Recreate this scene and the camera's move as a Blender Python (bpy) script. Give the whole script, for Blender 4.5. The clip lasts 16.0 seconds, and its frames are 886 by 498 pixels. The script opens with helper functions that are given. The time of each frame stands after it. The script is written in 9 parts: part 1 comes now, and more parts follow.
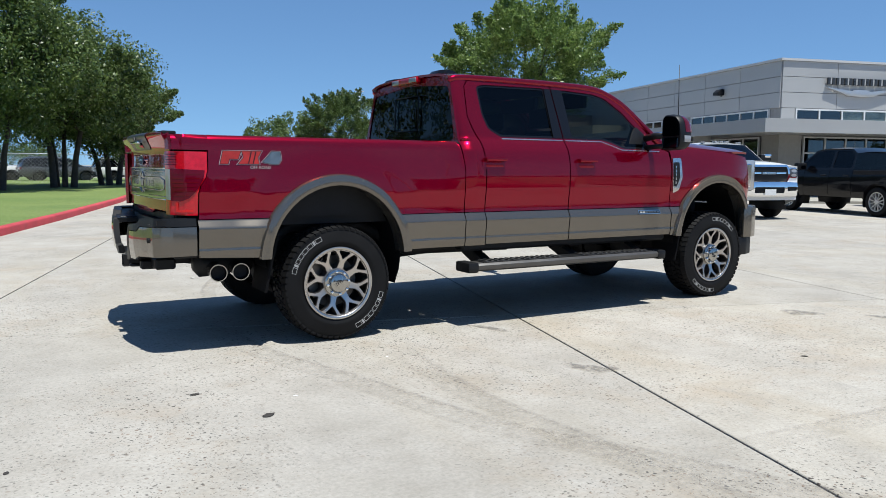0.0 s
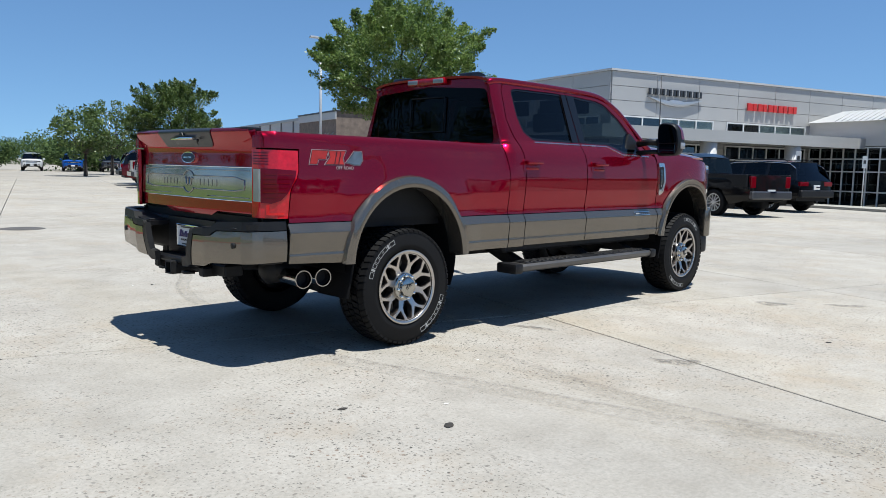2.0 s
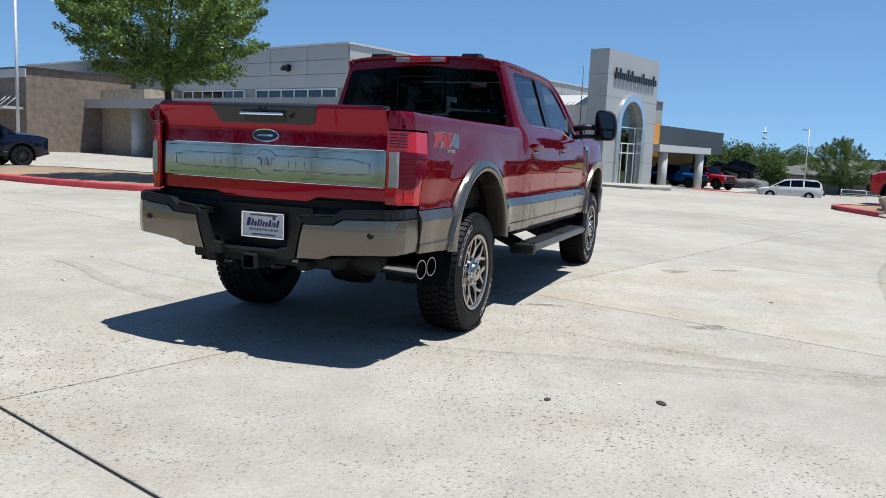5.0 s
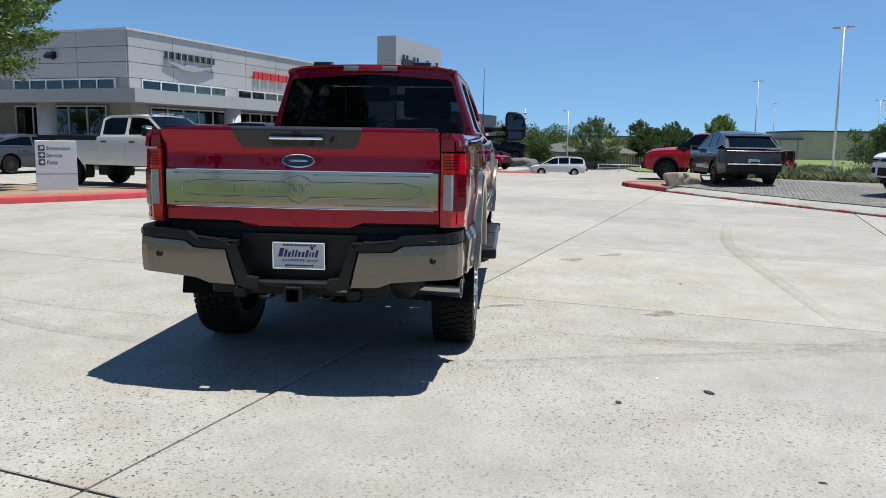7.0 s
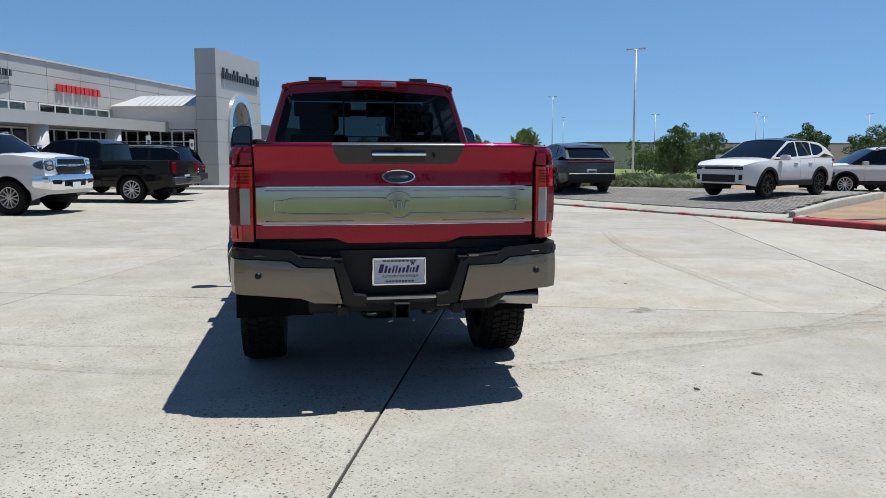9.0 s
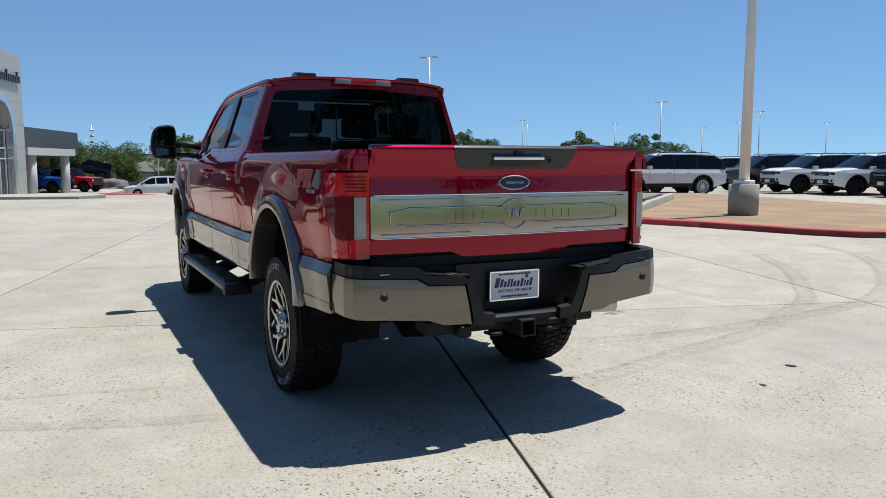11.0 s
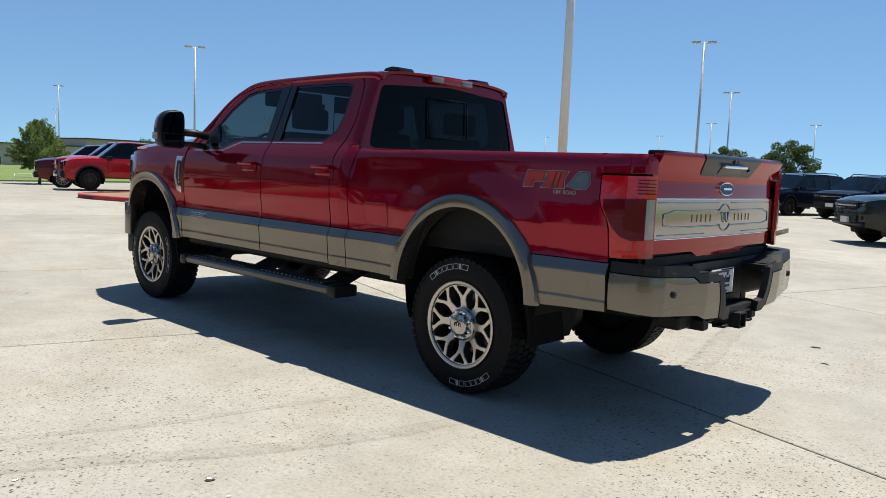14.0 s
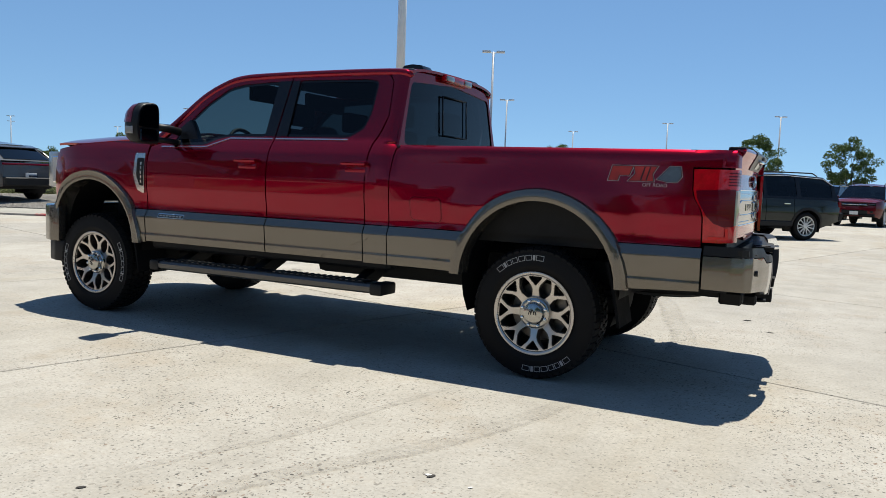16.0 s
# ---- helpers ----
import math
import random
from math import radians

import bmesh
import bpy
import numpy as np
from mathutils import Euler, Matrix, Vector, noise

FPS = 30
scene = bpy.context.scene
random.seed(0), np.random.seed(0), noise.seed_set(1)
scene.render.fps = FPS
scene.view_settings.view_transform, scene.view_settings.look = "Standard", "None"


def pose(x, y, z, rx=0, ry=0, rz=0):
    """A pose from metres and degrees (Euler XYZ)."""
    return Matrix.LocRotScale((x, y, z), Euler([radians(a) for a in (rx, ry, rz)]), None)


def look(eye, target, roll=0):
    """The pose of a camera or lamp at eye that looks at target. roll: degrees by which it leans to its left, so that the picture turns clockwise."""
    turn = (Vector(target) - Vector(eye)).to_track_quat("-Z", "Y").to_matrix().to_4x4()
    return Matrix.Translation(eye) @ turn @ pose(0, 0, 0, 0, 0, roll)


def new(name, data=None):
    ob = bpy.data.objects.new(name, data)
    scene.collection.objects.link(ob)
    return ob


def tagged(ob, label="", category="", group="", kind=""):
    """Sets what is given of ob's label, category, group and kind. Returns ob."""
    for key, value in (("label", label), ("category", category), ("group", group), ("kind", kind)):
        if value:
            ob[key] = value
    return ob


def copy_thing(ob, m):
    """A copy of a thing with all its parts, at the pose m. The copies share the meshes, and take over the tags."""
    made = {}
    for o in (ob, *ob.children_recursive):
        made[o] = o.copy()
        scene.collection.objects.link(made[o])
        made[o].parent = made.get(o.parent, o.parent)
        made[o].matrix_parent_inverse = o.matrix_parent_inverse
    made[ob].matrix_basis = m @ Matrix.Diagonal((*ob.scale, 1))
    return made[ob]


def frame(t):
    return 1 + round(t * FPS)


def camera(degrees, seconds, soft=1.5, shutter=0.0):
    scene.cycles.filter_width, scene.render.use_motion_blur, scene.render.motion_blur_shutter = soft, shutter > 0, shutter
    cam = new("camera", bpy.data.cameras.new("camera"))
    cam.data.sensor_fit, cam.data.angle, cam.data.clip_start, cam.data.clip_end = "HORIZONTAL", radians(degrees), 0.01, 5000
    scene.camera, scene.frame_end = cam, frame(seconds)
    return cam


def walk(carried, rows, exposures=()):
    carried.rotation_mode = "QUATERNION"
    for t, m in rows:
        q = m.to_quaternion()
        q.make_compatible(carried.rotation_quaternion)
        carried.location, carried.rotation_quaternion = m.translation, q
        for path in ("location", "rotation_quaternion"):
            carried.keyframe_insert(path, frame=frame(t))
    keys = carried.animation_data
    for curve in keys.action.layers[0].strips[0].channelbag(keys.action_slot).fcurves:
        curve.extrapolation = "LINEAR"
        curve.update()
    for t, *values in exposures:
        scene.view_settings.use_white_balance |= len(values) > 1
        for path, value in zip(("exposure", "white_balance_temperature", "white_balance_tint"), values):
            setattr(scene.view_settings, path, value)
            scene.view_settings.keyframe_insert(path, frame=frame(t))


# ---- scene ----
cam = camera(59.8, 16.0, 0.8)
PATH = [
    (0, (-2.233, -6.192, 1.286), (-1.211, -4.486, 1.074), 0.4),
    (0.5, (-2.641, -5.954, 1.295), (-1.515, -4.314, 1.086), 0.5),
    (1, (-3.024, -5.671, 1.298), (-1.799, -4.104, 1.094), 0.6),
    (1.2, (-3.169, -5.558, 1.3), (-1.908, -4.018, 1.103), 0.2),
    (1.5, (-3.377, -5.379, 1.303), (-2.058, -3.89, 1.096), 0.9),
    (2, (-3.711, -5.039, 1.296), (-2.305, -3.632, 1.084), 1.3),
    (2.5, (-4.048, -4.725, 1.295), (-2.566, -3.399, 1.08), 1.7),
    (3, (-4.324, -4.386, 1.286), (-2.769, -3.146, 1.072), 2.1),
    (3.5, (-4.574, -3.999, 1.284), (-2.946, -2.858, 1.07), 2.5),
    (4, (-4.775, -3.605, 1.275), (-3.072, -2.58, 1.056), 2.7),
    (4.2, (-4.851, -3.43, 1.25), (-3.116, -2.46, 1.025), 2.8),
    (6.3, (-5.455, -1.783, 1.429), (-3.51, -1.419, 1.137), 1.3),
    (6.5, (-5.481, -1.626, 1.444), (-3.526, -1.317, 1.155), 1.1),
    (7, (-5.513, -1.216, 1.454), (-3.54, -1.043, 1.173), 0.9),
    (7.5, (-5.608, -0.805, 1.476), (-3.627, -0.752, 1.206), 0.8),
    (8, (-5.667, -0.389, 1.472), (-3.686, -0.461, 1.206), 0.7),
    (8.5, (-5.658, 0.029, 1.464), (-3.685, -0.17, 1.205), 0.5),
    (9, (-5.587, 0.484, 1.442), (-3.629, 0.154, 1.201), 0.1),
    (9.2, (-5.537, 0.657, 1.448), (-3.589, 0.271, 1.214), 0.0),
    (11.3, (-4.565, 2.409, 1.424), (-2.817, 1.461, 1.211), 0.5),
    (11.5, (-4.511, 2.577, 1.393), (-2.783, 1.592, 1.192), 0.8),
    (12, (-4.288, 2.95, 1.414), (-2.618, 1.868, 1.215), 0.9),
    (12.5, (-4.002, 3.311, 1.41), (-2.392, 2.141, 1.214), 0.9),
    (13, (-3.731, 3.699, 1.398), (-2.185, 2.446, 1.202), 1.1),
    (13.5, (-3.454, 4.065, 1.391), (-1.987, 2.721, 1.19), 1.7),
    (14, (-3.102, 4.416, 1.376), (-1.733, 2.972, 1.167), 2.4),
    (14.5, (-2.764, 4.743, 1.348), (-1.512, 3.198, 1.138), 3.0),
    (15, (-2.411, 5.0, 1.288), (-1.284, 3.359, 1.086), 3.1),
    (15.5, (-2.031, 5.296, 1.256), (-1.028, 3.575, 1.069), 2.8),
    (16, (-1.641, 5.603, 1.256), (-0.754, 3.819, 1.078), 2.2),
]
walk(cam, [(t, look(eye, target, roll)) for t, eye, target, roll in PATH], [(0.0, 0.53, 6250, 6), (3.5, 0.53, 6250, 6), (7.0, 0.47, 6300, 6), (9.0, 0.37, 6350, 6), (12.5, 0.49, 6650, 6), (14.5, 0.54, 6800, 5), (16.0, 0.51, 6800, 5)])

# ---- daylight: high sun, clear blue sky ----
SUN_DIR = Vector((0.035, -0.285, 1.0)).normalized()
world = bpy.data.worlds.new("daylight")
scene.world = world
world.use_nodes = True
wn = world.node_tree.nodes
wn.clear()
sky = wn.new("ShaderNodeTexSky")
sky.sky_type = "NISHITA"
sky.sun_disc = False
sky.sun_elevation = math.asin(SUN_DIR.z)
sky.sun_rotation = radians(171)
sky.altitude = 150
sky.air_density = 1.0
sky.dust_density = 0.0
sky.ozone_density = 3.0
wbg = wn.new("ShaderNodeBackground")
wbg.inputs["Strength"].default_value = 0.081
wout = wn.new("ShaderNodeOutputWorld")
# the air near the horizon is clear: look a little above it
wtc = wn.new("ShaderNodeTexCoord")
wadd = wn.new("ShaderNodeVectorMath")
wadd.operation = "ADD"
wadd.inputs[1].default_value = (0, 0, 0.12)
wnorm = wn.new("ShaderNodeVectorMath")
wnorm.operation = "NORMALIZE"
world.node_tree.links.new(wtc.outputs["Generated"], wadd.inputs[0])
world.node_tree.links.new(wadd.outputs[0], wnorm.inputs[0])
world.node_tree.links.new(wnorm.outputs[0], sky.inputs["Vector"])
wtint = wn.new("ShaderNodeMix")
wtint.data_type = "RGBA"
wtint.blend_type = "MULTIPLY"
wtint.inputs[0].default_value = 1.0
wtint.inputs[7].default_value = (0.87, 1.03, 1.15, 1)
world.node_tree.links.new(sky.outputs[0], wtint.inputs[6])
world.node_tree.links.new(wtint.outputs[2], wbg.inputs[0])
world.node_tree.links.new(wbg.outputs[0], wout.inputs[0])
sun_data = bpy.data.lights.new("sun", "SUN")
sun_data.energy = 5.0
sun_data.angle = radians(0.55)
sun_data.color = (1.0, 0.965, 0.915)
sun_ob = new("sun", sun_data)
sun_ob.matrix_world = look(SUN_DIR * 60, (0, 0, 0))

# ---- materials ----
MATS = {}


def nodes_of(name):
    m = bpy.data.materials.new(name)
    m.use_nodes = True
    nt = m.node_tree
    return m, nt, nt.nodes["Principled BSDF"]


def link(nt, a, b):
    nt.links.new(a, b)


def noise_node(nt, scale, detail=4.0, rough=0.6, coord="Object", stretch=None):
    if coord == "World":
        src = nt.nodes.new("ShaderNodeNewGeometry").outputs["Position"]
    else:
        src = nt.nodes.new("ShaderNodeTexCoord").outputs[coord]
    if stretch:
        mp = nt.nodes.new("ShaderNodeMapping")
        mp.inputs["Scale"].default_value = stretch
        link(nt, src, mp.inputs[0])
        src = mp.outputs[0]
    n = nt.nodes.new("ShaderNodeTexNoise")
    n.inputs["Scale"].default_value = scale
    n.inputs["Detail"].default_value = detail
    n.inputs["Roughness"].default_value = rough
    link(nt, src, n.inputs["Vector"])
    return n


def ramp(nt, src, stops):
    r = nt.nodes.new("ShaderNodeValToRGB")
    e = r.color_ramp.elements
    while len(e) < len(stops):
        e.new(0.5)
    for el, (p, c) in zip(e, stops):
        el.position = p
        el.color = (*c, 1) if len(c) == 3 else c
    link(nt, src, r.inputs[0])
    return r


def mix(nt, fac, a, b, mode="MIX"):
    m = nt.nodes.new("ShaderNodeMix")
    m.data_type = "RGBA"
    m.blend_type = mode
    for sock, v in ((m.inputs[0], fac), (m.inputs[6], a), (m.inputs[7], b)):
        if hasattr(v, "is_output"):
            link(nt, v, sock)
        elif isinstance(v, (tuple, list)):
            sock.default_value = (*v, 1) if len(v) == 3 else v
        else:
            sock.default_value = v
    return m.outputs[2]


def bump(nt, bsdf, height, strength, dist):
    b = nt.nodes.new("ShaderNodeBump")
    b.inputs["Strength"].default_value = strength
    b.inputs["Distance"].default_value = dist
    link(nt, height, b.inputs["Height"])
    link(nt, b.outputs[0], bsdf.inputs["Normal"])


def plain(name, col, rough=0.5, metal=0.0, var=0.12, scale=6.0, fine=90.0, relief=0.0, coat=0.0, spec=0.5, coord="Object"):
    """A surface with variation at two scales, and fine relief."""
    if name in MATS:
        return MATS[name]
    m, nt, b = nodes_of(name)
    n1 = noise_node(nt, scale, 5, 0.6, coord)
    n2 = noise_node(nt, fine, 3, 0.6, coord)
    lo = tuple(c * (1 - var) for c in col)
    hi = tuple(min(1, c * (1 + var)) for c in col)
    c1 = ramp(nt, n1.outputs[0], [(0.3, lo), (0.7, hi)]).outputs[0]
    g = ramp(nt, n2.outputs[0], [(0.3, (1 - var * 0.6,) * 3), (0.7, (1, 1, 1))]).outputs[0]
    link(nt, mix(nt, 1.0, c1, g, "MULTIPLY"), b.inputs["Base Color"])
    rr = ramp(nt, n1.outputs[0], [(0.3, (max(0.02, rough * 0.85),) * 3), (0.75, (min(1, rough * 1.15),) * 3)])
    link(nt, rr.outputs[0], b.inputs["Roughness"])
    b.inputs["Metallic"].default_value = metal
    b.inputs["Coat Weight"].default_value = coat
    b.inputs["Coat Roughness"].default_value = 0.03
    b.inputs["Specular IOR Level"].default_value = spec
    if relief:
        bump(nt, b, n2.outputs[0], 0.6, relief)
    MATS[name] = m
    return m


def paint(name, col, metal=0.0, rough=0.35, coat=1.0, dust=0.015, ior=1.38):
    """Car paint: flaked base under a clear coat, with a thin uneven film of dust."""
    if name in MATS:
        return MATS[name]
    m, nt, b = nodes_of(name)
    fl = noise_node(nt, 900, 2, 0.5)
    d = noise_node(nt, 2.2, 6, 0.65)
    base = mix(nt, ramp(nt, fl.outputs[0], [(0.35, (0, 0, 0)), (0.75, (1, 1, 1))]).outputs[0], tuple(c * 0.82 for c in col), tuple(min(1, c * 1.18) for c in col))
    dm = ramp(nt, d.outputs[0], [(0.45, (0, 0, 0)), (0.8, (dust,) * 3)]).outputs[0]
    link(nt, mix(nt, dm, base, (0.45, 0.41, 0.36)), b.inputs["Base Color"])
    b.inputs["Metallic"].default_value = metal
    b.inputs["Roughness"].default_value = rough
    b.inputs["Specular IOR Level"].default_value = 0.05
    b.inputs["Coat Weight"].default_value = coat
    b.inputs["Specular Tint"].default_value = (*(0.25 + 0.75 * min(1, c * 3) for c in col), 1) if metal else (1, 1, 1, 1)
    b.inputs["Coat IOR"].default_value = ior
    link(nt, ramp(nt, d.outputs[0], [(0.3, (0.012,) * 3), (0.8, (0.05,) * 3)]).outputs[0], b.inputs["Coat Roughness"])
    MATS[name] = m
    return m


def glass(name, tint, rough=0.0, ior=1.5):
    """A thin tinted pane: it lets tinted light pass and mirrors by Fresnel."""
    if name in MATS:
        return MATS[name]
    m, nt, b = nodes_of(name)
    nt.nodes.remove(b)
    tr = nt.nodes.new("ShaderNodeBsdfTransparent")
    tr.inputs[0].default_value = (*tint, 1)
    gl = nt.nodes.new("ShaderNodeBsdfGlossy")
    gl.inputs["Roughness"].default_value = rough
    gl.inputs["Color"].default_value = (0.95, 0.97, 1, 1)
    lw = nt.nodes.new("ShaderNodeLayerWeight")
    lw.inputs[0].default_value = 0.5
    pw = nt.nodes.new("ShaderNodeMath")
    pw.operation = "POWER"
    pw.inputs[1].default_value = 5.0
    link(nt, lw.outputs["Facing"], pw.inputs[0])
    f0 = ((ior - 1) / (ior + 1)) ** 2
    fr = nt.nodes.new("ShaderNodeMath")
    fr.operation = "MULTIPLY_ADD"
    fr.inputs[1].default_value = 1 - f0
    fr.inputs[2].default_value = f0
    link(nt, pw.outputs[0], fr.inputs[0])
    mx = nt.nodes.new("ShaderNodeMixShader")
    link(nt, fr.outputs[0], mx.inputs[0])
    link(nt, tr.outputs[0], mx.inputs[1])
    link(nt, gl.outputs[0], mx.inputs[2])
    link(nt, mx.outputs[0], nt.nodes["Material Output"].inputs[0])
    MATS[name] = m
    return m


def concrete(name, col=(0.372, 0.347, 0.306), speck=True, per_piece=True):
    m, nt, b = nodes_of(name)
    big = noise_node(nt, 0.35, 6, 0.62, "World")
    mid = noise_node(nt, 2.1, 6, 0.7, "World")
    fine = noise_node(nt, 46, 4, 0.7, "World")
    streak = noise_node(nt, 0.9, 5, 0.65, "World", stretch=(1.0, 0.16, 1.0))
    c = ramp(nt, big.outputs[0], [(0.3, tuple(x * 0.86 for x in col)), (0.5, col), (0.72, tuple(min(1, x * 1.1) for x in col))]).outputs[0]
    warm = ramp(nt, streak.outputs[0], [(0.5, (0, 0, 0)), (0.75, (0.55,) * 3)]).outputs[0]
    c = mix(nt, warm, c, (col[0] * 0.90, col[1] * 0.84, col[2] * 0.72))
    c = mix(nt, 1.0, c, ramp(nt, mid.outputs[0], [(0.28, (0.80, 0.79, 0.77)), (0.62, (1, 1, 1))]).outputs[0], "MULTIPLY")
    c = mix(nt, 1.0, c, ramp(nt, fine.outputs[0], [(0.25, (0.78,) * 3), (0.62, (1.04,) * 3)]).outputs[0], "MULTIPLY")
    if speck:
        # worn patches that show the aggregate as dark and brown specks of uneven size
        worn_n = noise_node(nt, 0.42, 6, 0.68, "World")
        worn = ramp(nt, worn_n.outputs[0], [(0.38, (0.06,) * 3), (0.48, (0.5,) * 3), (0.57, (1.0,) * 3)]).outputs[0]
        pos = nt.nodes.new("ShaderNodeNewGeometry")
        wob = noise_node(nt, 30, 2, 0.5, "World")
        vadd = nt.nodes.new("ShaderNodeVectorMath")
        vadd.operation = "MULTIPLY_ADD"
        vadd.inputs[1].default_value = (0.03, 0.03, 0.03)
        link(nt, wob.outputs["Color"], vadd.inputs[0])
        link(nt, pos.outputs["Position"], vadd.inputs[2])
        for scale, lo_, hi_, th, amt in ((21, 0.14, 0.24, 0.70, 1.0), (38, 0.21, 0.33, 0.62, 1.0), (80, 0.24, 0.40, 0.58, 0.9)):
            vo = nt.nodes.new("ShaderNodeTexVoronoi")
            vo.inputs["Scale"].default_value = scale
            link(nt, vadd.outputs[0], vo.inputs["Vector"])
            sep = nt.nodes.new("ShaderNodeSeparateColor")
            link(nt, vo.outputs["Color"], sep.inputs[0])
            spot = ramp(nt, vo.outputs["Distance"], [(lo_, (1, 1, 1)), (hi_, (0, 0, 0))]).outputs[0]
            pick = ramp(nt, sep.outputs[0], [(th, (0, 0, 0)), (th + 0.05, (amt,) * 3)]).outputs[0]
            f = mix(nt, 1.0, mix(nt, 1.0, spot, pick, "MULTIPLY"), worn, "MULTIPLY")
            bw = nt.nodes.new("ShaderNodeRGBToBW")
            link(nt, f, bw.inputs[0])
            dark = ramp(nt, sep.outputs[1], [(0.2, (0.035, 0.033, 0.031)), (0.6, (0.085, 0.072, 0.062)), (0.85, (0.19, 0.135, 0.10))]).outputs[0]
            c = mix(nt, bw.outputs[0], c, dark)
        # tan washes and grey scuffs
        tan = ramp(nt, noise_node(nt, 0.8, 6, 0.72, "World").outputs[0], [(0.52, (0, 0, 0)), (0.68, (0.5,) * 3)]).outputs[0]
        c = mix(nt, tan, c, (0.30, 0.245, 0.18))
        scuff = ramp(nt, noise_node(nt, 2.6, 6, 0.7, "World", stretch=(1.0, 0.4, 1.0)).outputs[0], [(0.62, (0, 0, 0)), (0.74, (0.45,) * 3)]).outputs[0]
        c = mix(nt, scuff, c, (0.20, 0.19, 0.175))
        # a few oil stains
        oil = ramp(nt, noise_node(nt, 1.25, 3, 0.55, "World").outputs[0], [(0.70, (0, 0, 0)), (0.80, (0.35,) * 3)]).outputs[0]
        c = mix(nt, oil, c, (0.2, 0.175, 0.15))
    if per_piece:
        oi = nt.nodes.new("ShaderNodeObjectInfo")
        c = mix(nt, 1.0, c, ramp(nt, oi.outputs["Random"], [(0.0, (0.93, 0.93, 0.93)), (1.0, (1.04, 1.035, 1.02))]).outputs[0], "MULTIPLY")
    link(nt, c, b.inputs["Base Color"])
    b.inputs["Roughness"].default_value = 0.82
    b.inputs["Specular IOR Level"].default_value = 0.3
    bump(nt, b, fine.outputs[0], 0.5, 0.004)
    MATS[name] = m
    return m


def foliage(name, dark, light, trans=0.35, gloss=0.5):
    if name in MATS:
        return MATS[name]
    m, nt, b = nodes_of(name)
    ge = nt.nodes.new("ShaderNodeNewGeometry")
    big = noise_node(nt, 0.7, 3, 0.5)
    c = ramp(nt, ge.outputs["Random Per Island"], [(0.0, dark), (1.0, light)]).outputs[0]
    c = mix(nt, 1.0, c, ramp(nt, big.outputs[0], [(0.3, (0.75, 0.8, 0.7)), (0.7, (1.12, 1.08, 1.0))]).outputs[0], "MULTIPLY")
    link(nt, c, b.inputs["Base Color"])
    b.inputs["Roughness"].default_value = 0.62 - 0.4 * gloss
    b.inputs["Specular IOR Level"].default_value = gloss
    tl = nt.nodes.new("ShaderNodeBsdfTranslucent")
    link(nt, c, tl.inputs[0])
    mx = nt.nodes.new("ShaderNodeMixShader")
    mx.inputs[0].default_value = trans
    link(nt, b.outputs[0], mx.inputs[1])
    link(nt, tl.outputs[0], mx.inputs[2])
    link(nt, mx.outputs[0], nt.nodes["Material Output"].inputs[0])
    MATS[name] = m
    return m


CONC = concrete("concrete_slab")
CONC_FAR = concrete("concrete_far", (0.325, 0.298, 0.256), speck=False, per_piece=False)
CONC_KERB = concrete("concrete_kerb", (0.36, 0.345, 0.305), speck=False)
JOINT = plain("joint_filler", (0.022, 0.02, 0.018), 0.9)
RED = paint("candy_red_paint", (0.258, 0.0005, 0.0165), metal=0.76, rough=0.24, coat=1.0, dust=0.003, ior=1.38)
TAUPE = paint("stone_grey_paint", (0.158, 0.139, 0.115), metal=0.80, rough=0.27, dust=0.02, ior=1.46)
BLACK_TRIM = plain("black_plastic", (0.0065, 0.0065, 0.0072), 0.48, spec=0.3, relief=0.0006, fine=400)
BLACK_GLOSS = plain("black_gloss", (0.006, 0.006, 0.007), 0.06, var=0.05, spec=0.35)
UNDER = plain("chassis_black", (0.0105, 0.0105, 0.0112), 0.6, var=0.45, spec=0.25)
CHROME = plain("chrome", (0.86, 0.87, 0.88), 0.07, 1.0, var=0.03)
POLISHED = plain("polished_metal_panel", (0.35, 0.35, 0.345), 0.10, 1.0, var=0.03)
TIP = plain("exhaust_chrome", (0.40, 0.39, 0.37), 0.14, 1.0, var=0.06)
INSERT = plain("dark_grey_insert", (0.030, 0.031, 0.033), 0.35, 0.3)
STEP = plain("dark_satin_step", (0.11, 0.105, 0.10), 0.38, 0.6)
SATIN = plain("satin_aluminium", (0.66, 0.64, 0.60), 0.26, 1.0, var=0.05)
MACHINED = plain("machined_alloy", (0.52, 0.49, 0.46), 0.30, 1.0, var=0.05)
ALLOY = plain("bright_alloy", (0.62, 0.63, 0.64), 0.34, 0.8, var=0.05)
RIM_DARK = plain("dark_wheel_pocket", (0.055, 0.05, 0.045), 0.35, 0.6)
RUBBER = plain("tyre_rubber", (0.0085, 0.0083, 0.0085), 0.62, spec=0.14, var=0.25, relief=0.001, fine=160)
TYRE_WHITE = plain("raised_white_rubber", (0.34, 0.34, 0.33), 0.6)
TINT = glass("tinted_glass", (0.135, 0.175, 0.178), ior=1.28)
TINT_REAR = glass("privacy_glass", (0.085, 0.10, 0.108), ior=1.34)
TINT_BACK = glass("dark_rear_glass", (0.052, 0.072, 0.080), ior=1.22)
TINT_DARK = glass("dark_tinted_glass", (0.075, 0.08, 0.085), ior=1.4)
CLEAR = glass("clear_glass", (0.72, 0.76, 0.76))
SHOP = glass("shopfront_glass", (0.30, 0.34, 0.35), ior=1.85)
SHOP_COATED = glass("coated_entrance_glass", (0.34, 0.37, 0.37), ior=1.9)
MIRROR = plain("mirror_glass", (0.045, 0.048, 0.055), 0.02, 1.0, var=0.01)
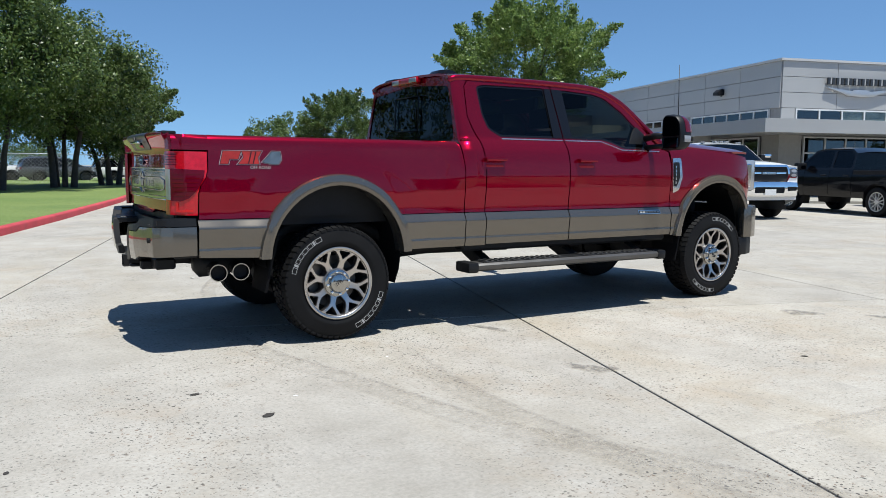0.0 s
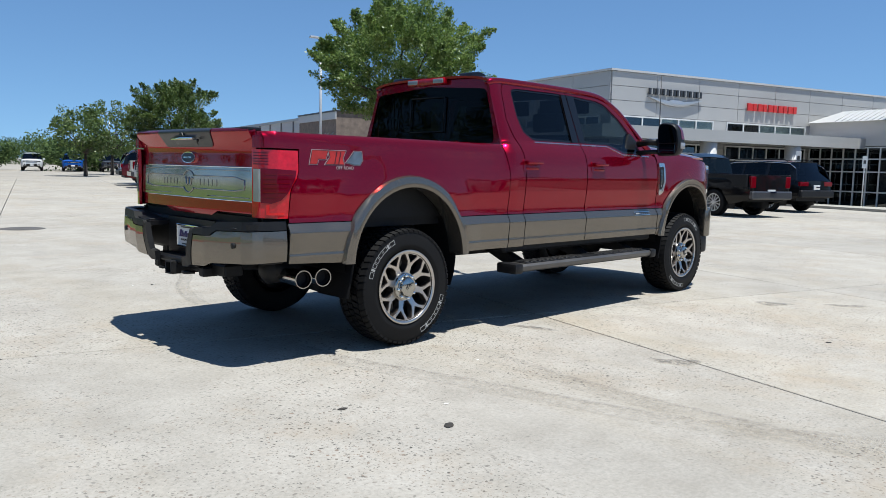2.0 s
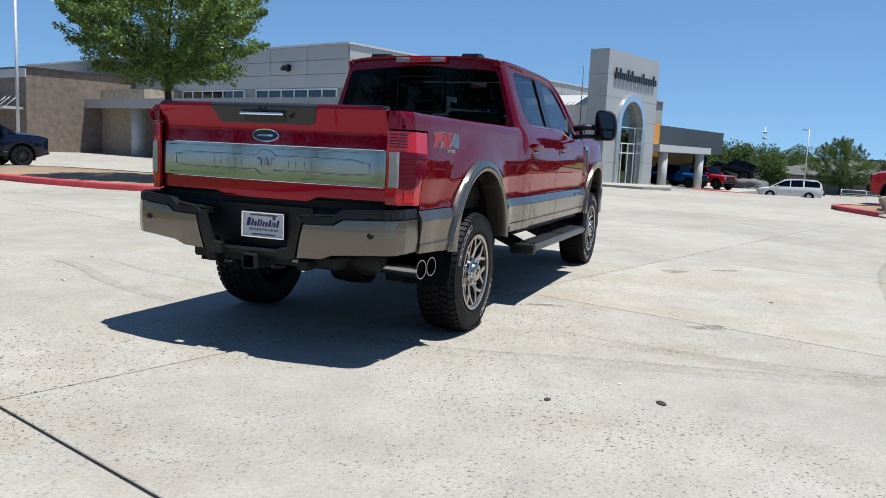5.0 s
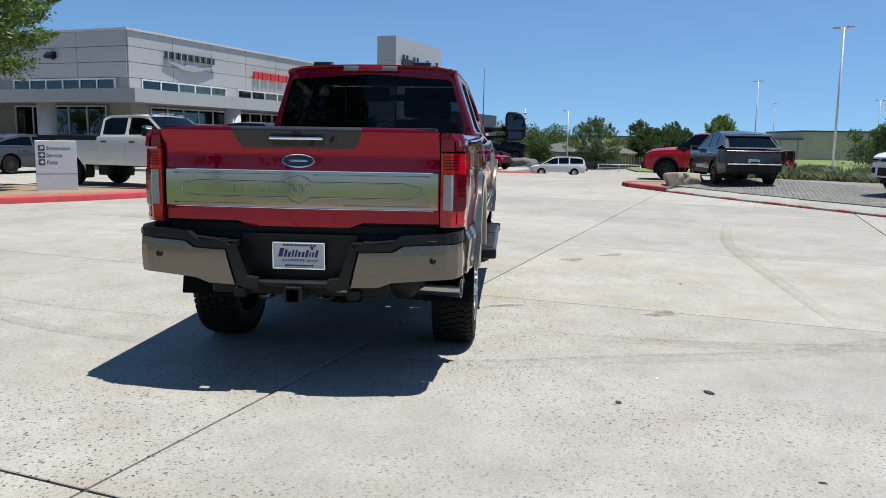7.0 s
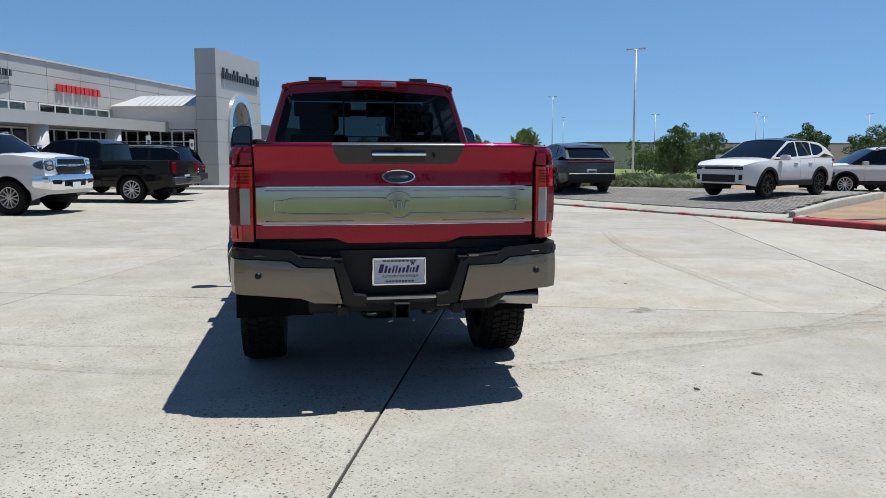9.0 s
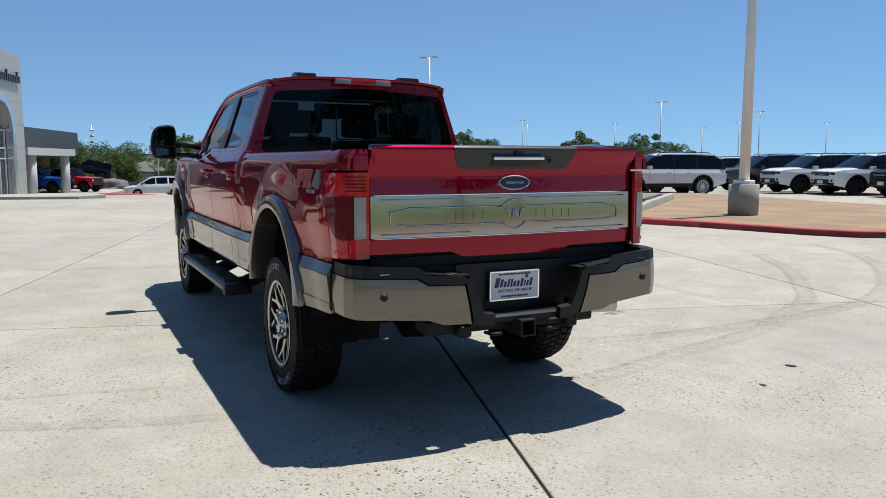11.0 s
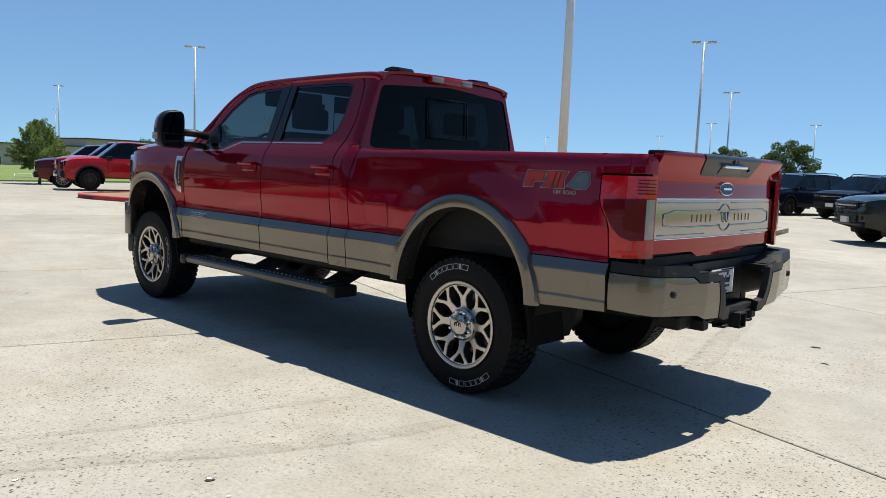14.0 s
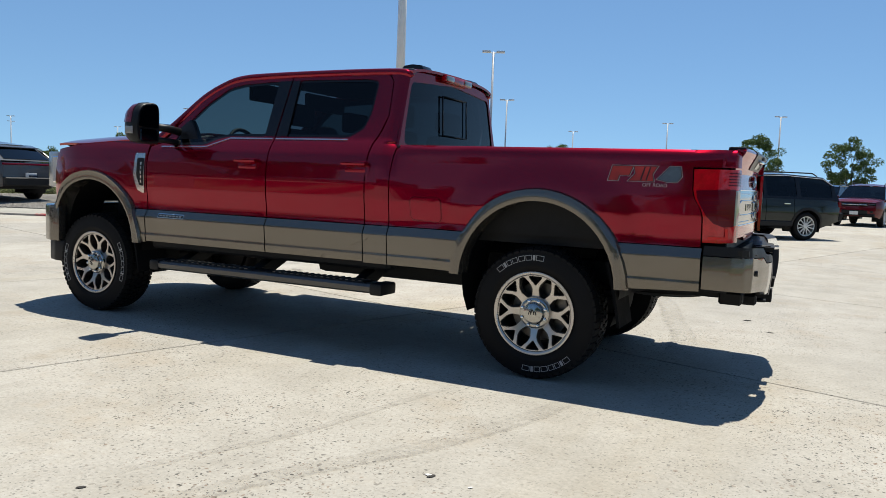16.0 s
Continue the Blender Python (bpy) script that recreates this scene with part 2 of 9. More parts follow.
LENS_RED = plain("red_lens", (0.50, 0.003, 0.014), 0.05, var=0.22, spec=0.3, scale=30, fine=260, coat=0.6)
# red lens with the shade on parked tails in its colour; also dark lens ribs
CAR_TAIL = plain("dark_tail_lens", (0.13, 0.002, 0.007), 0.08, spec=0.25)
BRIGHT_LENS = plain("bright_red_lens", (0.62, 0.012, 0.015), 0.08, spec=0.3)
LENS_SMOKE = plain("smoked_red_lens", (0.105, 0.0018, 0.012), 0.08, spec=0.2)
LENS_WHITE = plain("clear_lens", (0.26, 0.26, 0.265), 0.10, coat=1.0)
SEAT = plain("dark_leather", (0.016, 0.012, 0.010), 0.6)
WHITE_PAINT = paint("white_paint", (0.66, 0.66, 0.65), rough=0.4)
BLACK_PAINT = paint("black_paint", (0.0045, 0.0045, 0.0055), rough=0.3, coat=0.7, dust=0.004)
NAVY_PAINT = paint("navy_paint", (0.006, 0.009, 0.024), metal=0.3)
GREY_PAINT = paint("dark_grey_paint", (0.075, 0.078, 0.085), metal=0.5)
GREEN_BLACK = paint("dark_green_grey_paint", (0.022, 0.028, 0.026), metal=0.4)
BLUE_PAINT = paint("bright_blue_paint", (0.01, 0.10, 0.42), metal=0.2)
BRIGHT_RED = paint("bright_red_paint", (0.42, 0.008, 0.012), rough=0.35)
SILVER_PAINT = paint("silver_paint", (0.45, 0.46, 0.47), metal=0.6)
MAROON = paint("maroon_paint", (0.10, 0.006, 0.012), metal=0.4)
KERB_RED = plain("faded_red_kerb_paint", (0.43, 0.045, 0.055), 0.75, var=0.25, scale=2.5, fine=40, relief=0.002)


# ---- mesh helpers ----
def finish(name, bm, material, parent=None, label="", smooth=None, m=None):
    """Links a bmesh as one mesh object, under a parent when given. smooth: degrees up to which edges are shaded round."""
    me = bpy.data.meshes.new(name)
    if smooth is not None:
        for f in bm.faces:
            f.smooth = True
        for e in bm.edges:
            if len(e.link_faces) == 2 and e.calc_face_angle(0) > radians(smooth):
                e.smooth = False
    bm.to_mesh(me)
    bm.free()
    for one in material if isinstance(material, (list, tuple)) else (material,):
        me.materials.append(one)
    ob = new(name, me)
    if parent is not None:
        ob.parent = parent
    if m is not None:
        ob.matrix_basis = m
    if label:
        ob["label"] = label
    return ob


def part(name, bm, material, parent, label="", smooth=35):
    return finish(name, bm, material, parent, label, smooth)


def thing(name, m, label, category, group="", kind=""):
    e = new(name)
    e.matrix_basis = m
    return tagged(e, label, category, group, kind)


def add_box(bm, lo, hi, bevel=0.0, seg=1):
    r = bmesh.ops.create_cube(bm, size=1.0)
    vs = r["verts"]
    lo, hi = Vector(lo), Vector(hi)
    for v in vs:
        v.co = Vector([lo[i] + (v.co[i] + 0.5) * (hi[i] - lo[i]) for i in range(3)])
    if bevel:
        es = list({e for v in vs for e in v.link_edges})
        bmesh.ops.bevel(bm, geom=es, offset=bevel, segments=seg, affect="EDGES", profile=0.6)
    return vs


def box(lo, hi, bevel=0.0, seg=1):
    bm = bmesh.new()
    add_box(bm, lo, hi, bevel, seg)
    return bm


def add_tube(bm, pts, radii, sides=10, caps=True):
    """A round bar through the points."""
    pts = [Vector(p) for p in pts]
    if not isinstance(radii, (list, tuple)):
        radii = [radii] * len(pts)
    rings = []
    for i, (p, r) in enumerate(zip(pts, radii)):
        d = (pts[min(i + 1, len(pts) - 1)] - pts[max(i - 1, 0)]).normalized()
        a = d.orthogonal().normalized() if i == 0 else (a - d * a.dot(d)).normalized()
        b = d.cross(a)
        rings.append([bm.verts.new(p + (a * math.cos(t) + b * math.sin(t)) * r) for t in [2 * math.pi * k / sides for k in range(sides)]])
    for r0, r1 in zip(rings, rings[1:]):
        for k in range(sides):
            bm.faces.new((r0[k], r0[(k + 1) % sides], r1[(k + 1) % sides], r1[k]))
    if caps:
        bm.faces.new(list(reversed(rings[0])))
        bm.faces.new(rings[-1])


def tube(pts, radii, sides=10):
    bm = bmesh.new()
    add_tube(bm, pts, radii, sides)
    return bm


def add_prism(bm, outline, axis, a, b, bevel=0.0):
    """A flat outline carried from a to b along an axis: 'x': points are (y, z), 'y': (x, z), 'z': (x, y)."""
    def at(p, t):
        return {"x": (t, p[0], p[1]), "y": (p[0], t, p[1]), "z": (p[0], p[1], t)}[axis]
    v0 = [bm.verts.new(at(p, a)) for p in outline]
    v1 = [bm.verts.new(at(p, b)) for p in outline]
    n = len(outline)
    fs = [bm.faces.new(v0), bm.faces.new(list(reversed(v1)))]
    for i in range(n):
        fs.append(bm.faces.new((v0[i], v1[i], v1[(i + 1) % n], v0[(i + 1) % n])))
    bmesh.ops.recalc_face_normals(bm, faces=fs)
    if bevel:
        es = list({e for f in fs for e in f.edges})
        bmesh.ops.bevel(bm, geom=es, offset=bevel, segments=2, affect="EDGES", profile=0.6)
    return v0 + v1


def prism(outline, axis, a, b, bevel=0.0):
    bm = bmesh.new()
    add_prism(bm, outline, axis, a, b, bevel)
    return bm


def add_lathe(bm, profile, steps, axis="y"):
    """Turns (radius, along) points round an axis."""
    rings = []
    for r, h in profile:
        ring = []
        for k in range(steps):
            t = 2 * math.pi * k / steps
            c, s = r * math.cos(t), r * math.sin(t)
            ring.append(bm.verts.new({"y": (c, h, s), "z": (c, s, h), "x": (h, c, s)}[axis]))
        rings.append(ring)
    fs = []
    for r0, r1 in zip(rings, rings[1:]):
        for k in range(steps):
            fs.append(bm.faces.new((r0[k], r1[k], r1[(k + 1) % steps], r0[(k + 1) % steps])))
    return rings, fs


def lathe(profile, steps=32, axis="y"):
    bm = bmesh.new()
    add_lathe(bm, profile, steps, axis)
    bmesh.ops.recalc_face_normals(bm, faces=bm.faces)
    return bm


def arc(cx, cz, rx, rz, a0, a1, n):
    return [(cx + rx * math.cos(radians(a0 + (a1 - a0) * k / n)), cz + rz * math.sin(radians(a0 + (a1 - a0) * k / n))) for k in range(n + 1)]


def rounded(pts, r, n=3):
    """An outline with its corners rounded by about r."""
    out = []
    for i in range(len(pts)):
        p, a, b = Vector(pts[i]), Vector(pts[i - 1]), Vector(pts[(i + 1) % len(pts)])
        da, db = (a - p), (b - p)
        ra, rb = min(r, da.length * 0.45), min(r, db.length * 0.45)
        s, e = p + da.normalized() * ra, p + db.normalized() * rb
        for k in range(n + 1):
            t = k / n
            q = s * (1 - t) ** 2 + p * 2 * t * (1 - t) + e * t * t
            out.append((q.x, q.y))
    return out


def smooth_table(rows, width=0.02):
    """A smooth curve through (value, result) rows."""
    xs = np.array([r[0] for r in rows])
    ys = np.array([r[1] for r in rows])
    fx = np.linspace(xs[0], xs[-1], 600)
    fy = np.interp(fx, xs, ys)
    k = max(1, int(width / (fx[1] - fx[0])))
    pad = np.concatenate([2 * fy[0] - fy[k:0:-1], fy, 2 * fy[-1] - fy[-2:-k - 2:-1]])
    for _ in range(2):
        pad2 = np.convolve(pad, np.ones(2 * k + 1) / (2 * k + 1), "same")
        pad2[:k], pad2[-k:] = pad[:k], pad[-k:]
        pad = pad2
    fy = pad[k:-k]
    return lambda v: float(np.interp(v, fx, fy))


def skin(name, outline, func, material, parent, holes=(), step=(0.08, 0.05), depth=0.02, out=None, label=""):
    """A curved panel: an outline in two coordinates, laid on the surface func(a, b), with turned-in edges of the given depth.
    out: a direction that its outer face looks towards."""
    bm = bmesh.new()
    for loop in (outline, *holes):
        vs = [bm.verts.new((p[0], p[1], 0)) for p in loop]
        for i in range(len(vs)):
            bm.edges.new((vs[i], vs[(i + 1) % len(vs)]))
    bmesh.ops.triangle_fill(bm, use_beauty=True, use_dissolve=False, edges=bm.edges[:])
    lo = [min(p[i] for p in outline) for i in (0, 1)]
    hi = [max(p[i] for p in outline) for i in (0, 1)]
    for i in (0, 1):
        n = int((hi[i] - lo[i]) / step[i])
        for k in range(1, n + 1):
            c = lo[i] + (hi[i] - lo[i]) * k / (n + 1)
            co = (c, 0, 0) if i == 0 else (0, c, 0)
            no = (1, 0, 0) if i == 0 else (0, 1, 0)
            bmesh.ops.bisect_plane(bm, geom=bm.verts[:] + bm.edges[:] + bm.faces[:], plane_co=co, plane_no=no, dist=1e-5)
    bmesh.ops.dissolve_degenerate(bm, dist=1e-5, edges=bm.edges[:])
    out = Vector(out)
    e = 1e-3
    norms = {}
    ab = {}
    for v in bm.verts:
        a, b = v.co.x, v.co.y
        ab[v] = (a, b)
        n = (Vector(func(a + e, b)) - Vector(func(a - e, b))).cross(Vector(func(a, b + e)) - Vector(func(a, b - e)))
        n.normalize()
        if n.dot(out) < 0:
            n = -n
        norms[v] = n
    for v, (a, b) in ab.items():
        v.co = func(a, b)
    for f in bm.faces:
        f.normal_update()
        if f.normal.dot(out) < 0 and f.calc_area() > 1e-9:
            f.normal_flip()
        f.smooth = True
    vnorm = [norms[v] for v in bm.verts]
    if depth:
        rim = [ed for ed in bm.edges if len(ed.link_faces) == 1]
        pairs = [(ed.verts[0], ed.verts[1], ed.link_faces[0]) for ed in rim]
        for v0, v1, f in pairs:
            q = [v0.co.copy(), v1.co.copy(), v1.co - norms[v1] * depth, v0.co - norms[v0] * depth]
            nv = [bm.verts.new(c) for c in q]
            nf = bm.faces.new(nv)
            mid = f.calc_center_median()
            nf.normal_update()
            if nf.normal.dot(mid - (q[0] + q[1]) / 2) > 0:
                nf.normal_flip()
                nf.normal_update()
            nf.smooth = True
            vnorm += [nf.normal.copy()] * 4
    bm.verts.index_update()
    me = bpy.data.meshes.new(name)
    bm.to_mesh(me)
    bm.free()
    me.materials.append(material)
    me.normals_split_custom_set_from_vertices([tuple(n) for n in vnorm])
    ob = new(name, me)
    ob.parent = parent
    if label:
        ob["label"] = label
    return ob


def word_mesh(text, size, material, thick=0.001):
    """A word as a mesh in the built-in font, reading along x, upright along y."""
    cu = bpy.data.curves.new("word", "FONT")
    cu.body, cu.size, cu.extrude = text, size, thick
    tmp = bpy.data.objects.new("word", cu)
    scene.collection.objects.link(tmp)
    me = bpy.data.meshes.new_from_object(tmp.evaluated_get(bpy.context.evaluated_depsgraph_get()))
    bpy.data.objects.remove(tmp)
    me.materials.clear()
    me.materials.append(material)
    return me


def add_plate(bm, outline, holes, axis, a, b):
    """A plate of an outline with holes, between a and b along an axis; the outline lies in the other two coordinates."""
    def at(p, q):
        return {"x": (q, p[0], p[1]), "y": (p[0], q, p[1]), "z": (p[0], p[1], q)}[axis]
    tmp = bmesh.new()
    for loop in (outline, *holes):
        vs = [tmp.verts.new((p[0], p[1], 0)) for p in loop]
        for i in range(len(vs)):
            tmp.edges.new((vs[i], vs[(i + 1) % len(vs)]))
    bmesh.ops.triangle_fill(tmp, use_beauty=True, use_dissolve=False, edges=tmp.edges[:])
    tris = [[(v.co.x, v.co.y) for v in f.verts] for f in tmp.faces]
    tmp.free()
    keep = {}
    def vert(p, q):
        k = (round(p[0], 6), round(p[1], 6), q)
        if k not in keep:
            keep[k] = bm.verts.new(at(p, q))
        return keep[k]
    for t in tris:
        for q in (a, b):
            bm.faces.new([vert(p, q) for p in t])
    for loop in (outline, *holes):
        for i in range(len(loop)):
            p0, p1 = loop[i - 1], loop[i]
            bm.faces.new((vert(p0, a), vert(p1, a), vert(p1, b), vert(p0, b)))
    bmesh.ops.recalc_face_normals(bm, faces=bm.faces)


# ---- plan: u runs along the shop front and the slab joints, w across ----
U = Vector((0.9583, -0.2857, 0))
V = Vector((0.2857, 0.9583, 0))
YAW_U = math.degrees(math.atan2(U.y, U.x))
YAW_V = YAW_U + 90


def uw(u, w, z=0.0):
    return U * u + V * w + Vector((0, 0, z))


def fall(x, y):
    """The ground falls gently beyond the lot."""
    u = 0.9583 * x - 0.2857 * y
    return -0.050 * min(max(u - 30, 0), 34)


# ground sheet, out to the horizon
bm = bmesh.new()
us = [-1500, -300, -60, 0, 12, 26, 30, 34, 38, 44, 50, 56, 62, 90, 160, 400, 1800]
ws = [-1500, -400, -120, -60, -30, 0, 30, 60, 120, 400, 1500]
grid = []
for u in us:
    row = []
    for w in ws:
        p = uw(u, w)
        row.append(bm.verts.new((p.x, p.y, fall(p.x, p.y) - 0.035)))
    grid.append(row)
for a in range(len(us) - 1):
    for b in range(len(ws) - 1):
        bm.faces.new((grid[a][b], grid[a + 1][b], grid[a + 1][b + 1], grid[a][b + 1]))
bmesh.ops.recalc_face_normals(bm, faces=bm.faces)
ground = finish("ground", bm, CONC_FAR)
tagged(ground, "pale sunlit concrete lot reaching the horizon", "ground", kind="structure")

GRASS = None
KERB_WORN, _nt, _b = nodes_of("worn_red_kerb_paint")
_f = ramp(_nt, noise_node(_nt, 1.6, 5, 0.7, "World").outputs[0], [(0.44, (0, 0, 0)), (0.54, (1, 1, 1))]).outputs[0]
link(_nt, mix(_nt, _f, (0.36, 0.33, 0.29), (0.40, 0.07, 0.07)), _b.inputs["Base Color"])
_b.inputs["Roughness"].default_value = 0.85


def grass_material():
    m, nt, b = nodes_of("mown_grass")
    n1 = noise_node(nt, 0.25, 5, 0.6, "World")
    n2 = noise_node(nt, 14, 4, 0.7, "World")
    c = ramp(nt, n1.outputs[0], [(0.3, (0.105, 0.165, 0.036)), (0.7, (0.175, 0.225, 0.060))]).outputs[0]
    c = mix(nt, 1.0, c, ramp(nt, n2.outputs[0], [(0.3, (0.6, 0.62, 0.55)), (0.7, (1.15, 1.12, 1.1))]).outputs[0], "MULTIPLY")
    link(nt, c, b.inputs["Base Color"])
    b.inputs["Roughness"].default_value = 0.9
    bump(nt, b, n2.outputs[0], 0.8, 0.05)
    return m


GRASS = grass_material()
MULCH = plain("dry_earth", (0.26, 0.175, 0.105), 0.95, var=0.28, scale=0.8, fine=22, relief=0.03, coord="Object")


def raised_bed(name, outline, top, material, label, category="island", z0=0.0):
    """A flat bed of ground that stands up to its kerb."""
    b = prism(outline, "z", z0 - 0.1, top)
    ob = finish(name, b, material)
    return tagged(ob, label, category, kind="structure")


def kerb(name, pts, height=0.15, width=0.16, red=None, label="", gutter=0.0, worn=False):
    """A kerb with a rounded nose along a line; red: the stretch of it, in parts of its length, whose face and top are painted."""
    pts = [Vector((*p, 0)) if len(p) == 2 else Vector(p) for p in pts]
    # dense points
    dense = []
    for a, b in zip(pts, pts[1:]):
        n = max(1, int((b - a).length / 0.5))
        dense += [a.lerp(b, k / n) for k in range(n)]
    dense.append(pts[-1])
    prof = [(0, -0.12), (0.0, height - 0.035), (0.012, height - 0.012), (0.04, height), (width, height), (width, -0.12)]
    if worn:
        prof = [(0, -0.12), (0.004, 0.045), (0.03, 0.065), (0.30, height - 0.02), (width, height), (width, -0.12)]
    if gutter:
        prof = [(-gutter, -0.12), (-gutter, 0.012), (-0.01, 0.006)] + prof[1:]
    bm = bmesh.new()
    rings = []
    total = len(dense) - 1
    for i, p in enumerate(dense):
        d = (dense[min(i + 1, total)] - dense[max(i - 1, 0)]).normalized()
        side = Vector((-d.y, d.x, 0))
        zz = fall(p.x, p.y)
        rings.append([bm.verts.new(p + side * o + Vector((0, 0, h + zz))) for o, h in prof])
    for i, (r0, r1) in enumerate(zip(rings, rings[1:])):
        t = (i + 0.5) / total
        for k in range(len(prof) - 1):
            f = bm.faces.new((r0[k], r1[k], r1[k + 1], r0[k + 1]))
            painted = red and red[0] <= t <= red[1] and k >= (2 if gutter else 0) and not (worn and k > 1)
            f.material_index = 1 if painted else 0
    for r in (rings[0], rings[-1]):
        bm.faces.new(r)
    bmesh.ops.recalc_face_normals(bm, faces=bm.faces)
    ob = finish(name, bm, (CONC_KERB, KERB_WORN if worn else KERB_RED), smooth=40)
    return tagged(ob, label or "low concrete kerb with faded red paint", "kerb", kind="structure")


# lawn and kerb beside the drive
lawn_w = [(-17.0, -45.0), (-16.5, -8.0), (-16.0, 3.5), (-15.0, 5.6), (-13.0, 6.3), (-8.0, 6.6), (-4.4, 6.9), (-3.0, 7.5), (-2.2, 8.9), (-0.6, 13.8), (1.9, 22.2), (4.1, 31.0), (8.5, 44.0), (12.5, 58.0)]
raised_bed("lawn_by_drive", [(p[0] - 0.1, p[1] + 0.03) for p in lawn_w] + [(2, 75), (-80, 75), (-80, -45)], 0.13, GRASS, "mown green lawn beside the drive", "lawn")
kerb("kerb_by_drive", lawn_w, red=(0.0, 1.0), label="concrete kerb with a broad red painted face along the lawn", gutter=0.0)

# planted island with the oak and the sign panel
isl = [(12.8, 18.9), (10.5, 18.9), (9.5, 18.4), (9.05, 17.2), (8.45, 13.5), (8.45, 11.2), (8.8, 9.9), (9.5, 9.1), (10.5, 8.2), (11.6, 7.4), (12.2, 7.15), (12.7, 7.3), (12.95, 7.8), (13.2, 9.4), (13.7, 13.0), (13.9, 16.5), (13.6, 18.2), (12.8, 18.9)]
raised_bed("oak_island", [(p[0] + 0.05, p[1] + 0.05) for p in isl], 0.125, MULCH, "raised island of dry brown mulch under the oak")
kerb("oak_island_kerb", list(isl), red=(0.04, 0.62))

# paver pad and mulch island across the lane
pad_edge = [(4.6, -17.5), (4.3, -15.8), (4.05, -13.6), (4.25, -12.3), (4.8, -11.4), (5.6, -10.95), (6.6, -10.7), (7.9, -10.35), (9.5, -9.7), (11.8, -8.65), (14.2, -7.5), (16.2, -6.6), (18.2, -5.85), (20.4, -5.05), (21.2, -4.95), (21.9, -5.2), (22.3, -6.2), (24.4, -11.0), (27.0, -19.0)]
raised_bed("display_island", [(p[0] + 0.24, p[1] - 0.55) if 8 <= i <= 12 else p for i, p in enumerate(pad_edge)] + [(20, -22), (8, -20)], 0.12, MULCH, "raised island of reddish dry gravel beside the display pad")
kerb("display_island_kerb", list(reversed(pad_edge[12:])), height=0.14, red=(0.55, 1.0))
kerb("pad_front_kerb", list(reversed(pad_edge[8:13])), height=0.14, width=0.62, red=(0.0, 1.0), worn=True, label="broad concrete kerb with worn patchy red paint")
kerb("display_island_kerb", list(reversed(pad_edge[:9])), height=0.14, red=(0.0, 0.75))

# ---- the shop ----
PANEL = plain("aluminium_panel", (0.365, 0.36, 0.35), 0.42, 0.1, var=0.05, scale=0.4)
PANEL_LIGHT = plain("light_aluminium_panel", (0.48, 0.47, 0.455), 0.45, 0.1, var=0.04, scale=0.4)
STUCCO = plain("grey_stucco", (0.34, 0.325, 0.30), 0.85, var=0.06, relief=0.004, fine=60)
WHITE_METAL = plain("white_metal_roof", (0.50, 0.495, 0.48), 0.4, 0.1, var=0.05)
DARK_SEAM = plain("dark_seam", (0.235, 0.23, 0.225), 0.7)
FRAME = plain("window_frame_aluminium", (0.60, 0.60, 0.59), 0.4, 0.1, var=0.05)
BLIND = plain("pale_window_blind", (0.44, 0.47, 0.44), 0.8, var=0.25, scale=1.2)
INSIDE = plain("shop_interior", (0.11, 0.112, 0.115), 0.8, var=0.3, scale=0.8)
BRICK = plain("brown_brick", (0.20, 0.155, 0.125), 0.9, var=0.3, scale=3, fine=18, relief=0.01)
BM_UW = pose(0, 0, 0, 0, 0, YAW_U)


def ubox(lo, hi, bevel=0.0):
    """A box in the plan's own axes (u, w, z)."""
    return box(lo, hi, bevel)


def structure(name, bm, material, label, category, smooth=None):
    ob = finish(name, bm, material, smooth=smooth, m=BM_UW.copy())
    return tagged(ob, label, category, kind="structure")


shop = structure("dealership_building", ubox((23.4, 24.25, -1.2), (62, 60, 6.22)), STUCCO, "long grey dealership building with aluminium panel front", "building")


def shop_part(name, bm, material, label="", smooth=None):
    return part(name, bm, material, shop, label, smooth)


# front facade in panels with open joints between them
def panel_row(axis, a0, a1, z0, z1, face, n, rows, mat, depth=0.06):
    zs = np.linspace(z0, z1, rows + 1)
    xs = np.linspace(a0, a1, n + 1)
    for r in range(rows):
        for c in range(n):
            g = 0.012
            if axis == "w":
                b = box((xs[c] + g, face - depth, zs[r] + g), (xs[c + 1] - g, face - 0.002, zs[r + 1] - g))
            else:
                b = box((face - depth, xs[c] + g, zs[r] + g), (face - 0.002, xs[c + 1] - g, zs[r + 1] - g))
            shop_part("panel", b, mat)


shop_part("front_backing", ubox((23.42, 24.2, 2.6), (58.9, 24.248, 6.2)), DARK_SEAM)
shop_part("side_backing", ubox((23.352, 24.2, 2.6), (23.398, 45, 6.2)), DARK_SEAM)
panel_row("w", 23.34, 58.9, 4.08, 6.2, 24.2, 12, 3, PANEL)
panel_row("u", 24.2, 45.2, 4.08, 6.2, 23.35, 7, 3, PANEL)
panel_row("w", 23.34, 50, 3.3, 3.5, 24.2, 9, 1, PANEL)
panel_row("u", 24.2, 45.2, 3.3, 3.5, 23.35, 7, 1, PANEL)
shop_part("parapet_cap", ubox((23.2, 24.06, 6.2), (62, 60, 6.3)), PANEL_LIGHT)


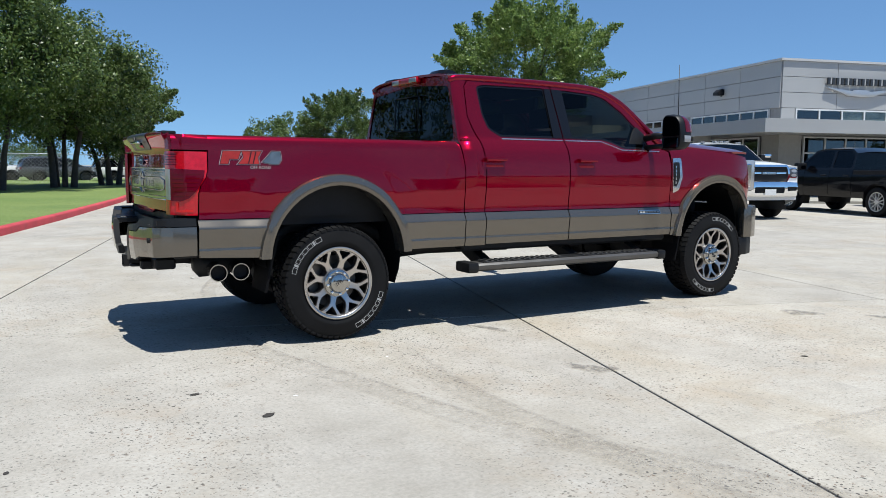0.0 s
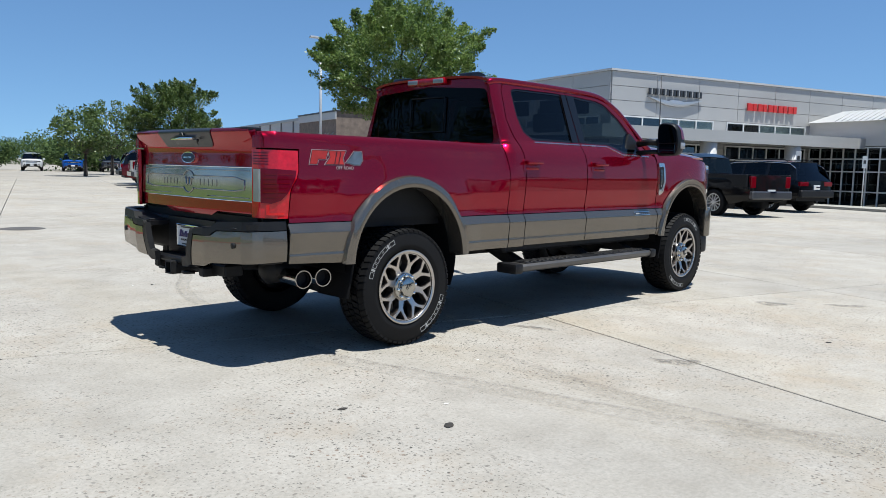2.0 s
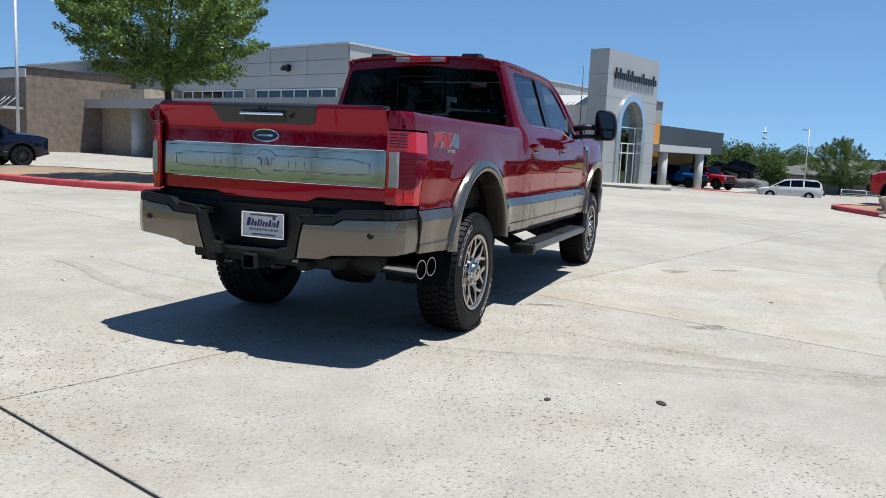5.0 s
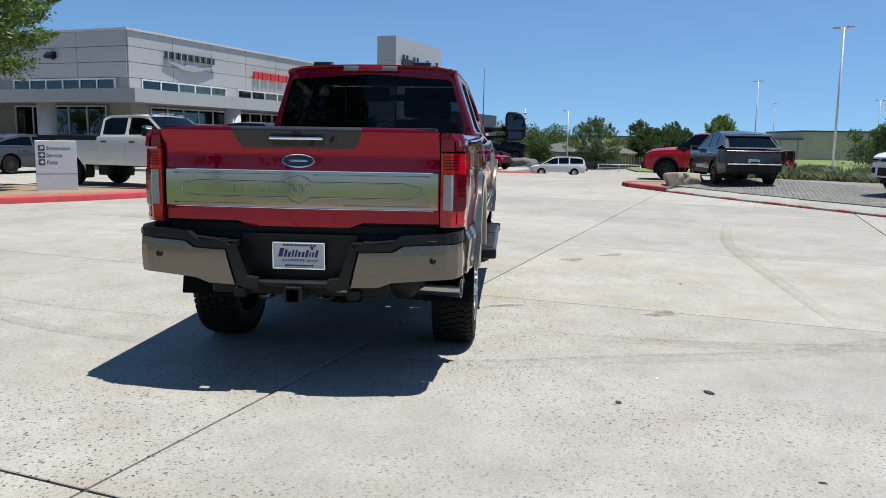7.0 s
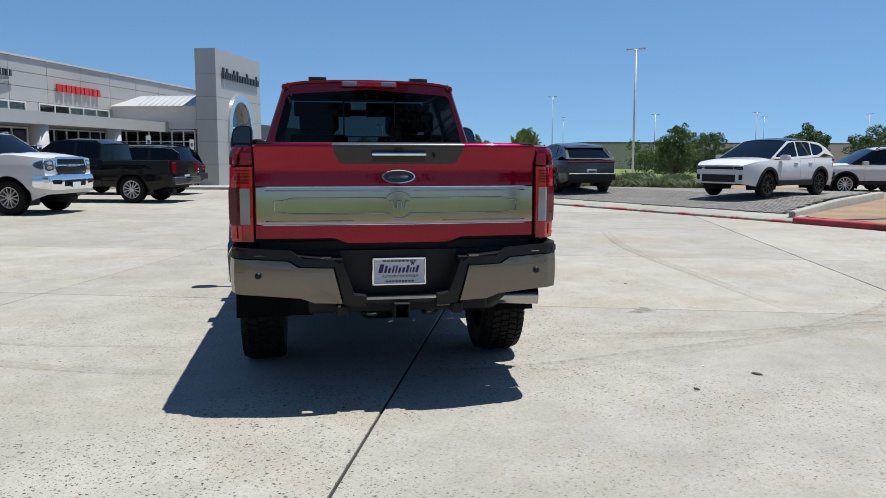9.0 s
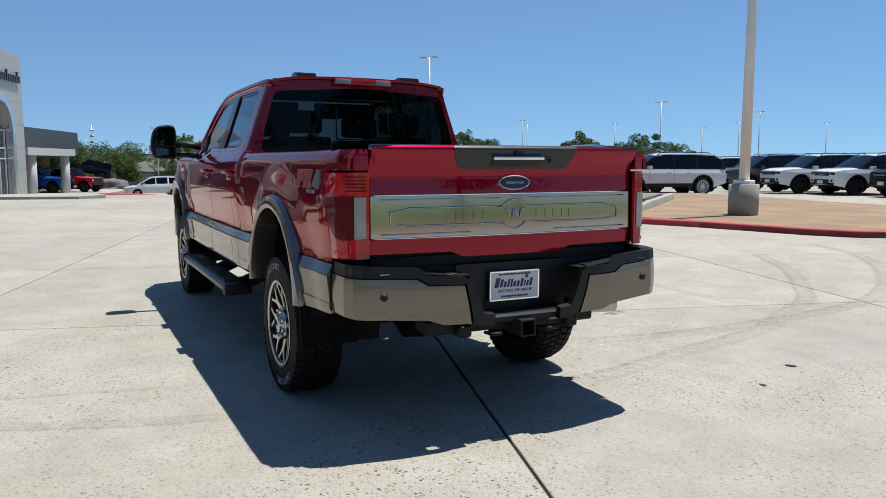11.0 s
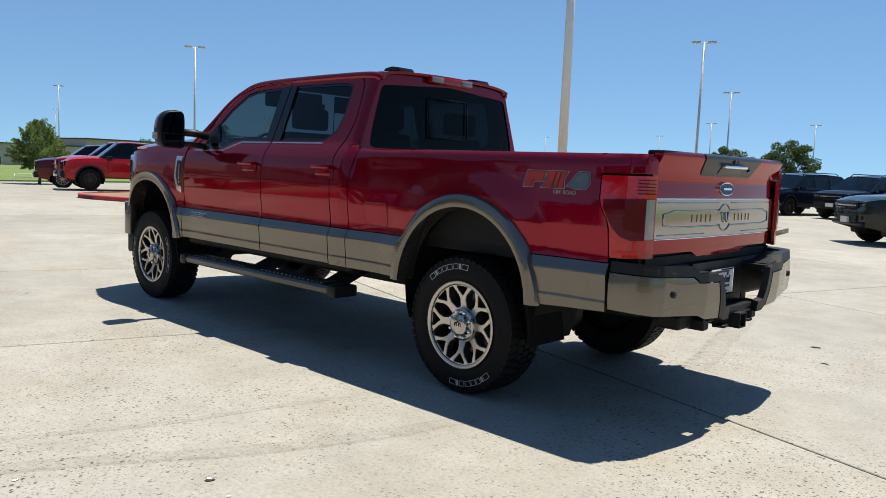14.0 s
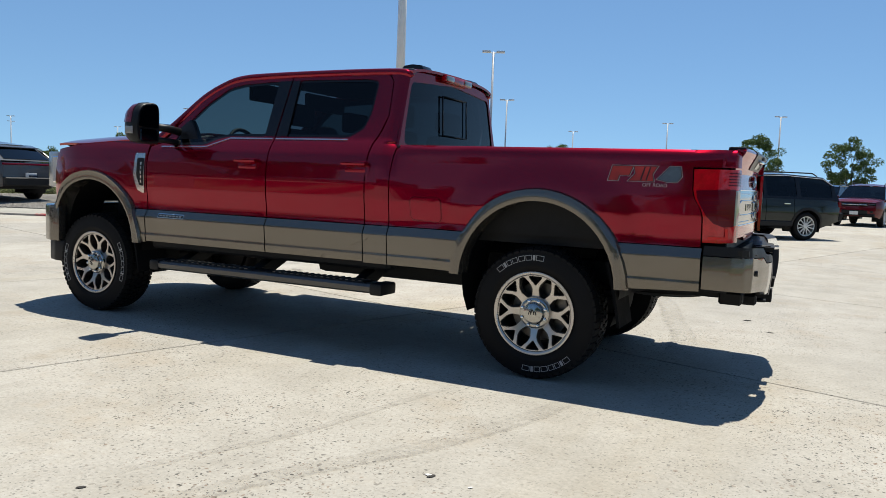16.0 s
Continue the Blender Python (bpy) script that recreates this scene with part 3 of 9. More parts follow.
def window_band(u0, u1, z0, z1, w, n, name="clerestory_window", side=False, rails=()):
    """A row of panes in an aluminium frame, set in the wall."""
    def bx(lo, hi):
        return box((lo[1], lo[0], lo[2]), (hi[1], hi[0], hi[2])) if side else box(lo, hi)
    holder = shop_part(name, bx((u0, w + 0.0, z0), (u1, w + 0.03, z1)), INSIDE)
    fr = bmesh.new()
    t = 0.07
    def add(lo, hi):
        if side:
            lo, hi = (lo[1], lo[0], lo[2]), (hi[1], hi[0], hi[2])
        add_box(fr, lo, hi)
    add((u0, w - 0.1, z0), (u1, w + 0.0, z0 + t))
    add((u0, w - 0.1, z1 - t), (u1, w + 0.0, z1))
    for k in range(n + 1):
        x = u0 + (u1 - u0 - t) * k / n
        add((x, w - 0.098, z0 + t), (x + t, w - 0.002, z1 - t))
    for z in rails:
        add((u0, w - 0.097, z), (u1, w - 0.003, z + t))
    part("window_frame", fr, FRAME, holder)
    for k in range(n):
        a = u0 + (u1 - u0 - t) * k / n + t
        c = u0 + (u1 - u0 - t) * (k + 1) / n
        lit = z1 - z0 < 1 and not side and k >= 2
        part("pane", bx((a, w - 0.05, z0 + t), (c, w - 0.04, z1 - t)), CLEAR if lit else SHOP, holder)
        if lit:
            part("blind", bx((a, w - 0.02, z0 + t), (c, w - 0.012, z1 - t)), BLIND, holder)
    return holder


def pier(u0, u1, z0, z1, w0=24.14, w1=24.2):
    shop_part("panel", ubox((u0, w0, z0), (u1, w1, z1)), PANEL)


window_band(24.1, 30.4, 3.5, 4.06, 24.19, 5)
window_band(31.4, 37.9, 3.5, 4.06, 24.19, 5)
pier(30.42, 31.38, 3.51, 4.07)
pier(23.36, 24.08, 3.51, 4.07)
pier(37.92, 50, 3.51, 4.07)
window_band(24.9, 31.4, 3.5, 4.06, 23.34, 6, side=True)
window_band(32.4, 38.5, 3.5, 4.06, 23.34, 6, side=True)

# canopy round the corner, on round columns
shop_part("canopy", prism([(20.0, 20.7), (50, 20.7), (50, 24.19), (23.34, 24.19), (23.34, 47), (20.0, 47)], "z", 2.86, 3.3), PANEL_LIGHT, "pale grey flat canopy")
shop_part("canopy_edge", prism([(19.93, 20.63), (50.05, 20.63), (50.05, 20.7), (20.0, 20.7), (20.0, 47.05), (19.93, 47.05)], "z", 2.78, 3.34), PANEL)
for cu, cw in ((26.9, 21.4), (33.0, 21.4), (20.9, 26.6), (20.9, 33.0), (20.9, 39.5)):
    shop_part("column", tube([(cu, cw - 0.3 if cu > 22 else cw, -1.0), (cu, cw - 0.3 if cu > 22 else cw, 2.9)], 0.40, 20), PANEL_LIGHT, smooth=60)
shop_part("corner_pier", ubox((23.2, 24.0, -1.0), (24.4, 25.2, 2.86)), STUCCO)
# ground floor glazing
window_band(24.6, 30.4, -0.1, 2.8, 24.19, 5, "shop_window", rails=(0.75, 2.0))
window_band(31.4, 38.0, -0.3, 2.8, 24.19, 6, "shop_window", rails=(0.75, 2.0))
window_band(25.5, 31.4, 0.1, 2.8, 23.34, 5, "shop_window", side=True)
window_band(33.4, 38.5, 0.1, 2.8, 23.34, 4, "shop_window", side=True)

# entrance link with a hipped white metal roof, and the arched tower
link_wall = shop_part("entrance_fascia", ubox((38.3, 18.9, 2.95), (45.6, 24.18, 4.3)), PANEL_LIGHT)
bm = bmesh.new()
c0 = [(38.0, 18.6, 4.3), (45.9, 18.6, 4.3), (45.9, 24.1, 4.3), (38.0, 24.1, 4.3)]
top = [(39.6, 18.6, 5.0), (44.3, 18.6, 5.0), (44.3, 23.0, 5.0), (39.6, 23.0, 5.0)]
vb = [bm.verts.new(p) for p in c0]
vt = [bm.verts.new(p) for p in top]
for i in range(4):
    bm.faces.new((vb[i], vb[(i + 1) % 4], vt[(i + 1) % 4], vt[i]))
bm.faces.new(vt)
bm.faces.new(list(reversed(vb)))
bmesh.ops.recalc_face_normals(bm, faces=bm.faces)
roof = shop_part("entrance_roof", bm, WHITE_METAL)
for k in range(11):
    w = 18.75 + k * 0.36
    part("roof_seam", tube([(38.02, w, 4.33), (39.6, w, 5.02)], 0.02, 5), WHITE_METAL, roof)
window_band(19.0, 24.1, -0.6, 2.9, 38.4, 7, "entrance_window", side=True, rails=(0.4, 1.5, 2.2))

fan = shop_part("fan_light", ubox((38.36, 19.0, 2.98), (38.395, 21.7, 3.78)), SHOP)
for c0, r0 in ((20.35, 0.95), (20.35, 0.55)):
    part("mullion", tube([(38.34, c0 + r0 * math.cos(k * math.pi / 12), 2.98 + 0.78 * r0 / 0.95 * math.sin(k * math.pi / 12)) for k in range(13)], 0.03, 6), FRAME, fan)
for w in (19.95, 20.75):
    part("mullion", tube([(38.335, 20.35, 2.98), (38.335, w, 3.70)], 0.025, 6), FRAME, fan)

TW0, TW1, TF, TB = 38.0, 45.2, 17.5, 18.75
arch_c, arch_r = 41.55, 1.95
spring = 3.2
hole = [(arch_c + arch_r, -1.2)] + arc(arch_c, spring, arch_r, arch_r, 0, 180, 24) + [(arch_c - arch_r, -1.2)]
tower_outline = [(TW0, -1.2)] + list(reversed(hole)) + [(TW1, -1.2), (TW1, 7.58), (TW0, 7.58)]
tower = structure("entrance_tower", prism(tower_outline, "y", TF, TB), PANEL, "tall grey panelled entrance tower with a white arch", "tower")
bm = bmesh.new()
ring_o = arc(arch_c, spring, arch_r, arch_r, 0, 180, 28)
ring_i = arc(arch_c, spring, arch_r - 0.42, arch_r - 0.42, 0, 180, 28)
add_prism(bm, [(arch_c + arch_r, -0.6)] + ring_o + [(arch_c - arch_r, -0.6), (arch_c - arch_r + 0.42, -0.6)] + list(reversed(ring_i)) + [(arch_c + arch_r - 0.42, -0.6)], "y", TF - 0.12, TB - 0.2)
part("arch", bm, plain("bright_arch_metal", (0.66, 0.68, 0.70), 0.24, 0.85, var=0.04), tower, "polished silver metal arch surround", smooth=40)
seam = bmesh.new()
for z in (0.9, 2.2, 3.5, 4.8, 6.1):
    add_box(seam, (TW0 - 0.004, TF - 0.004, z), (arch_c - math.sqrt(max(0, (arch_r + 0.05) ** 2 - max(0, z - spring) ** 2)) if z < spring + arch_r else TW1, TF + 0.02, z + 0.03))
    add_box(seam, (TW0 - 0.004, TF, z), (TW0 + 0.02, TB - 0.005, z + 0.03))
    if z < spring + arch_r:
        add_box(seam, (arch_c + math.sqrt(max(0, (arch_r + 0.05) ** 2 - max(0, z - spring) ** 2)), TF - 0.004, z), (TW1, TF + 0.02, z + 0.03))
part("panel_joints", seam, DARK_SEAM, tower, smooth=None)
gl_o = [(arch_c + 1.9, -0.8)] + arc(arch_c, spring, 1.9, 1.9, 0, 180, 20) + [(arch_c - 1.9, -0.8)]
part("entrance_glazing", prism(gl_o, "y", TF + 0.34, TF + 0.36), SHOP_COATED, tower, "tall arched entrance glazing")
part("tower_backing", box((TW0 + 0.5, TB + 2.2, -1.2), (TW1 - 0.5, TB + 2.3, 2.94)), INSIDE, tower)
fr = bmesh.new()
for x in (-1.35, -0.45, 0.45, 1.35):
    add_box(fr, (arch_c + x - 0.035, TF + 0.28, -0.8), (arch_c + x + 0.035, TF + 0.34, 2.1 if abs(x) < 1 else spring))
for z in (1.5, 2.1, 3.1):
    add_box(fr, (arch_c - 1.5, TF + 0.282, z), (arch_c + 1.5, TF + 0.338, z + 0.07))
part("entrance_frame", fr, FRAME, tower, smooth=None)

# pavement in front of the shop
walkway = prism([(19.5, 18.6), (23, 17.3), (25.4, 16.6), (25.6, 9.2), (27, 8.6), (31, 10.2), (37, 11.5), (50.3, 11.1), (50.3, 24.2), (26, 24.2), (19.5, 24.2)], "z", -1.4, -0.02)
for v in walkway.verts:
    if v.co.z > -0.5:
        v.co.z = 0.10 - 0.050 * min(max(v.co.x - 30, 0), 34)
finish("shop_pavement", walkway, CONC_KERB, m=BM_UW.copy())
tagged(bpy.data.objects["shop_pavement"], "pale concrete walk along the shop front", "pavement", kind="structure")


# sign lettering as plain blocks
def block_sign(name, mats, u0, u1, z0, z1, w, n, label, wing=False, gap=0.22, stroke=0.36, tall=(), rise=0.0, back=None):
    e = thing(name, BM_UW.copy(), label, "sign")
    step = (u1 - u0) / n
    for k in range(n):
        a, b = u0 + k * step, u0 + (k + 1 - gap) * step
        # two upright bars to a block, joined by a thinner plate set back
        zt = z1 + (rise if k in tall else 0)
        part("raised_block", box((a, w - 0.16, z0), (a + (b - a) * stroke, w - 0.06, zt), 0.012), mats, e)
        part("raised_block", box((b - (b - a) * stroke, w - 0.16, z0), (b, w - 0.06, z1), 0.012), mats, e)
        part("block_back", box((a + 0.01, w - 0.12, z0 + 0.02), (b - 0.01, w - 0.07, z1 - 0.02)), back or mats, e)
        part("standoff", tube([(a + 0.1, w - 0.06, (z0 + z1) / 2), (a + 0.1, w + 0.1, (z0 + z1) / 2)], 0.02, 6), FRAME, e)
    if wing:
        zc = z0 - 0.32
        mid = (u0 + u1) / 2
        bm = bmesh.new()
        add_prism(bm, [(u0 - 0.1, zc + 0.22), (mid - 0.5, zc + 0.05), (mid - 0.35, zc + 0.12), (mid + 0.35, zc + 0.12), (mid + 0.5, zc + 0.05), (u1 + 0.1, zc + 0.22), (mid + 0.7, zc - 0.16), (mid, zc - 0.2), (mid - 0.7, zc - 0.16)], "y", w - 0.16, w - 0.04, 0.02)
        part("winged_plate", bm, SILVER_PAINT, e, "silver winged plate")
    return e


SIGN_DARK = plain("dark_sign_face", (0.03, 0.032, 0.035), 0.3)
SIGN_RED = plain("red_sign_face", (0.50, 0.03, 0.03), 0.35)
block_sign("wall_sign", SIGN_DARK, 25.65, 29.4, 5.18, 5.5, 24.14, 8, "dark raised blocks over a silver winged plate", True, gap=0.16, back=PANEL)
block_sign("wall_sign", SIGN_RED, 32.85, 37.0, 4.75, 5.15, 24.14, 5, "row of red raised blocks on the grey wall", gap=0.16, stroke=0.38)
block_sign("tower_sign", SIGN_DARK, 38.8, 44.7, 5.92, 6.32, TF, 11, "row of dark raised blocks on the tower", gap=0.2, stroke=0.38, tall=(0, 1, 3, 4, 7, 10), rise=0.24)
for cu in ((23.3, 28.7, 5.15),):
    e = thing("wall_lamp", BM_UW @ Matrix.Translation(cu), "black wall lamp on the grey side wall", "lamp")
    part("housing", prism([(0.0, -0.14), (0.0, 0.16), (-0.2, 0.16), (-0.38, 0.0), (-0.38, -0.14)], "y", -0.22, 0.22, 0.015), BLACK_TRIM, e)
    part("bracket", box((-0.04, -0.06, -0.2), (0.04, 0.06, 0.2)), BLACK_TRIM, e)

# ---- parked vehicles ----
def clip_band(poly, x0, x1):
    """The piece of an outline between two upright lines."""
    for lim, sign in ((x0, 1), (x1, -1)):
        out = []
        for i in range(len(poly)):
            a, b = poly[i - 1], poly[i]
            ia, ib = sign * (a[0] - lim) >= 0, sign * (b[0] - lim) >= 0
            if ia != ib:
                t = (lim - a[0]) / (b[0] - a[0])
                out.append((lim, a[1] + t * (b[1] - a[1])))
            if ib:
                out.append(b)
        poly = out
    clean = []
    for p in poly:
        if not clean or math.dist(p, clean[-1]) > 1e-4:
            clean.append(p)
    if len(clean) > 1 and math.dist(clean[0], clean[-1]) < 1e-4:
        clean.pop()
    return clean


def wheel_meshes(R, width, rim, spokes, face, key):
    """Tyre and alloy wheel meshes, lying with the outer face towards +y."""
    h = width / 2
    ty = lathe([(rim * 0.97, -h * 0.8), (rim + 0.01, -h * 0.95), ((R + rim) / 2, -h), (R - 0.02, -h * 0.86), (R, -h * 0.6), (R, h * 0.6), (R - 0.02, h * 0.86), ((R + rim) / 2, h), (rim + 0.01, h * 0.95), (rim * 0.97, h * 0.8)], 36)
    rm = bmesh.new()
    add_lathe(rm, [(rim, h * 0.92), (rim * 0.93, h * 0.9), (rim * 0.9, h * 0.5), (rim * 0.88, -h * 0.7)], 36)
    fc = bmesh.new()
    for k in range(spokes):
        a = 2 * math.pi * k / spokes
        wide = rim * math.sin(math.pi / spokes) * 0.52
        for q in (-1, 1):
            vs = add_prism(fc, [(q * wide * 0.25 - 0.013, rim * 0.16), (q * wide * 0.25 + 0.013, rim * 0.16), (q * wide + 0.014, rim * 0.95), (q * wide - 0.014, rim * 0.95)], "y", h * 0.60, h * 0.84)
            bmesh.ops.rotate(fc, verts=vs, cent=(0, 0, 0), matrix=Matrix.Rotation(a, 3, "Y"))
    cap = lathe([(0.001, h * 0.9), (rim * 0.22, h * 0.86), (rim * 0.26, h * 0.6)], 20)
    back = lathe([(0.001, h * 0.1), (rim * 0.9, h * 0.1)], 28)
    return [("tyre", ty, RUBBER), ("rim", rm, face), ("spokes", fc, face), ("hub_cap", cap, face), ("brake", back, UNDER)]


_WHEELS = {}


def add_wheel(parent, x, y, R, width, rim, spokes, face, side):
    key = (R, width, rim, spokes, face.name)
    w = new("wheel")
    w.parent = parent
    w.matrix_basis = pose(x, y, R, 0, 0, 0 if side > 0 else 180)
    if key not in _WHEELS:
        made = []
        for nm, b, mt in wheel_meshes(R, width, rim, spokes, face, key):
            bmesh.ops.recalc_face_normals(b, faces=b.faces)
            made.append(part(nm, b, mt, w).data)
        _WHEELS[key] = made
    else:
        for nm, me in zip(("tyre", "rim", "spokes", "hub_cap", "brake"), _WHEELS[key]):
            o = new(nm, me)
            o.parent = w
    return w


def shrink(poly, d):
    c = [Vector(p) for p in poly]
    out = []
    n = len(c)
    area = sum(c[i - 1].x * c[i].y - c[i].x * c[i - 1].y for i in range(n))
    s = 1 if area > 0 else -1
    for i in range(n):
        e0, e1 = (c[i] - c[i - 1]).normalized(), (c[(i + 1) % n] - c[i]).normalized()
        n0, n1 = Vector((-e0.y, e0.x)) * s, Vector((-e1.y, e1.x)) * s
        b = (n0 + n1)
        b = b / max(0.35, b.length_squared) * 2 if b.length > 1e-6 else n0
        q = c[i] + b * d
        out.append((q.x, q.y))
    return out


def make_vehicle(sp, m, label, category, name, paint_mat, group=""):
    """A parked vehicle from a small table of its measures; x forward from the rear axle."""
    car = thing(name, m, label, category, group)
    W, wb, R = sp["half"], sp["wb"], sp["R"]
    xf, xr, low, belt = wb + sp["fo"], -sp["ro"], sp["low"], sp["belt"]
    ra = R + sp.get("gap", 0.06)
    trim = sp.get("trim", BLACK_TRIM)
    yz = smooth_table([(low - 0.1, W - 0.09), (low, W - 0.05), (low + 0.12, W - 0.01), (low + 0.35, W), (low + 0.55, W - 0.012), (belt[0][1] - 0.08, W - 0.035), (belt[0][1] + 0.2, W - 0.09)], 0.03)

    def side_y(x, z):
        y = yz(z)
        if x > wb + 0.25:
            y -= 0.42 * ((x - wb - 0.25) / (sp["fo"] - 0.25)) ** 2 * 0.5 * sp.get("nose", 1.0)
        if x < -0.35:
            y -= 0.14 * ((-0.35 - x) / max(0.2, sp["ro"] - 0.35)) ** 2
        return y

    sillz = low
    arch_r = arc(0, R, ra, ra, 180 + 8, -8, 16)
    arch_f = arc(wb, R, ra, ra, 180 + 8, -8, 16)
    lo_r = sp.get("low_r", low + 0.12)
    lo_f = sp.get("low_f", low + 0.02)
    outline = [(xr, lo_r)] + [p for p in arch_r] + [(ra + 0.05, sillz), (wb - ra - 0.05, sillz)] + [p for p in arch_f] + [(xf, lo_f)] + list(reversed(belt))
    cuts = [xr - 1] + sp["doors"] + [xf + 1]
    names = sp.get("panels") or (["rear_quarter"] + ["door"] * (len(sp["doors"]) - 1) + ["front_fender"])
    for s in (1, -1):
        for nm, a, b in zip(names, cuts, cuts[1:]):
            poly = clip_band(outline, a + 0.006, b - 0.006)
            if len(poly) < 3:
                continue
            p = skin(nm, poly, lambda x, z, s=s: (x, s * side_y(x, z), z), paint_mat, car, step=(0.14, 0.12), depth=0.015, out=(0, s, 0))
            if nm == "door":
                hx = a + 0.14
                hz = sp["handle"]
                part("handle", box((hx, s * side_y(hx, hz) - 0.02, hz - 0.018), (hx + 0.2, s * side_y(hx, hz) + 0.025, hz + 0.018), 0.008), sp.get("handle_mat", paint_mat), p)
        # black flares round the wheel openings
        if sp.get("flare"):
            fw = sp["flare"]
            for x in (0, wb):
                o_ = arc(x, R, ra + fw, ra + fw, 186, -6, 18)
                i_ = arc(x, R, ra - 0.005, ra - 0.005, -6, 186, 18)
                skin("wheel_flare", o_ + i_, lambda x, z, s=s: (x, s * (side_y(x, z) + 0.012), z), trim, car, step=(0.2, 0.2), depth=0.02, out=(0, s, 0))
        # dark cladding along the sill
        if sp.get("clad"):
            part("sill_cladding", box((ra, s * (W - 0.02) - 0.03, sillz - 0.05), (wb - ra, s * (W - 0.02) + 0.03, sillz + 0.1), 0.02), trim, car)
    # wheel houses and floor
    fl = bmesh.new()
    add_box(fl, (xr + 0.15, -W + 0.22, low - 0.02), (xf - 0.2, W - 0.22, low + 0.25))
    part("underbody", fl, UNDER, car)
    for x in (0, wb):
        for s in (1, -1):
            b = bmesh.new()
            pts = arc(x, R, ra + 0.02, ra + 0.02, 200, -20, 14)
            v0 = [b.verts.new((p[0], s * (W - 0.05), p[1])) for p in pts]
            v1 = [b.verts.new((p[0], s * (W - 0.42), p[1])) for p in pts]
            for i in range(len(pts) - 1):
                b.faces.new((v0[i], v0[i + 1], v1[i + 1], v1[i]))
            b.faces.new(v1)
            part("wheel_house", b, UNDER, car)
            add_wheel(car, x, s * (W - sp["tw"] / 2 - 0.02), R, sp["tw"], sp["rim"], sp["spokes"], sp.get("rim_mat", ALLOY), s)
    belt_z = smooth_table([(p[0], p[1]) for p in belt], 0.05)
    gh = sp["glass"]
    gx0 = min(p[0] for p in gh)
    zb = min(p[1] for p in gh)
    ztop = max(p[1] for p in gh)
    tum = sp.get("tumble", 0.32)

    def gy(z):
        return W - 0.085 - (z - zb) * tum

    # hood
    hx0 = max(p[0] for p in gh if p[1] < zb + 0.12) - 0.12
    def hood(x, y):
        k = min(1.0, abs(y) / side_y(x, belt_z(x)))
        return (x, y, belt_z(x) + (sp.get("crown", 0.075) - (sp.get("crown", 0.075) - 0.025) * max(0, (x - (xf - 0.45)) / 0.45) ** 2) * (1 - k ** 3))
    wf0 = side_y(xf, belt[-1][1] - 0.2)
    hxs = [hx0 + (xf - hx0) * k / 9 for k in range(10)]
    hl = [(x, -side_y(x, belt_z(x)) + 0.012) for x in hxs] + [(xf + 0.05, -wf0 * 0.5), (xf + 0.065, 0), (xf + 0.05, wf0 * 0.5)] + [(x, side_y(x, belt_z(x)) - 0.012) for x in reversed(hxs)]
    skin("hood", hl, hood, paint_mat, car, step=(0.15, 0.12), depth=0.02, out=(0, 0, 1))
    # nose and tail
    ft, rt = belt[-1][1], belt[0][1]
    wf, wr = side_y(xf, ft - 0.2), side_y(xr, rt - 0.2)
    fx = lambda y, z: (xf + 0.06 * (1 - (y / wf) ** 2) - 0.06 * ((z - lo_f) / (ft - lo_f) - 0.4) ** 2, y, z)
    rx = lambda y, z: (xr - 0.05 * (1 - (y / wr) ** 2) + sp.get("lean", 0.04) * (z - lo_r), y, z)
    skin("nose", [(-wf, lo_f), (wf, lo_f), (wf, ft), (wf * 0.7, ft + 0.015), (wf * 0.35, ft + 0.023), (0, ft + 0.025), (-wf * 0.35, ft + 0.023), (-wf * 0.7, ft + 0.015), (-wf, ft)], fx, paint_mat, car, step=(0.2, 0.12), depth=0.02, out=(1, 0, 0))
    skin("tailgate", [(-wr, lo_r + 0.22), (wr, lo_r + 0.22), (wr, rt), (-wr, rt)], rx, paint_mat, car, step=(0.2, 0.12), depth=0.02, out=(-1, 0, 0))
    def on_front(nm, y0, y1, z0, z1, proud, mt, parent=car, bev=0.012, lab=""):
        xm = min(fx(y0, z0)[0], fx(y1, z0)[0], fx(y0, z1)[0], fx(y1, z1)[0])
        return part(nm, box((xm - 0.03, y0, z0), (max(fx(y0, z0)[0], fx(y1, z1)[0], fx((y0 + y1) / 2, z0)[0]) + proud, y1, z1), bev), mt, parent, lab)
    def on_rear(nm, y0, y1, z0, z1, proud, mt, parent=car, bev=0.012, lab=""):
        xm = min(rx(y0, z0)[0], rx(y1, z1)[0], rx((y0 + y1) / 2, z0)[0])
        return part(nm, box((xm - proud, y0, z0), (xm + 0.08, y1, z1), bev), mt, parent, lab)
    if sp.get("heavy_front"):
        def face(off):
            def at(y, z):
                q = abs(y)
                x = xf + 0.075 - 0.09 * q * q - 0.04 * max(0.0, (z - 1.15) / 0.25) ** 2
                if q <= 0.86:
                    return (x + off, y, z)
                # round the corner and back along the fender
                k = min(1.0, (q - 0.86) / 0.10)
                xb = x - max(0.0, q - 0.90) * 1.3
                yb = side_y(min(xb, xf), z) + 0.012
                return (xb + off * (1 - k), math.copysign(q * (1 - k) + k * yb + off * k * 0.3, y), z)
            return at
        fo_ = (1, 0, 0)
        gro = rounded([(-0.50, 0.99), (0.50, 0.99), (0.575, 1.10), (0.545, 1.345), (-0.545, 1.345), (-0.575, 1.10)], 0.05, 3)
        sur = skin("grille_surround", shrink(gro, -0.055), face(0.05), CHROME, car, holes=[gro], step=(0.1, 0.06), depth=0.06, out=fo_, label="chrome grille surround")
        skin("grille", shrink(gro, -0.01), face(0.012), BLACK_TRIM, sur, step=(0.1, 0.06), depth=0.02, out=fo_, label="black mesh grille")
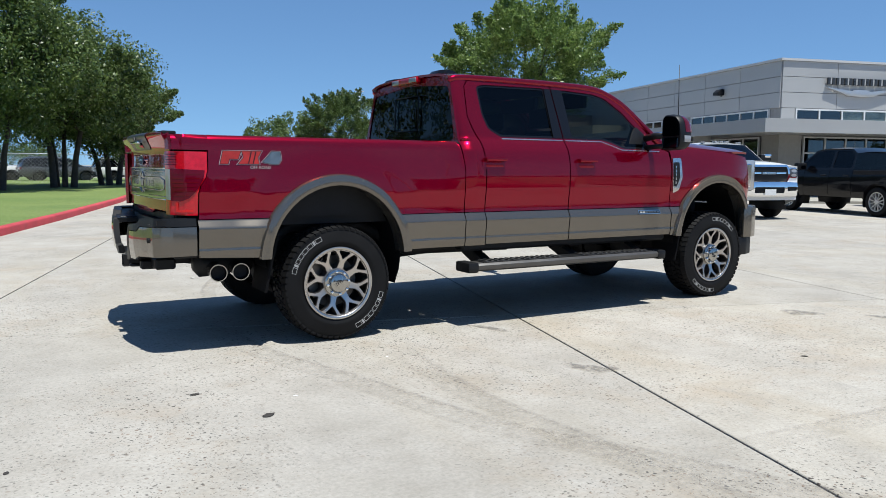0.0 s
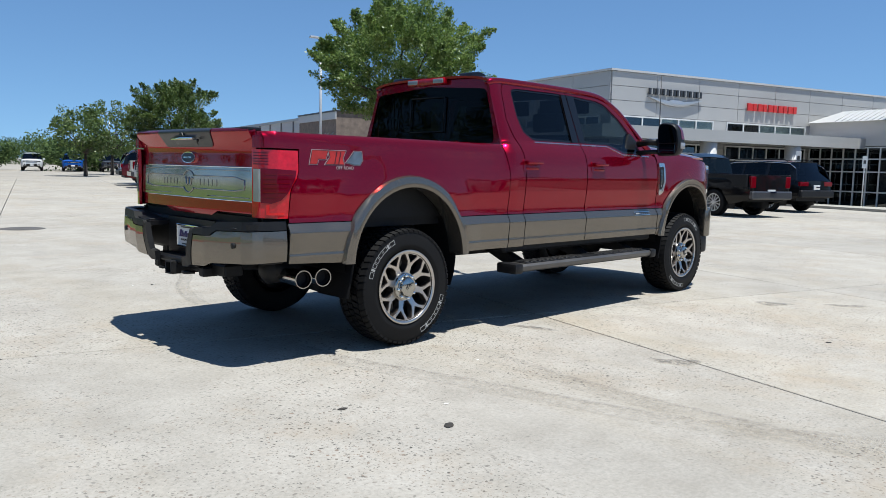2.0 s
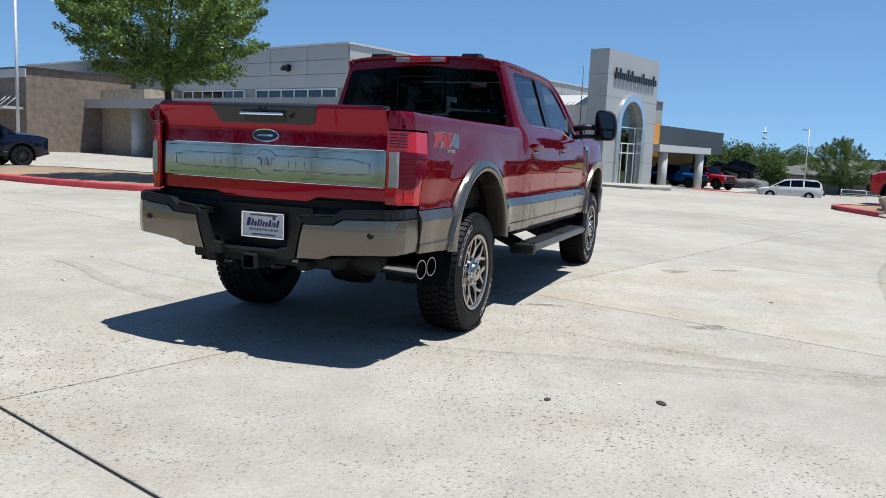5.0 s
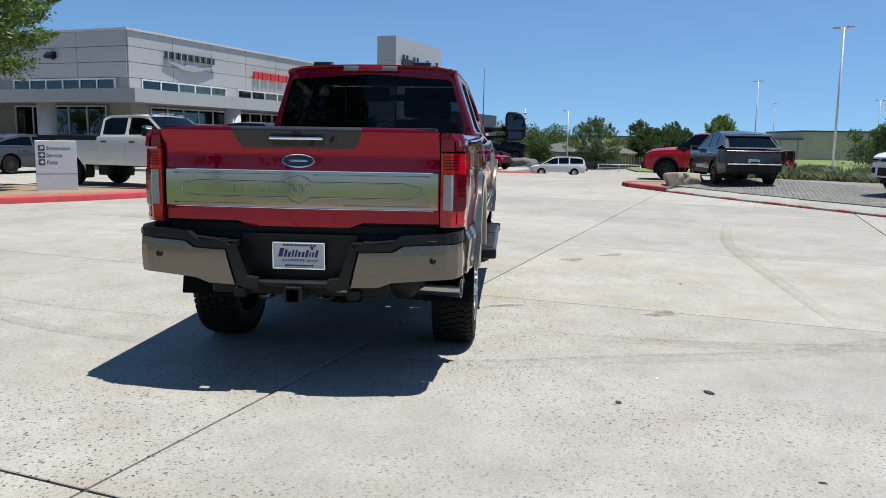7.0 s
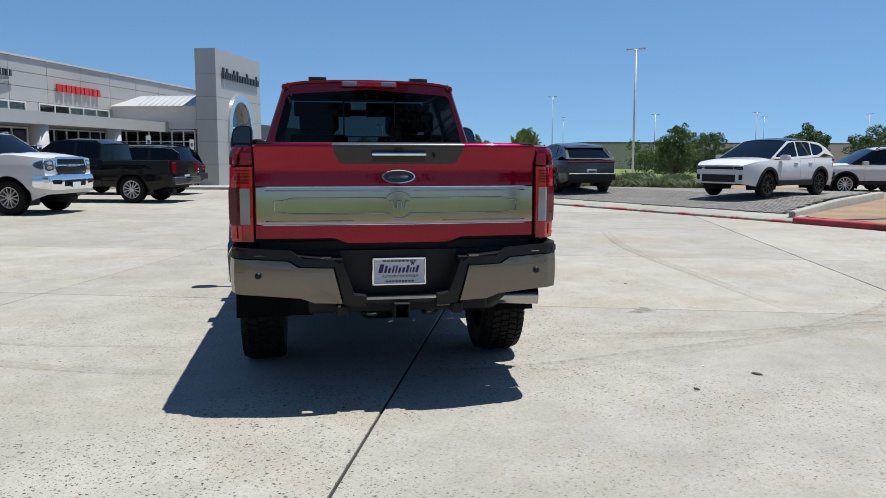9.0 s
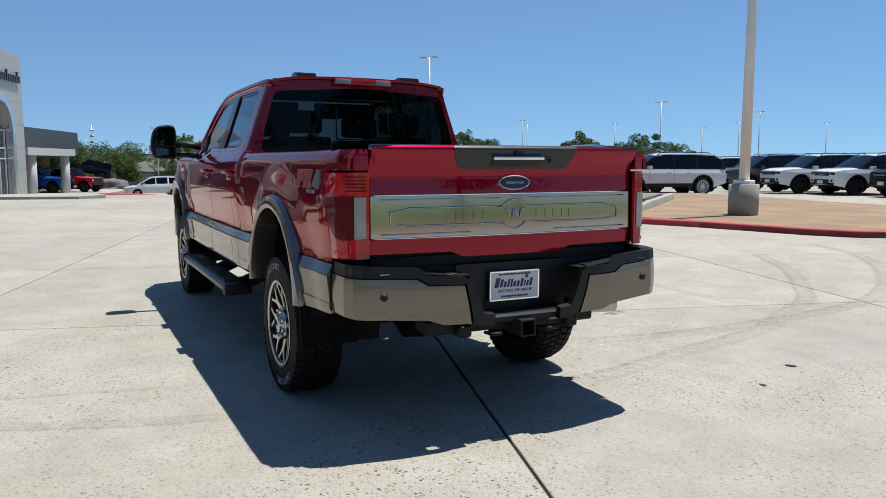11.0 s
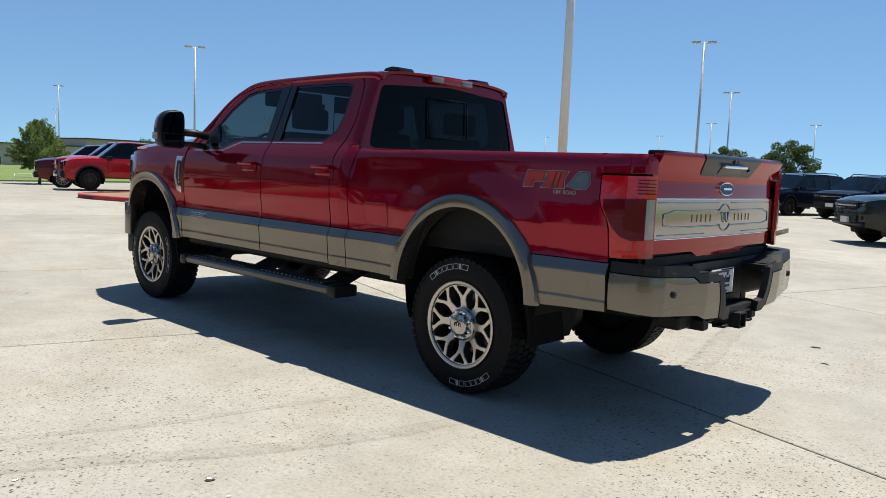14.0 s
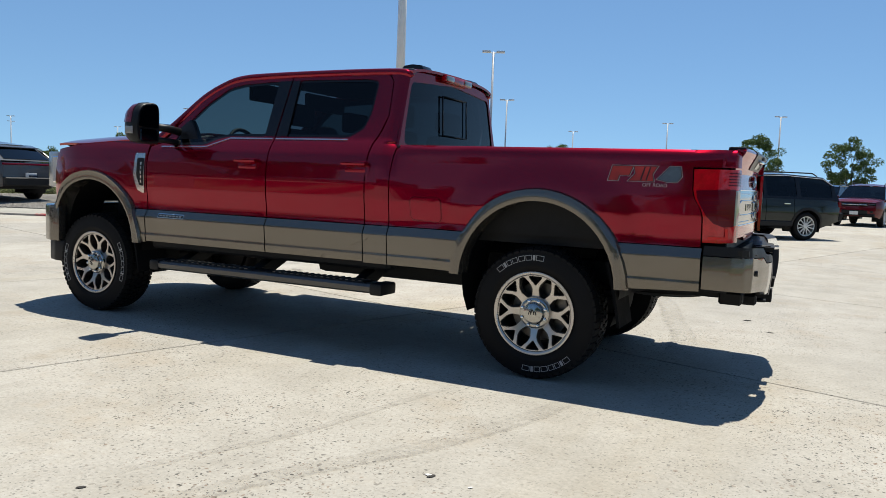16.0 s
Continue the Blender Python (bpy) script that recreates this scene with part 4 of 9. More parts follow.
        for q0, q1 in ((-0.52, -0.22), (0.22, 0.52)):
            skin("grille_bar", rounded([(q0, 1.165), (q1, 1.165), (q1, 1.205), (q0, 1.205)], 0.01, 2), face(0.035), CHROME, sur, step=(0.1, 0.06), depth=0.02, out=fo_)
        skin("name_bar", rounded([(-0.19, 1.155), (0.19, 1.155), (0.19, 1.215), (-0.19, 1.215)], 0.01, 2), face(0.04), SATIN, sur, step=(0.1, 0.06), depth=0.02, out=fo_)
        for s in (1, -1):
            lo_ = [(s * p[0], p[1]) for p in ((0.635, 1.075), (0.80, 1.062), (0.96, 1.085), (1.06, 1.13), (1.10, 1.20), (1.06, 1.27), (0.96, 1.315), (0.72, 1.335), (0.625, 1.31))]
            hl_ = skin("headlight", lo_, face(0.012), CHROME, car, step=(0.05, 0.05), depth=0.03, out=(1, s * 0.6, 0), label="clear headlight with a bright bezel")
            skin("lamp_lens", shrink(lo_, 0.022), face(0.020), LENS_SMOKED, hl_, step=(0.05, 0.05), depth=0.004, out=(1, s * 0.6, 0))
            for zc in (1.135, 1.245):
                skin("lamp_lens", [(s * (0.78 + 0.085 * math.cos(a_)), zc + 0.040 * math.sin(a_)) for a_ in [2 * math.pi * k / 14 for k in range(14)]], face(0.026), LENS_WHITE, hl_, step=(0.05, 0.05), depth=0.004, out=(1, s * 0.6, 0))
        slots = [rounded([(-0.43, 0.685), (0.43, 0.685), (0.43, 0.835), (-0.43, 0.835)], 0.03, 3)] + [rounded([(s * 0.52, 0.735), (s * 0.82, 0.745), (s * 0.82, 0.845), (s * 0.52, 0.845)], 0.03, 3) for s in (1, -1)]
        bmp = skin("front_bumper", rounded([(-1.06, 0.68), (-0.80, 0.60), (0.80, 0.60), (1.06, 0.68), (1.06, 0.945), (0.55, 0.965), (-0.55, 0.965), (-1.06, 0.945)], 0.05, 3), lambda y, z: (face(0.12)(y, z)[0] - 0.9 * (z - 0.80) ** 2, y, z), sp["bumper_mat"], car, holes=slots, step=(0.08, 0.04), depth=0.08, out=fo_, label="chrome front bumper with dark openings")
        for q in slots:
            skin("bumper_slot", shrink(q, -0.01), face(0.07), BLACK_TRIM, bmp, step=(0.1, 0.1), depth=0.01, out=fo_)
        part("front_plate", box((xf + 0.20, -0.16, 0.63), (xf + 0.215, 0.16, 0.78), 0.004), WHITE_PAINT, bmp)
        for q in (-0.56, -0.18, 0.0, 0.18, 0.56):
            part("roof_marker", box((2.60, q - 0.045, 1.985 if abs(q) > 0.4 else 2.01), (2.74, q + 0.045, 2.03 if abs(q) > 0.4 else 2.055), 0.015, 2), LENS_WHITE, car)
        for s in (1, -1):
            part("hood_vent", box((3.78, s * 0.55 - 0.11, belt_z(3.9) + 0.055), (3.98, s * 0.55 + 0.11, belt_z(3.9) + 0.075), 0.006), BLACK_TRIM, car)
            y0, y1 = sorted((s * (W - 0.03), s * (W + 0.30)))
            part("mirror_cap", box((3.00, y0 + (0.12 if s > 0 else 0), 1.60), (3.16, y1 - (0 if s > 0 else 0.12), 1.70), 0.03, 2), CHROME, car)
    gz0, gz1 = sp["grille"]
    gm = sp.get("grille_mat", BLACK_GLOSS)
    gw = sp.get("grille_half", wf * 0.62)
    if sp.get("surround") and not sp.get("heavy_front"):
        t = sp["surround"]
        on_front("grille_surround", -gw - t, gw + t, gz0 - t, gz1 + t, 0.006, CHROME, bev=0.03)
    plain_front = not sp.get("heavy_front")
    if plain_front:
        g = on_front("grille", -gw, gw, gz0, gz1, 0.014, gm)
    if sp.get("intake"):
        i0, i1, ih = sp["intake"]
        on_front("lower_intake", -ih, ih, i0, i1, 0.02, BLACK_TRIM)
        for s in (1, -1):
            y0, y1 = sorted((s * (ih + 0.10), s * (ih + 0.20)))
            on_front("side_intake", y0, y1, i0 + 0.06, i1, 0.015, BLACK_TRIM)
    for k in range(sp.get("bars", 3) if plain_front else 0):
        z = gz0 + (gz1 - gz0) * (k + 0.5) / sp.get("bars", 3)
        part("grille_bar", box((xf - 0.02, -gw * 0.96, z - 0.018), (xf + 0.09, gw * 0.96, z + 0.012), 0.006), sp.get("bar_mat", CHROME), g)
    for s in (1, -1):
        hl0, hl1 = sp["head"]
        y0, y1 = sorted((s * gw * 1.02, s * (wf - 0.0)))
        h = on_front("headlight", y0, y1, hl0, hl1, -0.005, BLACK_GLOSS) if plain_front else None
        if plain_front:
            part("lamp_lens", box((fx(y0, hl0)[0] - 0.05, y0 + 0.02, hl0 + 0.03), (max(fx(y0, hl0)[0], fx(y1, hl0)[0]) + 0.005, y1 - 0.02, hl1 - 0.03), 0.01), sp.get("lens", LENS_WHITE), h)
        t0, t1 = sp["tail"]
        tw = sp.get("tail_w", 0.16)
        y0, y1 = sorted((s * (wr - tw), s * (wr + 0.012)))
        on_rear("tail_light", y0, y1, t0, t1, 0.012, sp.get("tail_mat", CAR_TAIL))
        mx, mz = sp["mirror"]
        mh = new("door_mirror")
        mh.parent = car
        part("housing", box((mx - 0.08, s * (W - 0.02), mz), (mx + 0.1, s * (W + sp.get("mirror_w", 0.2)), mz + sp.get("mirror_h", 0.15)), 0.03, 2) if s > 0 else box((mx - 0.08, s * (W + sp.get("mirror_w", 0.2)), mz), (mx + 0.1, s * (W - 0.02), mz + sp.get("mirror_h", 0.15)), 0.03, 2), sp.get("mirror_mat", paint_mat), mh)
        part("mirror_glass", box((mx - 0.088, s * (W + 0.03) if s > 0 else -(W + 0.18), mz + 0.025), (mx - 0.08, (W + 0.18) if s > 0 else -(W + 0.03), mz + 0.125)), MIRROR, mh)
    fb_ = plain_front and on_front("front_bumper", -wf - 0.0, wf, lo_f, lo_f + sp.get("bumper_h", 0.2), sp.get("bumper_out", 0.05), sp.get("bumper_mat", paint_mat), bev=0.04)
    if sp.get("slots") and plain_front:
        z0, z1 = sp["slots"]
        for y0, y1 in ((-0.42, 0.42), (-0.86, -0.56), (0.56, 0.86)):
            part("bumper_slot", box((xf - 0.05, y0, z0), (max(fx(y0, z0)[0], fx(y1, z0)[0], fx((y0 + y1) / 2, z0)[0]) + sp.get("bumper_out", 0.05) + 0.012, y1, z1), 0.03, 2), BLACK_TRIM, fb_)
    on_rear("rear_bumper", -wr - 0.02, wr + 0.02, lo_r, lo_r + 0.24, 0.07, sp.get("rbumper_mat", trim), bev=0.03)
    pz = sp.get("plate", rt - 0.42)
    pl = on_rear("plate", -0.16, 0.16, pz, pz + 0.16, 0.02, WHITE_PAINT, bev=0.004)
    part("plate_bar", box((xr - 0.15, -0.11, pz + 0.06), (xr - 0.11, 0.11, pz + 0.1)), NAVY_PAINT, pl)
    if sp.get("front_plate") and plain_front:
        on_front("front_plate", -0.16, 0.16, lo_f + 0.06, lo_f + 0.2, 0.075, WHITE_PAINT, bev=0.004)
    # cabin: pillars with window openings, panes, roof, screens
    inner = shrink(gh, 0.065)
    for s in (1, -1):
        wins = []
        for a, b in sp["panes"]:
            w = clip_band(inner, a, b)
            if len(w) >= 3:
                wins.append(rounded(w, 0.05, 2))
        fr = skin("pillar_frame", gh, lambda x, z, s=s: (x, s * gy(z), z), sp.get("pillar_mat", paint_mat), car, holes=wins, step=(0.25, 0.15), depth=0.03, out=(0, s, 0.3))
        for w in wins:
            skin("side_window", w, lambda x, z, s=s: (x, s * (gy(z) - 0.012), z), sp.get("tint", TINT_DARK), fr, step=(0.3, 0.2), depth=0, out=(0, s, 0.3))
    if sp.get("bright_line"):
        for s in (1, -1):
            ptsl = [p for p in gh if p[1] > zb + 0.05]
            part("window_trim", tube([(p[0], s * (gy(p[1]) + 0.012), p[1] - 0.035) for p in ptsl], 0.012, 6), CHROME, car)
    top = sorted([p for p in gh if p[1] > ztop - 0.16])
    rz = smooth_table([(p[0], p[1]) for p in top], 0.08)
    yr = gy(ztop)
    skin("roof", [(top[0][0], -yr - 0.02), (top[-1][0], -yr - 0.02), (top[-1][0], yr + 0.02), (top[0][0], yr + 0.02)], lambda x, y: (x, y, rz(x) + 0.045 * (1 - (y / yr) ** 2)), sp.get("roof_mat", paint_mat), car, step=(0.3, 0.15), depth=0.03, out=(0, 0, 1))
    def screen(nm, p0, p1):
        b = bmesh.new()
        rows = []
        for k in range(5):
            t = k / 4
            x, z = p0[0] + (p1[0] - p0[0]) * t, p0[1] + (p1[1] - p0[1]) * t
            y = gy(z) - 0.01
            bow = 0.05 if p1[0] < p0[0] else -0.04
            rows.append([b.verts.new((x + bow * (1 - (j / 4 - 1) ** 2), y * (j / 4 - 1), z)) for j in range(9)])
        for r0, r1 in zip(rows, rows[1:]):
            for j in range(8):
                b.faces.new((r0[j], r0[j + 1], r1[j + 1], r1[j]))
        if sp.get("hatch") and nm == "rear_window":
            # painted hatch with a smaller pane let into it, and a roof spoiler
            hatch = part("hatch", b, paint_mat, car, smooth=60)
            g = bmesh.new()
            rows = []
            for k in range(5):
                t = 0.10 + 0.72 * k / 4
                x, z = p0[0] + (p1[0] - p0[0]) * t, p0[1] + (p1[1] - p0[1]) * t
                y = (gy(z) - 0.01) * 0.86
                rows.append([g.verts.new((x - 0.04 * (1 - 0.74 * (j / 4 - 1) ** 2) - 0.012, y * (j / 4 - 1), z + 0.012)) for j in range(9)])
            for r0, r1 in zip(rows, rows[1:]):
                for j in range(8):
                    g.faces.new((r0[j], r0[j + 1], r1[j + 1], r1[j]))
            part("rear_window", g, sp.get("tint", TINT_DARK), hatch, smooth=60)
            part("spoiler", prism([(p1[0] - 0.20, p1[1] - 0.045), (p1[0] - 0.20, p1[1] - 0.025), (p1[0] + 0.1, p1[1] + 0.05), (p1[0] + 0.1, p1[1] + 0.0)], "y", -gy(p1[1]) + 0.03, gy(p1[1]) - 0.03, 0.006), sp.get("roof_mat", paint_mat), hatch)
            return
        part(nm, b, sp.get("tint", TINT_DARK), car, smooth=60)
    base_f = max((p for p in gh if p[1] < zb + 0.15), key=lambda p: p[0])
    base_r = min((p for p in gh if p[1] < zb + 0.15), key=lambda p: p[0])
    screen("windscreen", base_f, top[-1])
    screen("rear_window", base_r, top[0])
    # seats
    for x in sp.get("seats", [1.2, 2.1]):
        for s in (1, -1):
            b = box((x - 0.12, s * 0.38 - 0.25, low + 0.2), (x + 0.02, s * 0.38 + 0.25, zb + 0.16), 0.05)
            add_box(b, (x - 0.12, s * 0.38 - 0.13, zb + 0.18), (x - 0.02, s * 0.38 + 0.13, zb + 0.36), 0.04)
            part("seat", b, SEAT, car)
    # open cargo bed
    if sp.get("bed"):
        bx = sp["bed"]
        bz = belt[0][1]
        b = bmesh.new()
        add_box(b, (xr + 0.05, -W + 0.1, low + 0.35), (bx, W - 0.1, low + 0.4))
        part("bed_floor", b, BLACK_TRIM, car)
        for s in (1, -1):
            y0, y1 = sorted((s * (W - 0.10), s * (W - 0.03)))
            part("bed_rail", box((xr + 0.05, y0, low + 0.4), (bx, y1, bz + 0.015), 0.01), BLACK_TRIM if sp.get("dark_rail", True) else paint_mat, car)
        part("cab_back", box((bx - 0.03, -W + 0.08, low + 0.2), (bx + 0.02, W - 0.08, zb + 0.02)), paint_mat, car)
    else:
        b = bmesh.new()
        add_box(b, (gx0 + 0.1, -W + 0.12, zb - 0.08), (hx0 + 0.1, W - 0.12, zb - 0.03))
        part("shelf", b, BLACK_TRIM, car)
    if sp.get("rails"):
        for s in (1, -1):
            ry = s * (yr - 0.04)
            part("roof_rail", tube([(top[0][0] + 0.15, ry, rz(top[0][0]) + 0.03), (top[0][0] + 0.3, ry, ztop + 0.055), (top[-1][0] - 0.3, ry, ztop + 0.055), (top[-1][0] - 0.1, ry, rz(top[-1][0]) + 0.03)], 0.018, 6), sp.get("rail_mat", BLACK_TRIM), car)
    return car


ORANGE_PAINT = paint("orange_red_paint", (0.48, 0.055, 0.015), metal=0.2)
LENS_SMOKED = plain("dark_headlight_lens", (0.05, 0.05, 0.055), 0.08, coat=1.0)
SUV_BIG = dict(half=0.98, wb=3.09, fo=0.95, ro=1.14, low=0.42, R=0.385, tw=0.25, rim=0.27, spokes=6, belt=[(-1.14, 1.10), (0.5, 1.11), (2.4, 1.12), (3.2, 1.11), (3.75, 1.07), (4.04, 1.01)], doors=[0.42, 1.30, 2.42], handle=0.98,
               glass=[(-1.06, 1.10), (-0.90, 1.55), (-0.62, 1.72), (0.5, 1.77), (1.7, 1.75), (2.05, 1.68), (2.95, 1.14), (2.4, 1.12), (0.5, 1.11)], panes=[(-0.85, 0.15), (0.28, 1.22), (1.32, 2.75)], grille=(0.84, 0.98), head=(0.88, 0.98), bumper_h=0.1, bumper_out=0.02, intake=(0.52, 0.68, 0.48), lens=LENS_SMOKED, flare=0.06, bumper_mat=BLACK_TRIM, tail=(0.92, 1.06), tail_w=0.42, mirror=(2.45, 1.10), bars=1, rails=True, front_plate=True, plate=0.72, seats=[-0.2, 0.85, 1.75], clad=True, handle_mat=CHROME, trim=BLACK_TRIM, pillar_mat=BLACK_GLOSS, bright_line=True)
SUV_SMALL = dict(half=0.92, wb=2.64, fo=0.92, ro=0.96, low=0.36, R=0.35, tw=0.235, rim=0.25, spokes=5, belt=[(-0.96, 1.06), (0.0, 1.08), (1.4, 1.03), (2.5, 1.01), (3.2, 0.96), (3.56, 0.86)], doors=[0.32, 1.08, 2.10], handle=0.93,
                 glass=[(-0.90, 1.10), (-0.55, 1.36), (-0.20, 1.50), (0.5, 1.59), (1.1, 1.59), (1.45, 1.54), (2.45, 1.05), (1.4, 1.03), (0.0, 1.09), (-0.4, 1.20)], panes=[(-0.35, 0.28), (0.33, 1.06), (1.11, 2.2)], flare=0.07, bumper_h=0.06, bumper_out=0.01, intake=(0.42, 0.62, 0.50), lens=LENS_SMOKED, pillar_mat=BLACK_GLOSS, grille=(0.76, 0.83), head=(0.75, 0.83), tail=(0.985, 1.035), tail_w=0.86, tail_mat=LENS_SMOKE, hatch=True, mirror=(2.05, 1.0), bars=1, bar_mat=BLACK_TRIM, grille_mat=BLACK_TRIM, rim_mat=RIM_DARK, clad=True, seats=[0.5, 1.35], plate=0.62, low_r=0.42)
PICKUP_HD = dict(half=1.0, wb=3.80, fo=0.93, ro=1.25, low=0.62, R=0.42, tw=0.28, rim=0.255, spokes=6, gap=0.10, belt=[(-1.25, 1.40), (1.0, 1.40), (1.05, 1.38), (3.0, 1.40), (3.9, 1.44), (4.73, 1.36)], doors=[1.08, 2.08, 3.12], handle=1.26, panels=["bed_side", "door", "door", "front_fender"],
                 glass=[(1.12, 1.38), (1.14, 1.88), (1.35, 1.97), (2.4, 1.99), (2.75, 1.95), (3.5, 1.42), (3.0, 1.40)], panes=[(1.2, 2.02), (2.12, 3.35)], grille=(0.97, 1.35), grille_half=0.52, surround=0.045, head=(1.08, 1.30), bumper_h=0.40, bumper_out=0.09, slots=(0.70, 0.80), tail=(1.0, 1.32), tail_w=0.12, mirror=(3.05, 1.42), mirror_h=0.26, mirror_w=0.3, mirror_mat=BLACK_TRIM, bars=1, bumper_mat=CHROME, rbumper_mat=CHROME, bed=1.05, lean=0.0, nose=0.35, low_f=0.5, low_r=0.62, seats=[1.7, 2.6], front_plate=True, handle_mat=BLACK_TRIM, plate=0.68)
PICKUP_HALF = dict(PICKUP_HD, surround=0, slots=None, bumper_h=0.25, pillar_mat=BLACK_GLOSS, wb=3.55, fo=0.98, ro=1.25, low=0.50, half=1.0, R=0.41, rim=0.27, gap=0.08, belt=[(-1.25, 1.26), (0.85, 1.26), (0.9, 1.27), (2.8, 1.28), (3.7, 1.26), (4.53, 1.16)], doors=[0.93, 1.83, 2.88], handle=1.12,
                   glass=[(0.97, 1.27), (1.0, 1.76), (1.2, 1.88), (2.2, 1.91), (2.6, 1.86), (3.35, 1.30), (2.8, 1.28)], panes=[(1.05, 1.78), (1.88, 3.1)], grille=(0.78, 1.10), head=(0.92, 1.10), tail=(0.88, 1.22), tail_w=0.2, mirror=(2.85, 1.28), mirror_h=0.2, bed=0.9, low_f=0.45, low_r=0.55, seats=[1.5, 2.4], bumper_mat=BLACK_PAINT, rbumper_mat=GREY_PAINT, grille_mat=BLACK_GLOSS, bar_mat=BLACK_TRIM)
PICKUP_MID = dict(PICKUP_HALF, wb=3.22, fo=0.86, ro=1.2, half=0.95, R=0.40, rim=0.23, flare=0.05, crown=0.10, belt=[(-1.2, 1.20), (0.7, 1.20), (0.75, 1.21), (2.6, 1.20), (3.4, 1.17), (3.85, 1.12), (4.08, 1.02)], doors=[0.78, 1.62, 2.58], handle=1.0,
                  glass=[(0.80, 1.20), (0.83, 1.68), (1.0, 1.80), (1.9, 1.84), (2.2, 1.80), (2.88, 1.24), (2.6, 1.20)], panes=[(0.88, 1.57), (1.67, 2.7)], grille=(0.74, 1.02), head=(0.88, 1.06), tail=(0.8, 1.06), mirror=(2.55, 1.12), mirror_h=0.17, bed=0.75, seats=[1.3, 2.1], bumper_mat=BLACK_TRIM, rim_mat=RIM_DARK)
COUPE = dict(half=0.93, wb=2.85, fo=0.86, ro=1.05, low=0.28, R=0.34, tw=0.25, rim=0.26, spokes=10, belt=[(-1.05, 0.98), (0.0, 0.95), (1.5, 0.92), (2.6, 0.88), (3.71, 0.66)], doors=[0.35, 1.0, 2.05], handle=0.84,
             glass=[(-0.75, 1.0), (0.0, 1.27), (0.6, 1.39), (1.2, 1.40), (1.5, 1.36), (2.4, 0.92), (1.5, 0.92), (0.0, 0.96)], panes=[(-0.3, 0.95), (1.02, 2.15)], grille=(0.38, 0.6), head=(0.58, 0.7), tail=(0.8, 0.92), tail_w=0.3, mirror=(1.95, 0.95), bars=1, rim_mat=RIM_DARK, seats=[0.7, 1.4], plate=0.55, tumble=0.42, tint=TINT_DARK)
VAN = dict(half=0.98, wb=3.03, fo=0.95, ro=1.1, low=0.36, R=0.34, tw=0.22, rim=0.21, spokes=7, belt=[(-1.1, 1.08), (0.8, 1.06), (2.3, 1.02), (3.1, 0.96), (3.98, 0.80)], doors=[0.5, 1.45, 2.5], handle=0.92,
           glass=[(-1.02, 1.08), (-0.88, 1.5), (-0.65, 1.68), (0.6, 1.74), (1.6, 1.72), (2.0, 1.64), (3.15, 1.0), (2.3, 1.02), (0.8, 1.06)], panes=[(-0.8, 0.4), (0.52, 1.45), (1.52, 2.8)], grille=(0.5, 0.65), head=(0.68, 0.8), tail=(0.95, 1.3), tail_w=0.16, mirror=(2.5, 1.02), bars=2, seats=[-0.2, 0.8, 1.8], plate=0.8, rails=True)
JEEP_BOX = dict(half=0.92, wb=2.95, fo=0.72, ro=0.72, low=0.56, R=0.43, tw=0.27, rim=0.22, spokes=6, gap=0.12, belt=[(-0.72, 1.22), (1.0, 1.22), (2.2, 1.22), (2.6, 1.18), (3.67, 1.14)], doors=[0.30, 1.12, 2.05], handle=1.08,
                glass=[(-0.70, 1.22), (-0.66, 1.80), (-0.5, 1.88), (0.6, 1.90), (1.75, 1.87), (2.2, 1.26), (1.0, 1.22)], panes=[(-0.6, 0.22), (0.36, 1.06), (1.16, 2.1)], grille=(0.82, 1.1), head=(0.9, 1.06), tail=(0.98, 1.18), tail_w=0.1, mirror=(1.95, 1.25), bars=5, bar_mat=BLACK_TRIM, roof_mat=BLACK_TRIM, tumble=0.12, nose=0.3, rim_mat=RIM_DARK, bumper_mat=BLACK_TRIM, seats=[0.6, 1.4], lean=0.0)
CATALOG = {}


def park(kind, sp, x, y, yaw, paint_mat, name, label, category, group="", z=None):
    key = (kind, paint_mat.name)
    m = pose(x, y, fall(x, y) if z is None else z, 0, 0, yaw)
    if key in CATALOG:
        c = copy_thing(CATALOG[key], m)
        return tagged(c, label, category, group)
    CATALOG[key] = make_vehicle(sp, m, label, category, name, paint_mat, group)
    return CATALOG[key]


YV = YAW_V
# beside the oak island
park("hd", dict(PICKUP_HD, heavy_front=True), 16.3, 10.98, -107.2, WHITE_PAINT, "pickup_truck", "white heavy-duty crew-cab pickup with a chrome grille and bumper", "pickup truck")
park("half", PICKUP_HALF, 19.75, 5.58, YV, BLACK_PAINT, "pickup_truck", "black crew-cab pickup truck parked by the shop", "pickup truck")
park("suvb", dict(SUV_BIG, plate=0.8), 24.45, 5.85, YV, BLACK_PAINT, "sport_utility_car", "black sport utility car parked past the black pickup", "car")
park("coupe", COUPE, 20.9, 17.4, YAW_U - 4, GREY_PAINT, "coupe_car", "dark grey low coupe with black wheels parked behind the sign panel", "car")
park("coupeb", COUPE, 29.17, 23.65, YAW_U + 180, BLUE_PAINT, "coupe_car", "bright blue low coupe parked nose-out by the shop", "car")
